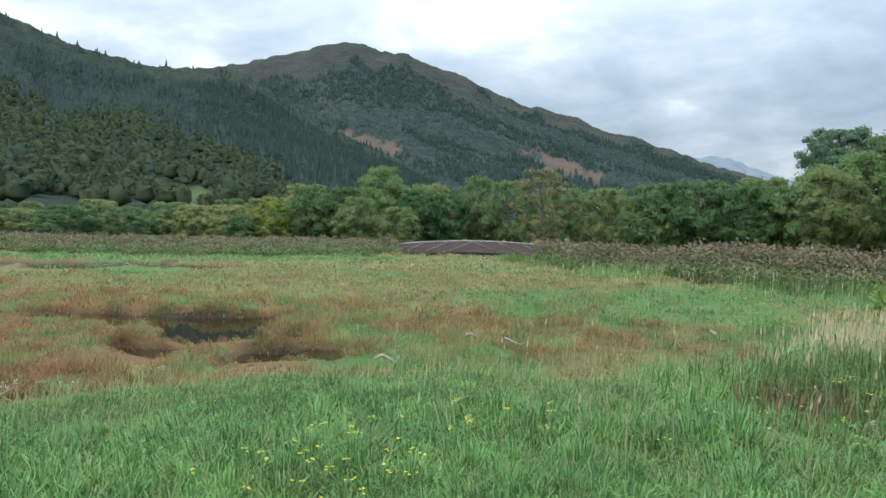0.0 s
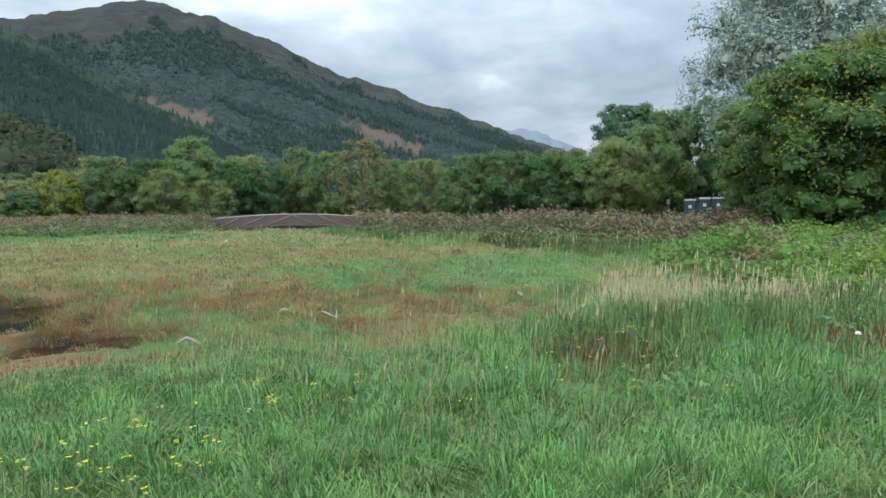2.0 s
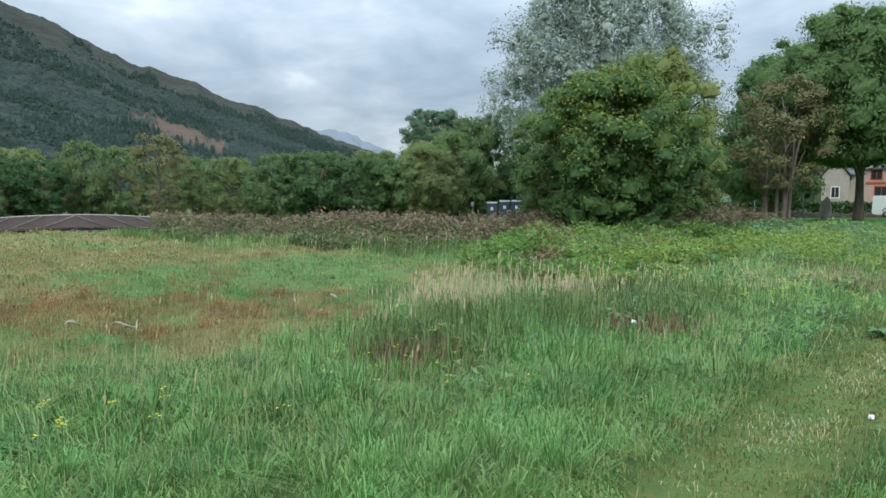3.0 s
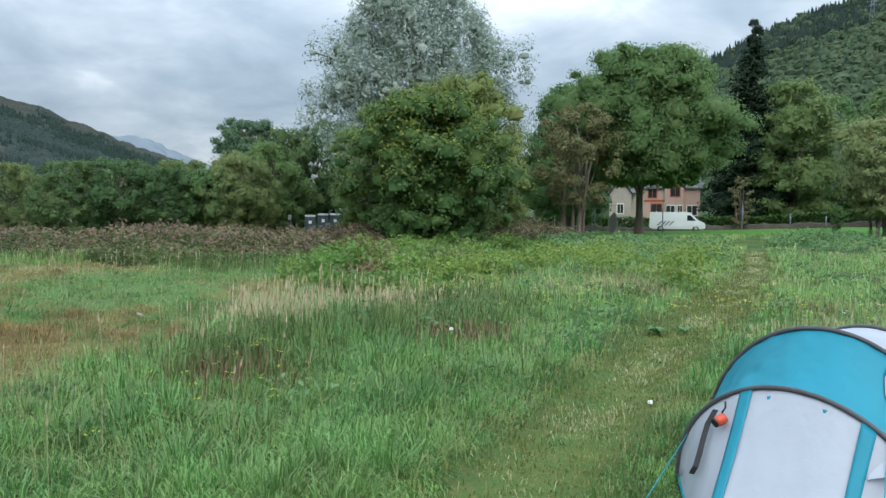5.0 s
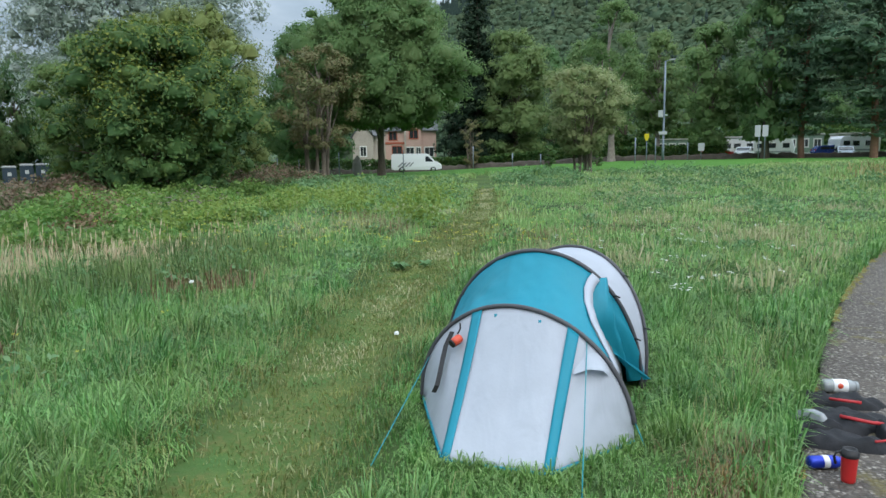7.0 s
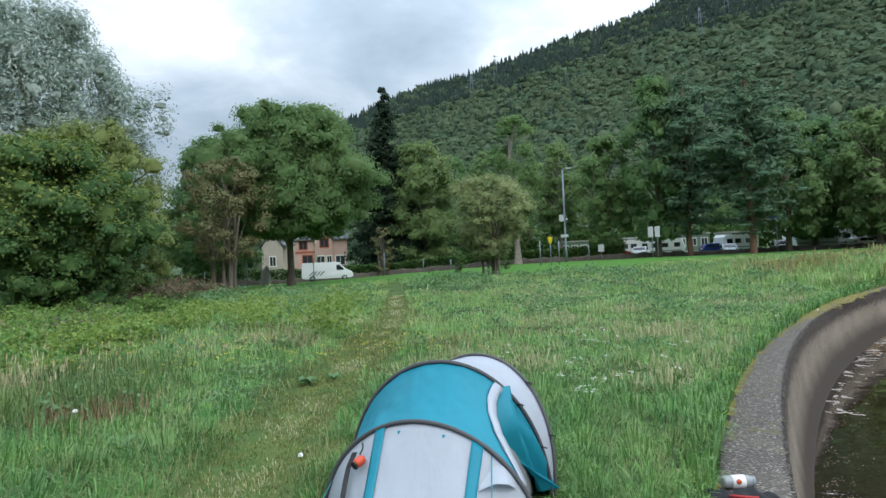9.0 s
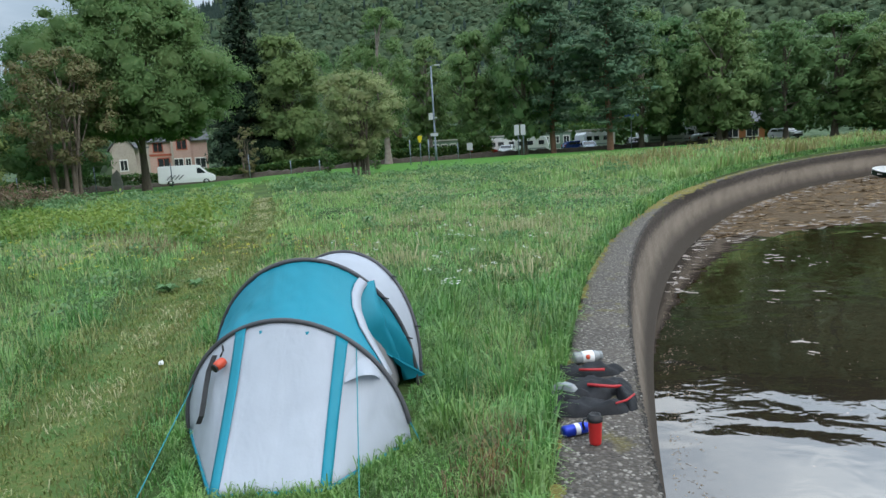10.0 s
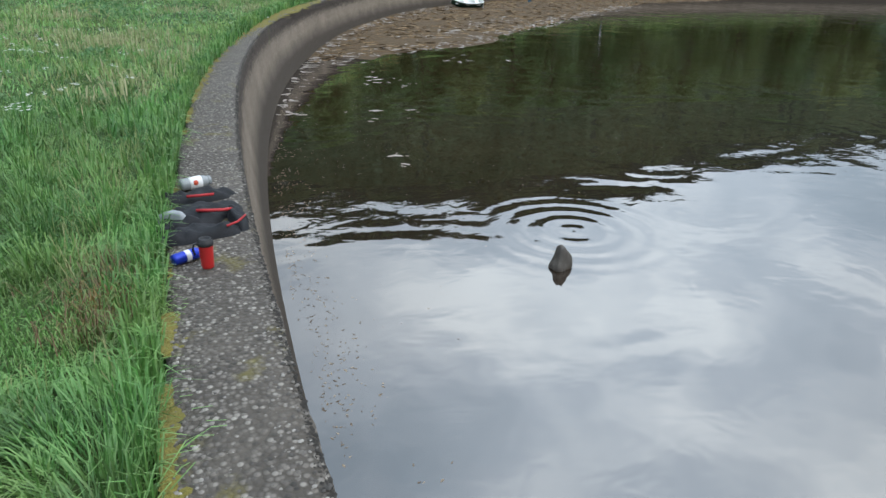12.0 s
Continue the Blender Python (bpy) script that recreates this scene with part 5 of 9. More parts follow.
M_DEAD = leaf_mat("dead_brown_stalks", (0.14, 0.085, 0.045), (0.19, 0.12, 0.065), (0.25, 0.17, 0.10), 1.5, trans=0.2)
M_HERB = leaf_mat("bramble_leaves", (0.105, 0.215, 0.050), (0.145, 0.250, 0.060), (0.215, 0.310, 0.080), 0.5, trans=0.42, tuft=0.8)
M_BELT = leaf_mat("willowherb_leaves", (0.070, 0.125, 0.040), (0.10, 0.15, 0.050), (0.15, 0.17, 0.065), 0.4, trans=0.35, tuft=0.6)
M_YOUNG = leaf_mat("yellow_green_shoots", (0.155, 0.255, 0.050), (0.19, 0.28, 0.055), (0.25, 0.32, 0.07), 0.8, trans=0.4)
M_PINK = leaf_mat("faded_willowherb_tops", (0.175, 0.122, 0.082), (0.205, 0.145, 0.095), (0.23, 0.175, 0.120), 0.3, trans=0.3, tuft=0.6)
M_WEED = leaf_mat("dull_green_herb_leaves", (0.10, 0.22, 0.085), (0.13, 0.245, 0.095), (0.19, 0.30, 0.14), 0.4, trans=0.35)
M_LODGED = leaf_mat("lodged_pale_grass", (0.28, 0.33, 0.14), (0.36, 0.36, 0.19), (0.46, 0.43, 0.27), 0.5, trans=0.35)
M_LICHEN = rough_mat("black_lichen", (0.016, 0.014, 0.012), (0.050, 0.043, 0.036), 30.0, 0.95, 0.6, 0.01)
M_MOSS = rough_mat("yellow_moss", (0.19, 0.155, 0.030), (0.125, 0.115, 0.03), 8.0, 0.95, 0.8, 0.02, c3=(0.085, 0.08, 0.02))


def bank_ok(x, y):
    return (wall_distance(x, y) > 0.60) & ~tent_floor(x, y) & (path_mask(x, y) < 0.5) & (pools(x, y) < 0.3)


def build_bank_grass():
    rng = np.random.default_rng(61)
    rows, distant = [], []
    for n, r0, r1, tall, wide in ((48000, 1.2, 4.2, 0.205, 0.0072), (56000, 4.0, 8.0, 0.23, 0.0095), (56000, 7.5, 15, 0.19, 0.015), (50000, 14, 32, 0.19, 0.027), (22000, 30, 62, 0.20, 0.065)):
        x, y, r = sow(n, r0, r1, -42, 128, rng, 0.8)
        clump = hash_noise(x, y, 0.28, 66) * 0.6 + hash_noise(x, y, 0.9, 67) * 0.55
        m = bank_ok(x, y) & (marsh(x, y) < 0.6) & (lawn(x, y) < 0.5) & (clump + rng.uniform(-0.25, 0.25, n) > 0.40)
        x, y, clump = x[m], y[m], clump[m]
        lush = 0.10 + 0.70 * hash_noise(x, y, 1.5, 70) + 1.25 * clump
        edge = smooth(0.25, 1.0, to_path(x, y) - 0.35)
        camp = 0.42 + 0.58 * smooth(0.05, 0.9, tent_gap(x, y))
        brink = 1 - 0.65 * smooth(-2.8, -0.2, y - marsh_edge(x)) * smooth(3.5, 1.0, x)
        h = tall * lush * (0.35 + 0.65 * edge) * camp * brink * rng.uniform(0.5, 1.2, len(x))
        swirl = 2 * np.pi * hash_noise(x, y, 0.6, 72) + np.pi * hash_noise(x, y, 3.0, 73)
        wind = (0.28 + 1.15 * np.cos(swirl), 0.1 + 1.15 * np.sin(swirl))
        (rows if r0 < 12 else distant).append(blades(x, y, land(x, y) - 0.02, h, np.full(len(x), wide) * rng.uniform(0.7, 1.3, len(x)), rng, 0.75 if r0 < 7 else 1.0, wind, fine=r0 < 3))
    # a close sole of short turf under the long grass
    x, y, r = sow(40000, 1.0, 9, -42, 125, rng, 0.85)
    m = bank_ok(x, y) & (marsh(x, y) < 0.5)
    x, y = x[m], y[m]
    rows.append(blades(x, y, land(x, y) - 0.01, rng.uniform(0.03, 0.10, len(x)), np.full(len(x), 0.009), rng, 0.9, (0.2, 0.1)))
    # short turf close round the tent
    x, y = rng.uniform(2.0, 6.4, 9000), rng.uniform(-0.6, 2.1, 9000)
    m = bank_ok(x, y) & (tent_gap(x, y) < 0.7)
    x, y = x[m], y[m]
    rows.append(blades(x, y, land(x, y) - 0.01, rng.uniform(0.04, 0.12, len(x)), np.full(len(x), 0.007), rng, 0.9, (0.2, 0.1)))
    # the bank behind the walker
    x, y, r = sow(15000, 0.9, 10, 122, 320, rng, 0.7)
    m = bank_ok(x, y) & (marsh(x, y) < 0.6)
    x, y = x[m], y[m]
    rows.append(blades(x, y, land(x, y) - 0.02, rng.uniform(0.1, 0.3, len(x)), np.full(len(x), 0.014), rng, 0.8, (0.2, 0.1)))
    # tussocks: fans of longer blades
    for n, r0, r1, tall, wide, per in ((900, 1.6, 5.2, 0.27, 0.0070, 56), (1500, 5.0, 9.5, 0.28, 0.0092, 38), (1700, 9, 18, 0.24, 0.014, 30), (1300, 17, 36, 0.24, 0.025, 20)):
        cx, cy, r = sow(n, r0, r1, -42, 122, rng, 0.9)
        m = bank_ok(cx, cy) & (marsh(cx, cy) < 0.5) & (lawn(cx, cy) < 0.4) & (tent_gap(cx, cy) > 0.55) & (wall_distance(cx, cy) > 0.9) & (to_path(cx, cy) > 0.68) & ((cy < marsh_edge(cx) - 1.6) | (cx > 2))
        (rows if r0 < 8 else distant).append(fans(cx[m], cy[m], rng.uniform(0.45, 1.2, m.sum()) * (0.55 + 0.8 * hash_noise(cx[m], cy[m], 1.7, 71)), per, 0.17, tall, wide, rng))
    # tufts pressed against the foot of the tent
    q = rng.uniform(0, 1, 150)
    cx = np.interp(q, [0, 0.3, 0.7, 1], [3.70, 2.90, 2.86, 3.95]) + rng.normal(size=150) * 0.03
    cy = np.interp(q, [0, 0.3, 0.7, 1], [-0.16, 0.30, 1.04, 1.66]) + rng.normal(size=150) * 0.03
    rows.append(fans(cx, cy, rng.uniform(0.35, 0.75, 150), 26, 0.10, 0.17, 0.0075, rng))
    cx, cy = rng.uniform(3.6, 6.2, 90), -0.20 - 0.12 * np.abs(rng.normal(size=90))
    rows.append(fans(cx, cy, rng.uniform(0.5, 1.0, 90), 30, 0.14, 0.24, 0.008, rng))
    grass_stuff("bank_grass", "long lush green grass on the bank", rows, M_GRASS)
    grass_stuff("distant_grass", "rough bright green grass farther along the bank", distant, M_FIELD)
    # straw-pale blades in drifts through the green
    pale = []
    for n, r0, r1, tall, wide in ((16000, 2.5, 8, 0.24, 0.0042), (26000, 7.5, 20, 0.25, 0.009), (11000, 19, 60, 0.22, 0.026)):
        x, y, r = sow(n, r0, r1, -42, 118, rng, 0.85)
        drift = 0.6 * hash_noise(x, y, 2.4, 68) + 0.4 * hash_noise(x, y, 0.7, 69)
        drift = drift + 0.26 * smooth(-3.2, 0.0, x) * smooth(5.5, 3.2, x) * smooth(10, 7, y) * smooth(2.0, 4.0, y)
        m = bank_ok(x, y) & (marsh(x, y) < 0.7) & (lawn(x, y) < 0.4) & (drift > 0.50 + 0.14 * rng.uniform(-1, 1, n)) & (tent_gap(x, y) > 0.35)
        x, y = x[m], y[m]
        pale.append(blades(x, y, land(x, y), tall * rng.uniform(0.5, 1.3, len(x)), np.full(len(x), wide), rng, 0.95, (0.32, 0.12)))
    grass_stuff("pale_grass", "straw-pale grass in drifts through the green", pale, M_PALE)
    # a withered brown patch in the long grass beside the coping
    cx, cy = 3.20 + 0.15 * rng.normal(size=24), -0.66 + 0.10 * rng.normal(size=24)
    m = bank_ok(cx, cy)
    grass_stuff("withered_grass", "withered brown grass beside the coping", [fans(cx[m], cy[m], rng.uniform(0.6, 1.0, m.sum()), 20, 0.20, 0.13, 0.006, rng)], M_BROWN)
    # the trodden path
    pts = np.array(PATH_LINE)
    seg = np.hypot(*np.diff(pts, axis=0).T)
    d = rng.uniform(0, 1, 60000) ** 1.55 * seg[:8].sum()
    d0 = np.concatenate([[0], np.cumsum(seg)])
    k = np.clip(np.searchsorted(d0, d) - 1, 0, len(seg) - 1)
    q = ((d - d0[k]) / seg[k])[:, None]
    nv = np.stack([-(pts[k + 1] - pts[k])[:, 1], (pts[k + 1] - pts[k])[:, 0]], 1) / seg[k][:, None]
    p = pts[k] * (1 - q) + pts[k + 1] * q + nv * rng.normal(0, 0.36, (len(d), 1)).clip(-0.75, 0.75)
    x, y = p[:, 0], p[:, 1]
    m = (wall_distance(x, y) > 0.6) & ~tent_floor(x, y) & (hash_noise(x, y, 0.22, 76) + 0.5 * hash_noise(x, y, 0.9, 77) + rng.uniform(-0.3, 0.3, len(x)) > 0.34) & (np.hypot(x - EYE_X, y - EYE_Y) > 0.5)
    x, y = x[m], y[m]
    r = np.hypot(x - EYE_X, y - EYE_Y)
    straw = rng.uniform(0, 1, len(x)) < 0.08 * smooth(0.6, 0.15, to_path(x, y)) * smooth(0.35, 0.6, hash_noise(x, y, 0.9, 78)) * 2
    rows = [blades(x[straw], y[straw], land(x[straw], y[straw]) + 0.004, rng.uniform(0.04, 0.10, straw.sum()), 0.004 + 0.0009 * r[straw], rng, 1.2, (0.3, 0.3))]
    grass_stuff("path_straw", "flattened straw on the trodden path", rows, M_LODGED)
    x, y, r = x[~straw], y[~straw], r[~straw]
    rows = [blades(x, y, land(x, y) - 0.01, rng.uniform(0.025, 0.075, len(x)) * (0.6 + 2.0 * to_path(x, y)), 0.0042 + 0.0008 * r, rng, 1.0, (0.1, 0.0))]
    grass_stuff("path_grass", "short trodden grass and straw along the path", rows, M_SHORT)
    # meadow beyond the tent: paler, with seed stalks
    x, y, r = sow(80000, 9, 62, 52, 124, rng, 0.9)
    m = bank_ok(x, y) & (lawn(x, y) < 0.4) & (hash_noise(x, y, 3.0, 74) > 0.35)
    x, y, r = x[m], y[m], r[m]
    rows = [blades(x, y, land(x, y), rng.uniform(0.14, 0.36, len(x)), 0.006 + 0.0010 * r, rng, 1.0, (0.3, 0.1))]
    grass_stuff("meadow_grass", "rough meadow grass going to seed", rows, M_FAR_GRASS)


def fans(cx, cy, size, per, spread, tall, wide, rng):
    """Blades that fan out from tussock hearts."""
    cx, cy, size = np.repeat(cx, per), np.repeat(cy, per), np.repeat(size, per)
    a, q = rng.uniform(0, 2 * np.pi, len(cx)), np.sqrt(rng.uniform(0, 1, len(cx)))
    x, y = cx + spread * size * q * np.cos(a), cy + spread * size * q * np.sin(a)
    out = 0.2 + 0.8 * q
    z = land(x, y) - 0.02 + 0.45 * tall * size * (1 - q ** 2)
    return blades(x, y, z, tall * size * rng.uniform(0.55, 1.1, len(x)) * (1 - 0.25 * q), np.full(len(x), wide) * rng.uniform(0.7, 1.3, len(x)), rng, 0.35, (0.25 + 1.15 * out * np.cos(a), 0.08 + 1.15 * out * np.sin(a)), fine=wide < 0.008)


def build_marsh_grass():
    """Tussock beside tussock: green and fawn, and rust-brown round the pools."""
    rng = np.random.default_rng(62)
    bags = {"green": [], "olive": [], "brown": []}
    for n, r0, r1, per, spread, tall, wide in ((3600, 6.0, 17, 28, 0.27, 0.17, 0.0115), (4800, 16, 34, 15, 0.38, 0.19, 0.030), (3600, 32, 66, 11, 0.85, 0.24, 0.085)):
        x, y, r = sow(n, r0, r1, -48, 42, rng, 0.9)
        near_pool = np.maximum(np.maximum(pools(x, y), 0.8 * pools(x + 0.4, y + 0.9)), 0.9 * pools(x, y + 0.07 * r))
        front = (r > 28) & (np.maximum(pools(x, y + 2.2), pools(x, y + 4.2)) > 0.3)
        m = (marsh(x, y) > 0.25) & (pools(x, y) < 0.30) & (stream(x, y) < 0.3) & ~front
        x, y, near_pool = x[m], y[m], near_pool[m]
        brown = rng.uniform(0, 1, len(x)) < np.maximum(0.9 * marsh_rust(x, y), 0.8 * near_pool)
        olive = ~brown & (rng.uniform(0, 1, len(x)) < 0.06 + 0.86 * marsh_fawn(x, y))
        size = rng.uniform(0.5, 1.25, len(x)) * (1 - 0.35 * near_pool) * (1 - 0.6 * smooth(0.1, 0.6, np.maximum(pools(x, y + 0.7), pools(x, y + 1.4))))
        for name, sel in (("brown", brown), ("olive", olive), ("green", ~brown & ~olive)):
            bags[name].append(fans(x[sel], y[sel], size[sel], per, spread, tall, wide, rng))
    # round hummocks that stand out singly about the pools
    x, y = rng.uniform(-13, 5, 1000), rng.uniform(7.5, 21, 1000)
    m = (marsh(x, y) > 0.5) & (pools(x, y) < 0.12) & (pools(x, y + 0.6) < 0.4) & (pools(x, y + 1.2) < 0.4) & (rng.uniform(0, 1, 1000) < 0.25 + 0.75 * np.maximum(marsh_rust(x, y), 1 - smooth(0.5, 3.5, np.hypot(x + 5, y - 13) - 1.5)))
    x, y = x[m], y[m]
    size, pick = rng.uniform(0.55, 1.2, len(x)), rng.uniform(0, 1, len(x))
    for name, sel in (("brown", pick < 0.45), ("olive", (pick >= 0.45) & (pick < 0.8)), ("green", pick >= 0.8)):
        bags[name].append(fans(x[sel], y[sel], size[sel], 85, 0.33, 0.27, 0.009, rng))
    # a fringe that hangs over the rims of the pools
    x, y = rng.uniform(-11, 0, 5200), rng.uniform(6.5, 18.5, 5200)
    rim = pools(x, y)
    m = (rim > 0.01) & (rim < 0.30)
    x, y = x[m], y[m]
    size, pick = rng.uniform(0.5, 1.15, len(x)) * (1 - 0.55 * smooth(0.2, 0.6, pools(x, y + 0.6))), rng.uniform(0, 1, len(x))
    for name, sel in (("brown", pick < 0.6), ("olive", (pick >= 0.6) & (pick < 0.85)), ("green", pick >= 0.85)):
        bags[name].append(fans(x[sel], y[sel], size[sel], 60, 0.22, 0.26, 0.010, rng))
    grass_stuff("marsh_grass", "green salt-marsh grass in low tussocks", bags["green"], M_MARSH)
    grass_stuff("fawn_grass", "olive and fawn tussocks across the marsh", bags["olive"], M_FAWN)
    grass_stuff("brown_rushes", "rust-brown tussocks round the pools", bags["brown"], M_BROWN)


def plumes(x, y, z, tall, rng, head=0.16, thick=0.012):
    """Seed stalks: a thin stem and a spindle of a head."""
    n = len(x)
    a, k = rng.uniform(0, 2 * np.pi, n), rng.uniform(0.02, 0.16, n)
    tx, ty = x + tall * (k * np.cos(a) + 0.06), y + tall * k * np.sin(a)
    v = np.empty((n, 8, 3))
    b = rng.uniform(0, np.pi, n)
    cx, cy = np.cos(b), np.sin(b)
    hl = head * rng.uniform(0.7, 1.3, n)
    f1 = 1 - hl / tall
    for i, (f, w) in enumerate(((0, 0.2), (0, -0.2), (1, 0.2), (1, -0.2))):
        q = f1 * f
        v[:, i, 0], v[:, i, 1], v[:, i, 2] = x + (tx - x) * q ** 1.5 + w * thick * cx, y + (ty - y) * q ** 1.5 + w * thick * cy, z + tall * q
    for i, (q, w) in enumerate(((0.0, 0.0), (0.35, 1.0), (0.35, -1.0), (1.0, 0.0))):
        g = f1 + (1 - f1) * q
        v[:, 4 + i, 0], v[:, 4 + i, 1], v[:, 4 + i, 2] = x + (tx - x) * g ** 1.5 + w * thick * cx, y + (ty - y) * g ** 1.5 + w * thick * cy, z + tall * g
    base = np.arange(n)[:, None] * 8
    f = np.concatenate([base + np.array([t]) for t in ((0, 1, 3), (0, 3, 2), (4, 6, 5), (5, 6, 7))])
    return v.reshape(-1, 3), f, np.tile(np.array([[0, 0], [1, 0], [0, 0.5], [1, 0.5], [0, 0.5], [0, 0.8], [1, 0.8], [1, 1]]), (n, 1))


def cluster(centres, n, rng):
    """Places scattered round (x, y, spread) centres."""
    c = np.array(centres)
    k = rng.integers(0, len(c), n)
    return c[k, 0] + c[k, 2] * rng.normal(size=n), c[k, 1] + c[k, 2] * rng.normal(size=n)


def build_seed_grass():
    rng = np.random.default_rng(63)
    spots = [(3.4, 6.4, 0.45), (3.9, 7.2, 0.5), (4.8, 7.6, 0.5), (6.6, 7.4, 0.5), (7.6, 7.0, 0.6), (8.6, 7.8, 0.6), (9.8, 8.0, 0.6)]
    x, y = cluster(spots, 5200, rng)
    rows = [blades(x, y, land(x, y), rng.uniform(0.22, 0.58, len(x)), rng.uniform(0.009, 0.017, len(x)), rng, 0.9, (0.15, 0.0))]
    grass_stuff("reed_grass", "tall broad-leaved reed grass at the edge of the bank", rows, M_REED)
    # flattened straw left from last summer
    x, y = cluster([(5.8, 9.2, 0.45), (6.4, 9.8, 0.5), (5.2, 8.6, 0.3), (7.4, 7.6, 0.3), (8.3, 8.6, 0.4), (6.9, 9.2, 0.5), (7.8, 8.6, 0.3)], 650, rng)
    rows = [blades(x, y, land(x, y), rng.uniform(0.25, 0.62, len(x)), rng.uniform(0.008, 0.014, len(x)), rng, 0.9, (0.25, -0.1))]
    x, y = cluster([(4.6, 8.0, 0.5), (5.5, 8.6, 0.5), (6.3, 8.9, 0.6), (7.2, 8.4, 0.6), (8.0, 8.0, 0.6), (3.9, 7.4, 0.4), (7.6, 9.2, 0.9), (9.4, 8.4, 0.7), (6.0, 9.6, 0.6), (6.5, 10.1, 0.6), (5.6, 9.3, 0.5), (6.2, 9.9, 0.5)], 430, rng)
    rows.append(plumes(x, y, land(x, y), 0.30 + 0.55 * rng.uniform(0, 1, len(x)) * (0.4 + 0.8 * hash_noise(x, y, 0.6, 55)), rng, 0.15, 0.014))
    x, y, r = sow(1300, 4, 30, -10, 100, rng)
    m = bank_ok(x, y) & (hash_noise(x, y, 2.0, 90) > 0.5) & (lawn(x, y) < 0.5)
    rows.append(plumes(x[m], y[m], land(x[m], y[m]), rng.uniform(0.45, 0.8, m.sum()), rng, 0.10, 0.009))
    x, y = cluster([(7.5, 27, 2.5), (10, 24, 2.5), (12, 23, 2.0), (1, 30, 5)], 110, rng)
    rows.append(plumes(x, y, land(x, y), rng.uniform(0.5, 0.95, len(x)), rng, 0.20, 0.022))
    grass_stuff("seed_stalks", "bleached seed heads standing above the grass", rows, M_STRAW)
    x, y = cluster([(2.9, 5.7, 0.28), (3.3, 5.9, 0.3), (3.2, 6.2, 0.25), (6.1, 5.8, 0.18), (7.8, 10.5, 0.7), (9.5, 11.5, 0.8), (13.0, 3.0, 0.6), (14.5, 1.4, 0.7), (15.8, 7.9, 0.35), (13.2, 6.1, 0.3), (6.7, 5.5, 0.2), (16.8, 9.4, 0.4)], 1250, rng)
    rows = [blades(x, y, land(x, y), rng.uniform(0.2, 0.45, len(x)), rng.uniform(0.007, 0.013, len(x)), rng, 0.8, (0.2, 0))]
    x, y = cluster([(3.25, -0.62, 0.16), (3.55, -0.72, 0.12), (2.9, -0.55, 0.12)], 420, rng)
    m = wall_distance(x, y) > 0.6
    rows.append(blades(x[m], y[m], land(x[m], y[m]), rng.uniform(0.08, 0.2, m.sum()), rng.uniform(0.004, 0.007, m.sum()), rng, 1.1, (0.2, 0.1)))
    grass_stuff("dead_stalks", "brown dead stalks among the green", rows, M_DEAD)


def herb_cloud(x, y, tall, size, rng, slim=0.62):
    """Leaves through the height of a thicket."""
    n = len(x)
    k = rng.uniform(0.05, 1, n) ** 0.6
    c = np.stack([x, y, land(x, y) + tall * k], 1)
    nrm = rng.normal(size=(n, 3)) * 0.7 + np.array([0, -0.15, 0.9])
    nrm /= np.linalg.norm(nrm, axis=1, keepdims=True)
    u = np.cross(nrm, rng.normal(size=(n, 3)))
    u /= np.linalg.norm(u, axis=1, keepdims=True)
    q = np.cross(nrm, u)
    s = (size * rng.uniform(0.6, 1.4, n))[:, None]
    v = np.stack([c - u * s, c + q * s * slim + 0.12 * s * nrm, c + u * s, c - q * s * slim + 0.12 * s * nrm], 1)
    return v.reshape(-1, 3), np.arange(4 * n).reshape(-1, 4)


def build_herb_clumps():
    """Clumps of docks, meadowsweet and thistle through the grass."""
    rng = np.random.default_rng(69)
    cx, cy, r = sow(420, 4.5, 46, 30, 122, rng, 0.8)
    m = bank_ok(cx, cy) & (marsh(cx, cy) < 0.2) & (lawn(cx, cy) < 0.3) & (to_path(cx, cy) > 0.8) & (wall_distance(cx, cy) > 1.3) & (tent_gap(cx, cy) > 0.6)
    cx, cy, r = cx[m], cy[m], r[m]
    per = 90
    size = np.repeat(rng.uniform(0.22, 0.55, len(cx)) * (0.8 + r / 40), per)
    x, y = np.repeat(cx, per) + size * 0.6 * rng.normal(size=len(size)), np.repeat(cy, per) + size * 0.6 * rng.normal(size=len(size))
    d = np.hypot(x - np.repeat(cx, per), y - np.repeat(cy, per)) / size
    ok = bank_ok(x, y)
    v, f = herb_cloud(x[ok], y[ok], (0.75 * size * np.clip(1.2 - 0.6 * d, 0.25, 1))[ok], (0.028 + 0.0016 * np.repeat(r, per))[ok], rng, 0.45)
    tagged(part_mesh("meadow_herbs", mesh_arrays("meadow_herbs", v, f), M_WEED), "leafy green herbs in clumps through the meadow", "herb", kind="stuff")
    # bleached, lodged grass in patches
    cx, cy = cluster([(17, 1.0, 1.2), (22, -0.5, 1.5), (27, 1.5, 2.0), (9.0, -2.2, 0.6), (12.5, -3.0, 0.7), (15, -1.8, 0.9), (24, -6.0, 1.6), (32, -9, 2.2), (40, -14, 2.4), (38, 3, 2.5), (14, 7.5, 1.0), (11, 2.0, 0.8), (31, 5, 2.0), (19, 7.6, 1.0), (36, -1, 2.0)], 420, rng)
    m = bank_ok(cx, cy) & (lawn(cx, cy) < 0.3) & (wall_distance(cx, cy) > 1.0)
    rows = [fans(cx[m], cy[m], rng.uniform(0.7, 1.4, m.sum()), 34, 0.42, 0.25, 0.018, rng)]
    grass_stuff("lodged_grass", "pale lodged grass in patches through the meadow", rows, M_LODGED)


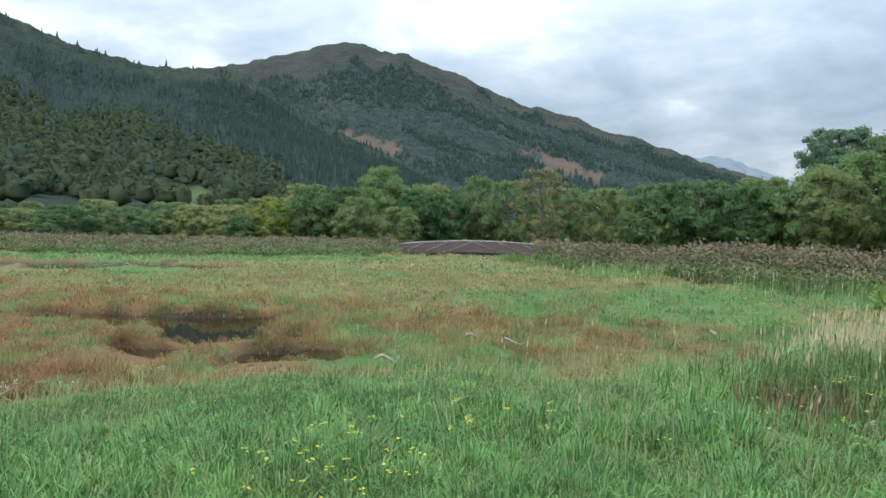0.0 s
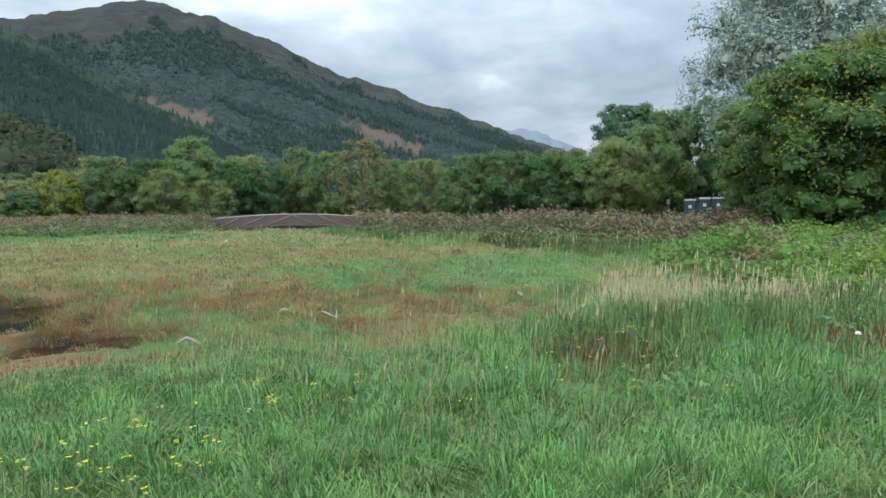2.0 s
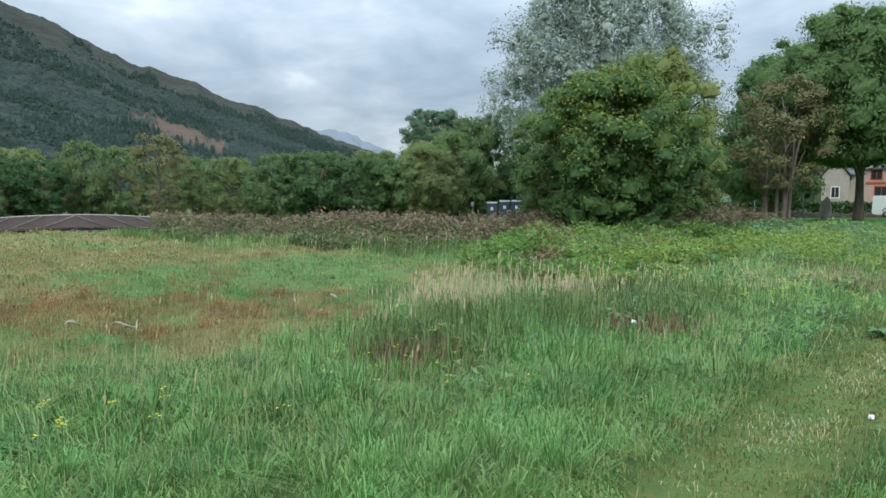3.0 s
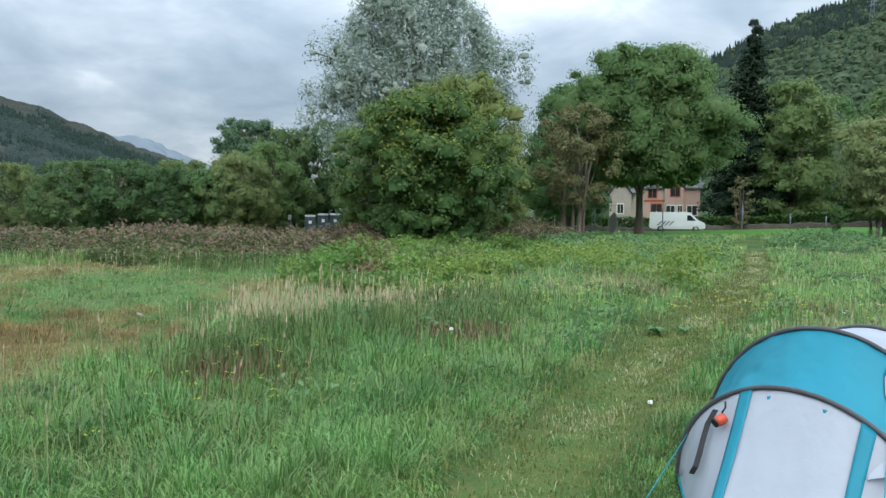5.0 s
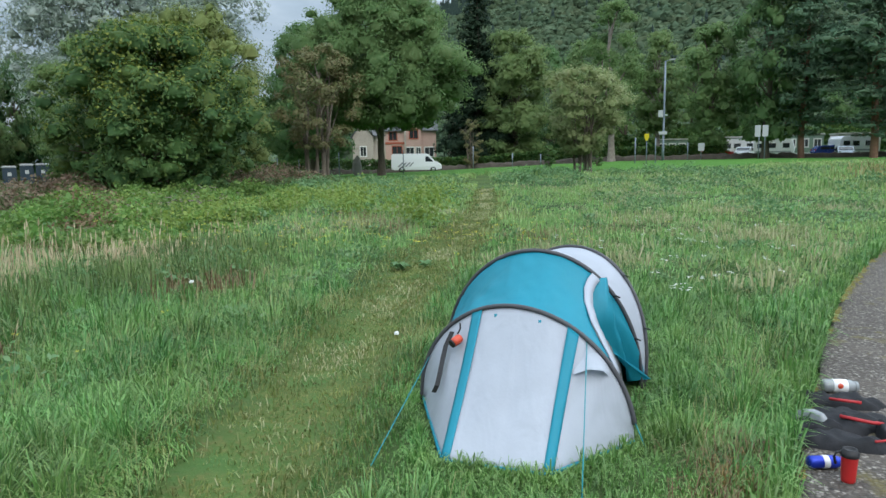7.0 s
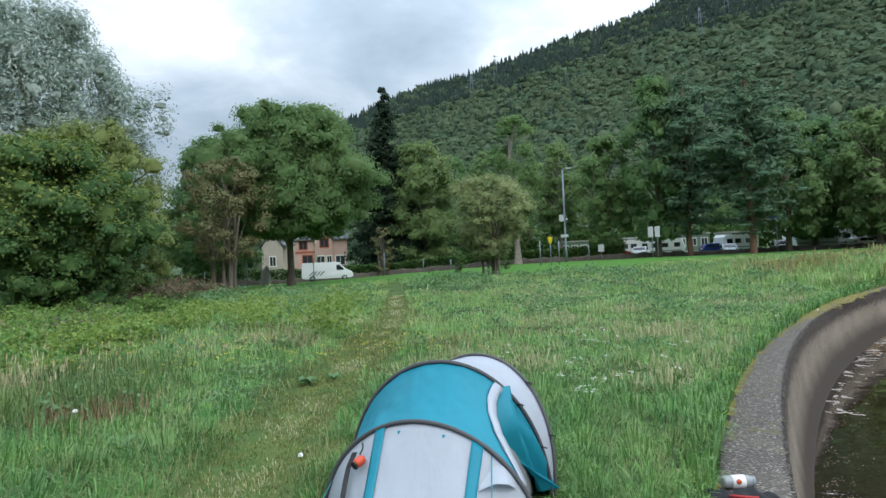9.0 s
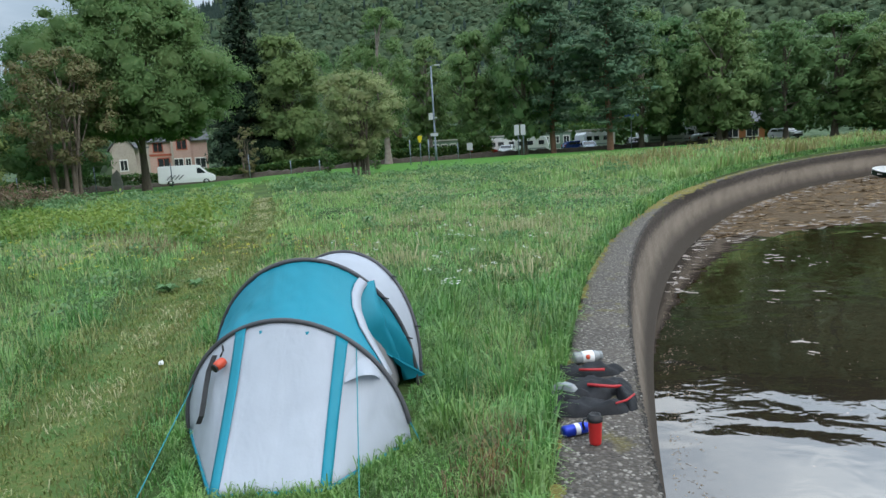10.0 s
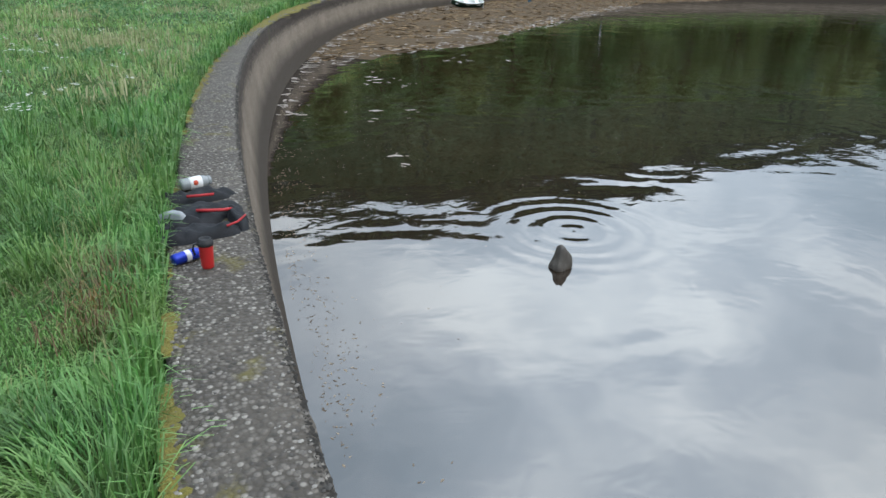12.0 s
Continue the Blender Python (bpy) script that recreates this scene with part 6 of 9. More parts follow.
def thicket_height(x, y, top, seed):
    return top * (0.20 + 1.15 * hash_noise(x, y, 1.5, seed) * (0.55 + 0.7 * hash_noise(x, y, 0.5, seed + 1)))


def belt_depth(x, y):
    """How far a place lies behind the front of the reed belt; below nought in front of it."""
    front = np.interp(x, [-90, -40, -20, -5, 2, 5, 7.7, 12.5, 17, 24, 40], [54, 50, 47, 50, 62, 48, 36, 25.0, 21.0, 21, 22])
    return np.asarray(y) - front


def build_thickets():
    rng = np.random.default_rng(64)
    # bramble bank beside the dark maple
    x = rng.uniform(9, 27, 90000)
    y = rng.uniform(7, 23, 90000)
    near = np.hypot(x - EYE_X, y - EYE_Y)
    m = (belt_depth(x, y) < 6) & (y > 5.5 + 0.36 * x) & (y < 4.0 + 1.10 * x) & (near > 14.5 - 4 * hash_noise(x, y, 2.5, 91)) & (hash_noise(x, y, 1.3, 92) > 0.40)
    x, y = x[m], y[m]
    rim = smooth(0.0, 4.0, np.hypot(x - EYE_X, y - EYE_Y) - 14.5 + 4 * hash_noise(x, y, 2.5, 91)) * smooth(-0.5, 3.0, y - 5.5 - 0.36 * x)
    v, f = herb_cloud(x, y, (0.22 + 0.78 * rim) * thicket_height(x, y, 0.80, 93), 0.070, rng)
    tagged(part_mesh("bramble_thicket", mesh_arrays("bramble_thicket", v, f), M_HERB), "tangled green brambles and nettles", "shrub", kind="stuff")
    x, y = cluster([(13.5, 13.4, 0.5), (16.5, 14.0, 0.6), (20, 13.2, 0.6), (21.5, 11.6, 0.7), (15.0, 12.2, 0.4), (24, 12.5, 0.9), (12, 11, 0.4), (26, 9.6, 0.8), (18, 12.4, 0.5), (17.5, 9.2, 0.5), (22, 8.8, 0.6), (14.2, 15.4, 0.5), (15.4, 16.2, 0.4), (19, 10.4, 0.5), (28, 11, 0.8), (15.4, 6.35, 0.45), (15.2, 6.0, 0.35), (18.3, 13.0, 0.6), (22.7, 14.1, 0.6)], 7500, rng)
    v, f = herb_cloud(x, y, thicket_height(x, y, 0.85, 95), 0.055, rng)
    tagged(part_mesh("young_shoots", mesh_arrays("young_shoots", v, f), M_YOUNG), "yellow-green shoots above the brambles", "shrub", kind="stuff")
    # willowherb and reeds along the marsh
    x = np.concatenate([rng.uniform(3, 40, 300000), rng.uniform(-80, 2, 130000)])
    y = np.concatenate([rng.uniform(17, 52, 300000), rng.uniform(46, 60, 130000)])
    d = belt_depth(x, y)
    m = (d > 0) & (d < 15) & (rng.uniform(0, 1, len(x)) < smooth(16, 2, d)) & ((x < 1) | (x > 0.14 * y + 0.3)) 
    x, y, d = x[m], y[m], d[m]
    top = (0.45 + 1.05 * smooth(0, 4.5, d)) * np.where(x < 2, 0.85, 1.0)
    hgt = top * (0.62 + 0.34 * hash_noise(x, y, 1.6, 97) + 0.26 * hash_noise(x, y, 0.5, 98))
    pink = rng.uniform(0, 1, len(x)) < 0.60 * smooth(0.3, 2.5, d)
    v, f = herb_cloud(x[~pink], y[~pink], 0.92 * hgt[~pink], 0.105, rng, 0.42)
    tagged(part_mesh("reed_belt", mesh_arrays("reed_belt", v, f), M_BELT), "dense green willowherb along the marsh", "shrub", kind="stuff")
    v, f = herb_cloud(x[pink], y[pink], hgt[pink] * 1.05, 0.085, rng, 0.5)
    keep = v[f[:, 0], 2] > land(v[f[:, 0], 0], v[f[:, 0], 1]) + (0.45 + 0.25 * rng.uniform(0, 1, pink.sum())) * hgt[pink]
    tagged(part_mesh("willowherb_tops", mesh_arrays("willowherb_tops", v, f[keep]), M_PINK), "faded pink-brown willowherb seed heads", "shrub", kind="stuff")
    # red-brown docks at the foot of the brambles
    x, y = cluster([(13.2, 15.2, 0.5), (14.4, 16.4, 0.6), (12.4, 14.0, 0.4), (10.6, 12.4, 0.4)], 1500, rng)
    v, f = herb_cloud(x, y, thicket_height(x, y, 1.1, 99), 0.05, rng, 0.4)
    tagged(part_mesh("dead_docks", mesh_arrays("dead_docks", v, f), M_DEAD), "red-brown withered docks beside the brambles", "shrub", kind="stuff")
    x, y = rng.uniform(3, 30, 90000), rng.uniform(14, 48, 90000)
    d = belt_depth(x, y)
    m = (d > -4.5) & (d < 2.0) & (hash_noise(x, y, 2.6, 57) > 0.30) & (rng.uniform(0, 1, len(x)) < smooth(-5, -1, d))
    x, y, d = x[m], y[m], d[m]
    pale = hash_noise(x, y, 3.2, 58) + rng.uniform(-0.15, 0.15, len(x)) > 0.52
    for sel, name, label, mat in ((~pale, "belt_reeds", "blue-green reeds in front of the willowherb", M_REED), (pale, "pale_reeds", "yellowing reeds in front of the willowherb", M_FAR_GRASS)):
        h = rng.uniform(0.30, 0.70, sel.sum()) * (0.45 + 0.75 * smooth(-4, 0.5, d[sel]))
        grass_stuff(name, label, [blades(x[sel], y[sel], land(x[sel], y[sel]), h, rng.uniform(0.016, 0.030, sel.sum()), rng, 0.6, (0.2, 0))], mat)


def build_moss():
    """Moss along the landward edge of the coping, wider where nobody walks."""
    rng = np.random.default_rng(65)
    a = np.radians(np.concatenate([rng.uniform(60, 82.5, 5200), rng.uniform(20, 62, 2600)]))
    far = smooth(7, 20, CX + RW * np.cos(a))
    off = 0.53 - np.abs(rng.normal(size=len(a))) * (0.030 + 0.17 * far)
    x, y = CX + (RW + off) * np.cos(a), CY + (RW + off) * np.sin(a)
    s = rng.uniform(0.012, 0.04, len(a)) * (1 + 2.2 * far) * smooth(0.30, 0.55, hash_noise(np.degrees(a) * 3.5, 0 * a, 1.0, 87) + 0.35 * far)
    base = np.array([(np.cos(q), np.sin(q), 0) for q in np.arange(6) * np.pi / 3] + [(0.1, 0, 0.4)])
    f0 = np.array([(k, (k + 1) % 6, 6) for k in range(6)])
    v, f = scatter([(base, f0)], x, y, wall_top(x) - 0.004, s * rng.uniform(0.5, 1.0, len(a)), s, rng)
    ob = part_mesh("moss", mesh_arrays("moss", v, f, smooth_shade=True), M_MOSS, QUAY, "yellow moss along the inner edge")
    tagged(ob, kind="stuff")
    # black lichen along the brink over the water
    a = np.radians(np.concatenate([rng.uniform(60, 84.5, 7000), rng.uniform(0, 62, 6000)]))
    run = 0.35 + hash_noise(np.degrees(a) * 5, 0 * a, 1.0, 88)
    off = 0.004 + np.abs(rng.normal(size=len(a))) * 0.030 * run
    x, y = CX + (RW + off) * np.cos(a), CY + (RW + off) * np.sin(a)
    s = rng.uniform(0.005, 0.015, len(a)) * (1 + smooth(8, 40, x))
    v, f = scatter([(base, f0)], x, y, wall_top(x) - 0.006 - 0.9 * np.maximum(0, 0.03 - off), s, s, rng)
    ob = part_mesh("lichen", mesh_arrays("lichen", v, f, smooth_shade=True), M_LICHEN, QUAY, "black lichen along the brink")
    tagged(ob, kind="stuff")
    # the grass that hangs over the coping's edge
    a = np.radians(rng.uniform(20, 82.7, 22000))
    far = smooth(7, 16, CX + RW * np.cos(a))
    r = RW + 0.55 - 0.28 * far * rng.uniform(0, 1, len(a)) ** 2 + np.abs(rng.normal(size=len(a))) * 0.10
    x, y = CX + r * np.cos(a), CY + r * np.sin(a)
    d = np.hypot(x - EYE_X, y - EYE_Y)
    rows = [blades(x, y, np.where(wall_distance(x, y) < 0.5, wall_top(x), land(x, y)), rng.uniform(0.12, 0.34, len(a)), 0.006 + 0.0012 * d, rng, 0.6, (0.02, -0.12))]
    grass_stuff("edge_grass", "grass hanging over the edge of the coping", rows, M_GRASS)


def build_far_quay_grass():
    """Rank grass behind the far side of the quay."""
    rng = np.random.default_rng(67)
    a = np.radians(rng.uniform(-20, 58, 30000))
    r = RW + 0.7 + 9.0 * rng.uniform(0, 1, len(a)) ** 1.6
    x, y = CX + r * np.cos(a), CY + r * np.sin(a)
    h = (0.30 + 1.15 * hash_noise(x, y, 4.0, 47) ** 1.4 * (0.6 + 0.5 * hash_noise(x, y, 1.1, 46))) * rng.uniform(0.5, 1.1, len(a))
    tawny = hash_noise(x, y, 6.0, 48) + rng.uniform(-0.18, 0.18, len(a)) > 0.56
    for sel, name, label, mat in ((~tawny, "quay_grass", "rank tall grass behind the far quay", M_FAR_GRASS), (tawny, "tawny_grass", "tawny seeding grass in mounds behind the far quay", M_FAWN)):
        grass_stuff(name, label, [blades(x[sel], y[sel], land(x[sel], y[sel]), h[sel], rng.uniform(0.04, 0.08, sel.sum()), rng, 0.7, (0.2, 0.05))], mat)


build_bank_grass()
build_far_quay_grass()
build_marsh_grass()
build_seed_grass()
build_herb_clumps()
build_thickets()
build_moss()

# ---- the tent ----
M_TEAL = cloth_mat("teal_tent_cloth", (0.008, 0.28, 0.39))
M_WHITE_CLOTH = cloth_mat("pale_grey_tent_cloth", (0.49, 0.53, 0.60))
M_GREY_CLOTH = cloth_mat("dark_grey_tape", (0.075, 0.075, 0.085), trans=0.05)
M_INNER = cloth_mat("grey_inner_tent", (0.23, 0.22, 0.225), trans=0.2)
M_BLACK = plain_mat("black_webbing", (0.012, 0.012, 0.014), 0.6)
M_CORD = plain_mat("teal_cord", (0.015, 0.25, 0.30), 0.7)
M_ORANGE = plain_mat("orange_red_plastic", (0.56, 0.065, 0.025), 0.4)
M_STEEL = plain_mat("galvanised_steel", (0.20, 0.24, 0.29), 0.5, 0.3)


def hoop_curve(foot_r, foot_l, apex):
    fr, fl, ap = (np.array(v, float) for v in (foot_r, foot_l, apex))

    def at(u):
        u = np.asarray(u, float)
        s = ((1 - np.cos(np.pi * u)) / 2)[..., None]
        k = np.sin(np.pi * u)[..., None]
        p = np.concatenate([fr * (1 - s) + fl * s, 0 * s], -1)
        p[..., :2] += (ap[:2] - (fr + fl) / 2) * k
        p[..., 2] = ap[2] * k[..., 0] ** 0.96
        return p
    return at


def loft(name, a, b, u0, u1, mat, parent, label="", nu=36, nv=10, sag=0.0, lift=0.0, folds=0.0, seed=0):
    """Cloth between two curves; u0 and u1 may depend on v."""
    v = np.linspace(0, 1, nv)
    lo = np.array([u0(q) if callable(u0) else u0 for q in v])
    hi = np.array([u1(q) if callable(u1) else u1 for q in v])
    u = lo[:, None] + (hi - lo)[:, None] * np.linspace(0, 1, nu)[None]
    vv = np.broadcast_to(v[:, None], u.shape)
    p = a(u) * (1 - vv[..., None]) + b(u) * vv[..., None]
    mid = np.array([4.3, 0.7, 0.35])
    out = p - mid
    out /= np.maximum(np.linalg.norm(out, axis=-1, keepdims=True), 1e-6)
    bend = lift - sag * np.sin(np.pi * vv) + folds * (hash_noise(u * 22, vv * 3, 1.0, seed) - 0.5) * np.sin(np.pi * np.clip(vv * 1.1, 0, 1)) + 0.35 * folds * (hash_noise(u * 60, vv * 9, 1.0, seed + 1) - 0.5)
    p = p + out * bend[..., None]
    p[..., 2] = np.maximum(p[..., 2], 0.005)
    i, j = np.meshgrid(np.arange(nv - 1), np.arange(nu - 1), indexing="ij")
    f = np.stack([i * nu + j, i * nu + j + 1, (i + 1) * nu + j + 1, (i + 1) * nu + j], -1).reshape(-1, 4)
    me = mesh_arrays(name, p, f, smooth_shade=True)
    ob = part_mesh(name, me, mat, parent, label)
    mod = ob.modifiers.new("thickness", "SOLIDIFY")
    mod.thickness = 0.004
    return ob


def build_tent():
    tent = thing("tent", "small teal and pale grey pop-up tent with its side door open", "tent")
    h1 = hoop_curve((3.56, -0.05), (3.88, 1.48), (3.69, 0.72, 0.775))
    h2 = hoop_curve((4.60, -0.01), (4.56, 1.52), (4.30, 0.73, 1.065))
    h3 = hoop_curve((4.63, -0.03), (5.25, 1.40), (5.00, 0.55, 1.01))
    h4 = hoop_curve((5.30, 0.02), (5.72, 1.15), (5.62, 0.52, 0.50))
    h5 = hoop_curve((5.85, 0.25), (5.98, 0.85), (6.0, 0.52, 0.02))

    def base(u):
        u = np.asarray(u, float)
        x = np.interp(u, [0, 0.335, 0.49, 0.625, 1], [3.56, 2.96, 2.95, 2.94, 3.88])
        y = np.interp(u, [0, 0.335, 0.49, 0.625, 1], [-0.05, 0.36, 0.67, 0.98, 1.48])
        return np.stack([x, y, 0 * x + 0.015], -1)

    def door(v):
        return float(np.interp(v, [0, 0.05, 0.15, 0.30, 0.5, 0.7, 0.85, 1], [0.15, 0.192, 0.243, 0.290, 0.321, 0.333, 0.331, 0.322]))

    loft("front_panel", h1, base, 0.0, 1.0, M_WHITE_CLOTH, tent, "pale grey front panel", nu=90, nv=24, sag=0.016, folds=0.016, seed=1)
    for lo, hi in ((0.317, 0.352), (0.606, 0.640)):
        loft("stripe", h1, base, lo, hi, M_TEAL, tent, "teal stripe", nu=5, nv=16, lift=0.012, sag=0.012)
    loft("middle_panel", h1, h2, door, 1.0, M_TEAL, tent, "teal roof panel", nu=60, nv=40, sag=0.022, folds=0.030, seed=5)
    # the white trim that follows the edge of the door
    k = np.linspace(0.03, 1.0, 44)
    edge_u = np.array([door(v) for v in k])
    su, sv = np.gradient(edge_u) * 2.3, np.gradient(k) * 0.75
    norm = np.hypot(su, sv)
    strip = []
    for w in (-0.062, -0.03, 0.004):
        uu, vv = np.clip(edge_u + w * sv / norm / 2.3, 0, 1), np.clip(k - w * su / norm / 0.75, 0, 1)
        q = h1(uu) * (1 - vv[:, None]) + h2(uu) * vv[:, None]
        out = q - np.array([4.3, 0.7, 0.35])
        strip.append(q + out / np.linalg.norm(out, axis=1, keepdims=True) * (0.012 - 0.02 * np.sin(np.pi * vv))[:, None])
    p = np.stack(strip, 1)
    i, j = np.meshgrid(np.arange(43), np.arange(2), indexing="ij")
    f = np.stack([i * 3 + j, i * 3 + j + 1, (i + 1) * 3 + j + 1, (i + 1) * 3 + j], -1).reshape(-1, 4)
    ob = part_mesh("door_band", mesh_arrays("door_band", p, f, smooth_shade=True), M_WHITE_CLOTH, tent, "white curved door trim")
    ob.modifiers.new("thickness", "SOLIDIFY").thickness = 0.006
    loft("inner_tent", h1, h2, 0.0, lambda v: door(v) - 0.02, M_INNER, tent, "dark grey inner tent", nu=24, nv=12, lift=-0.15, folds=0.03, seed=8)
    loft("rear_panel", h2, h3, 0.0, 1.0, M_WHITE_CLOTH, tent, "pale grey rear panel", nu=44, nv=9, sag=0.012, folds=0.012, seed=9)
    loft("tail_panel", h3, h4, 0.0, 1.0, M_TEAL, tent, "teal tail panel", nu=40, nv=9, sag=0.03, folds=0.02, seed=11)
    loft("tail_end", h4, h5, 0.0, 1.0, M_WHITE_CLOTH, tent, nu=36, nv=8, sag=0.02, folds=0.02, seed=13)
    # the door leaf, gathered along the middle hoop
    n, k = 30, 14
    u, w = np.meshgrid(np.linspace(0.02, 0.305, n), np.linspace(0, 1, k), indexing="ij")
    q = ((u - 0.02) / 0.285)[..., None]
    chord = h2(np.array(0.02)) * (1 - q) + h2(np.array(0.305)) * q
    chord = chord + q * (1 - q) * (0.35 + 1.5 * q) * np.array([-1.0, 0.02, -0.06]) + 4 * q * (1 - q) * np.array([0.02, 0.09, -0.02]) + np.array([-0.02, 0.0, 0.0])
    p = h2(u) * (1 - w[..., None]) + chord * w[..., None]
    crease = np.sin(w * 8 + 2.5 * q[..., 0]) + 0.6 * np.sin(w * 15 - 5 * q[..., 0]) + 0.9 * (hash_noise(w * 4, q[..., 0] * 7, 1.0, 17) - 0.5)
    p += (0.052 * crease * np.sin(np.pi * np.clip(w, 0, 1)) + 0.044 * crease * w)[..., None] * np.array([0.35, -0.9, 0.1])
    i, j = np.meshgrid(np.arange(n - 1), np.arange(k - 1), indexing="ij")
    f = np.stack([i * k + j, i * k + j + 1, (i + 1) * k + j + 1, (i + 1) * k + j], -1).reshape(-1, 4)
    part_mesh("door_flap", mesh_arrays("door_flap", p, f, smooth_shade=True), M_TEAL, tent, "crumpled teal door flap tied back")
    us = np.linspace(0, 1, 60)
    for hc, r, lo in ((h1, 0.0155, 0.05), (h2, 0.0155, 0.0), (h3, 0.014, 0.0), (h4, 0.012, 0.0)):
        q = hc(us[us >= lo])
        c = q.mean(0)
        d = q - c
        tube("hoop_sleeve", q + 0.012 * d / np.linalg.norm(d, axis=1, keepdims=True), r, M_GREY_CLOTH, tent, 8, "dark grey hoop sleeve")
    q = base(np.linspace(0, 1, 40))
    tube("hem", q + np.array([0, 0, 0.002]), 0.011, M_TEAL, tent, 6, "teal bottom hem")
    # vent hood on the right flank of the front panel
    n, k = 14, 8
    s, t = np.meshgrid(np.linspace(0.205, 0.315, n), np.linspace(0, 1, k), indexing="ij")
    g = (s - 0.205) / 0.11
    vv = np.interp(g, [0, 0.35, 0.7, 1], [0.10, 0.13, 0.20, 0.31]) - 0.13 * (1 - t) * np.sin(np.pi * np.clip(0.12 + 0.8 * g, 0, 1))
    vv = np.maximum(vv, 0.02)
    p = h1(s) * (1 - vv[..., None]) + base(s) * vv[..., None]
    bulge = 0.012 + 0.065 * np.sin(np.pi * g) * t ** 1.5
    p[..., 0] -= 0.8 * bulge
    p[..., 1] -= 0.6 * bulge
    i, j = np.meshgrid(np.arange(n - 1), np.arange(k - 1), indexing="ij")
    f = np.stack([i * k + j, i * k + j + 1, (i + 1) * k + j + 1, (i + 1) * k + j], -1).reshape(-1, 4)
    part_mesh("vent_hood", mesh_arrays("vent_hood", p, f, smooth_shade=True), M_WHITE_CLOTH, tent, "pale grey vent hood")
    for uu in (0.43, 0.56):
        a = h1(np.array(uu))
        tube("toggle", [a + np.array([-0.03, 0, -0.035]), a + np.array([-0.035, 0, -0.055]), a + np.array([-0.035, 0.002, -0.085])], 0.013, M_TEAL, tent, 6, "teal toggle")
    for uu, hc in ((0.78, h2), (0.24, h2), (0.12, h2), (0.30, h3), (0.14, h3)):
        a = hc(np.array(uu)) * 1.0
        tube("peg_loop", [a + np.array([-0.02, 0, 0.01]), a + np.array([-0.035, -0.03, 0.012]), a + np.array([-0.02, -0.05, 0.0])], 0.006, M_BLACK, tent, 5)
    for a, b in ((h1(np.array(0.86)), (2.78, 1.36, 0.0)), (h1(np.array(0.29)), (2.72, 0.14, 0.0)), (h1(np.array(0.08)), (3.52, -0.12, 0.0))):
        q = np.linspace(np.array(a), np.array(b), 5)
        tube("guy_line", q, 0.0035, M_CORD, tent, 5, "teal guy line")
    strap = np.array([h1(np.array(u)) * (1 - v) + base(np.array(u)) * v + np.array([-0.055, 0.01, 0.0]) for u, v in ((0.70, 0.08), (0.722, 0.18), (0.730, 0.30), (0.735, 0.42), (0.745, 0.53), (0.765, 0.59))])
    bm = bmesh.new()
    vs = [(bm.verts.new(q + np.array([0, 0.016, 0])), bm.verts.new(q - np.array([0, 0.016, 0]))) for q in strap]
    for (p0, p1), (p2, p3) in zip(vs, vs[1:]):
        bm.faces.new((p0, p1, p3, p2))
    ob = part("strap", bm, M_BLACK, tent, "black hanging strap")
    ob.modifiers.new("thickness", "SOLIDIFY").thickness = 0.006
    lamp = thing("camping_lantern", "round orange-red plastic lantern hung on the tent", "lantern", tuple(h1(np.array(0.675)) * 0.83 + base(np.array(0.675)) * 0.17 + np.array([-0.075, 0.0, 0.0])))
    ob = lathe("body", [(0.010, -0.06), (0.036, -0.055), (0.046, -0.03), (0.047, 0.02), (0.040, 0.05), (0.022, 0.062), (0.010, 0.064)], M_ORANGE, lamp, 16)
    ob.matrix_local = pose(0, 0, 0, 70, 0, 60) @ Matrix.Scale(0.68, 4)
    ob = lathe("base_ring", [(0.030, -0.075), (0.041, -0.072), (0.042, -0.058), (0.034, -0.055)], M_BLACK, lamp, 16, "black base")
    ob.matrix_local = pose(0, 0, 0, 70, 0, 60) @ Matrix.Scale(0.68, 4)
    tube("hanger", [(0.02, 0.0, 0.04), (0.05, -0.01, 0.07), (0.075, 0.0, 0.10)], 0.006, M_BLACK, lamp, 6, "black hanging loop")
    return tent


build_tent()

# ---- things on the quay ----
M_RED = plain_mat("red_mug_plastic", (0.48, 0.022, 0.022), 0.35)
M_BLUE = plain_mat("blue_printed_tin", (0.012, 0.04, 0.42), 0.3, 0.4)
M_LABEL = plain_mat("white_paper_label", (0.72, 0.72, 0.72), 0.6)
M_CLEAR = plain_mat("cloudy_clear_plastic", (0.27, 0.29, 0.30), 0.12)
M_COAT = rough_mat("charcoal_fleece", (0.010, 0.011, 0.013), (0.020, 0.021, 0.025), 14, 0.7, 0.3, 0.006)
M_COAT.node_tree.nodes["Principled BSDF"].inputs["Specular IOR Level"].default_value = 0.25
M_COAT_RED = plain_mat("red_zip_lining", (0.42, 0.02, 0.025), 0.6)
M_BAG = plain_mat("clear_crumpled_film", (0.26, 0.28, 0.30), 0.12)
M_PAPER = plain_mat("white_paper", (0.75, 0.76, 0.77), 0.7)


def coping_z(x):
    return float(wall_top(x)) + 0.006


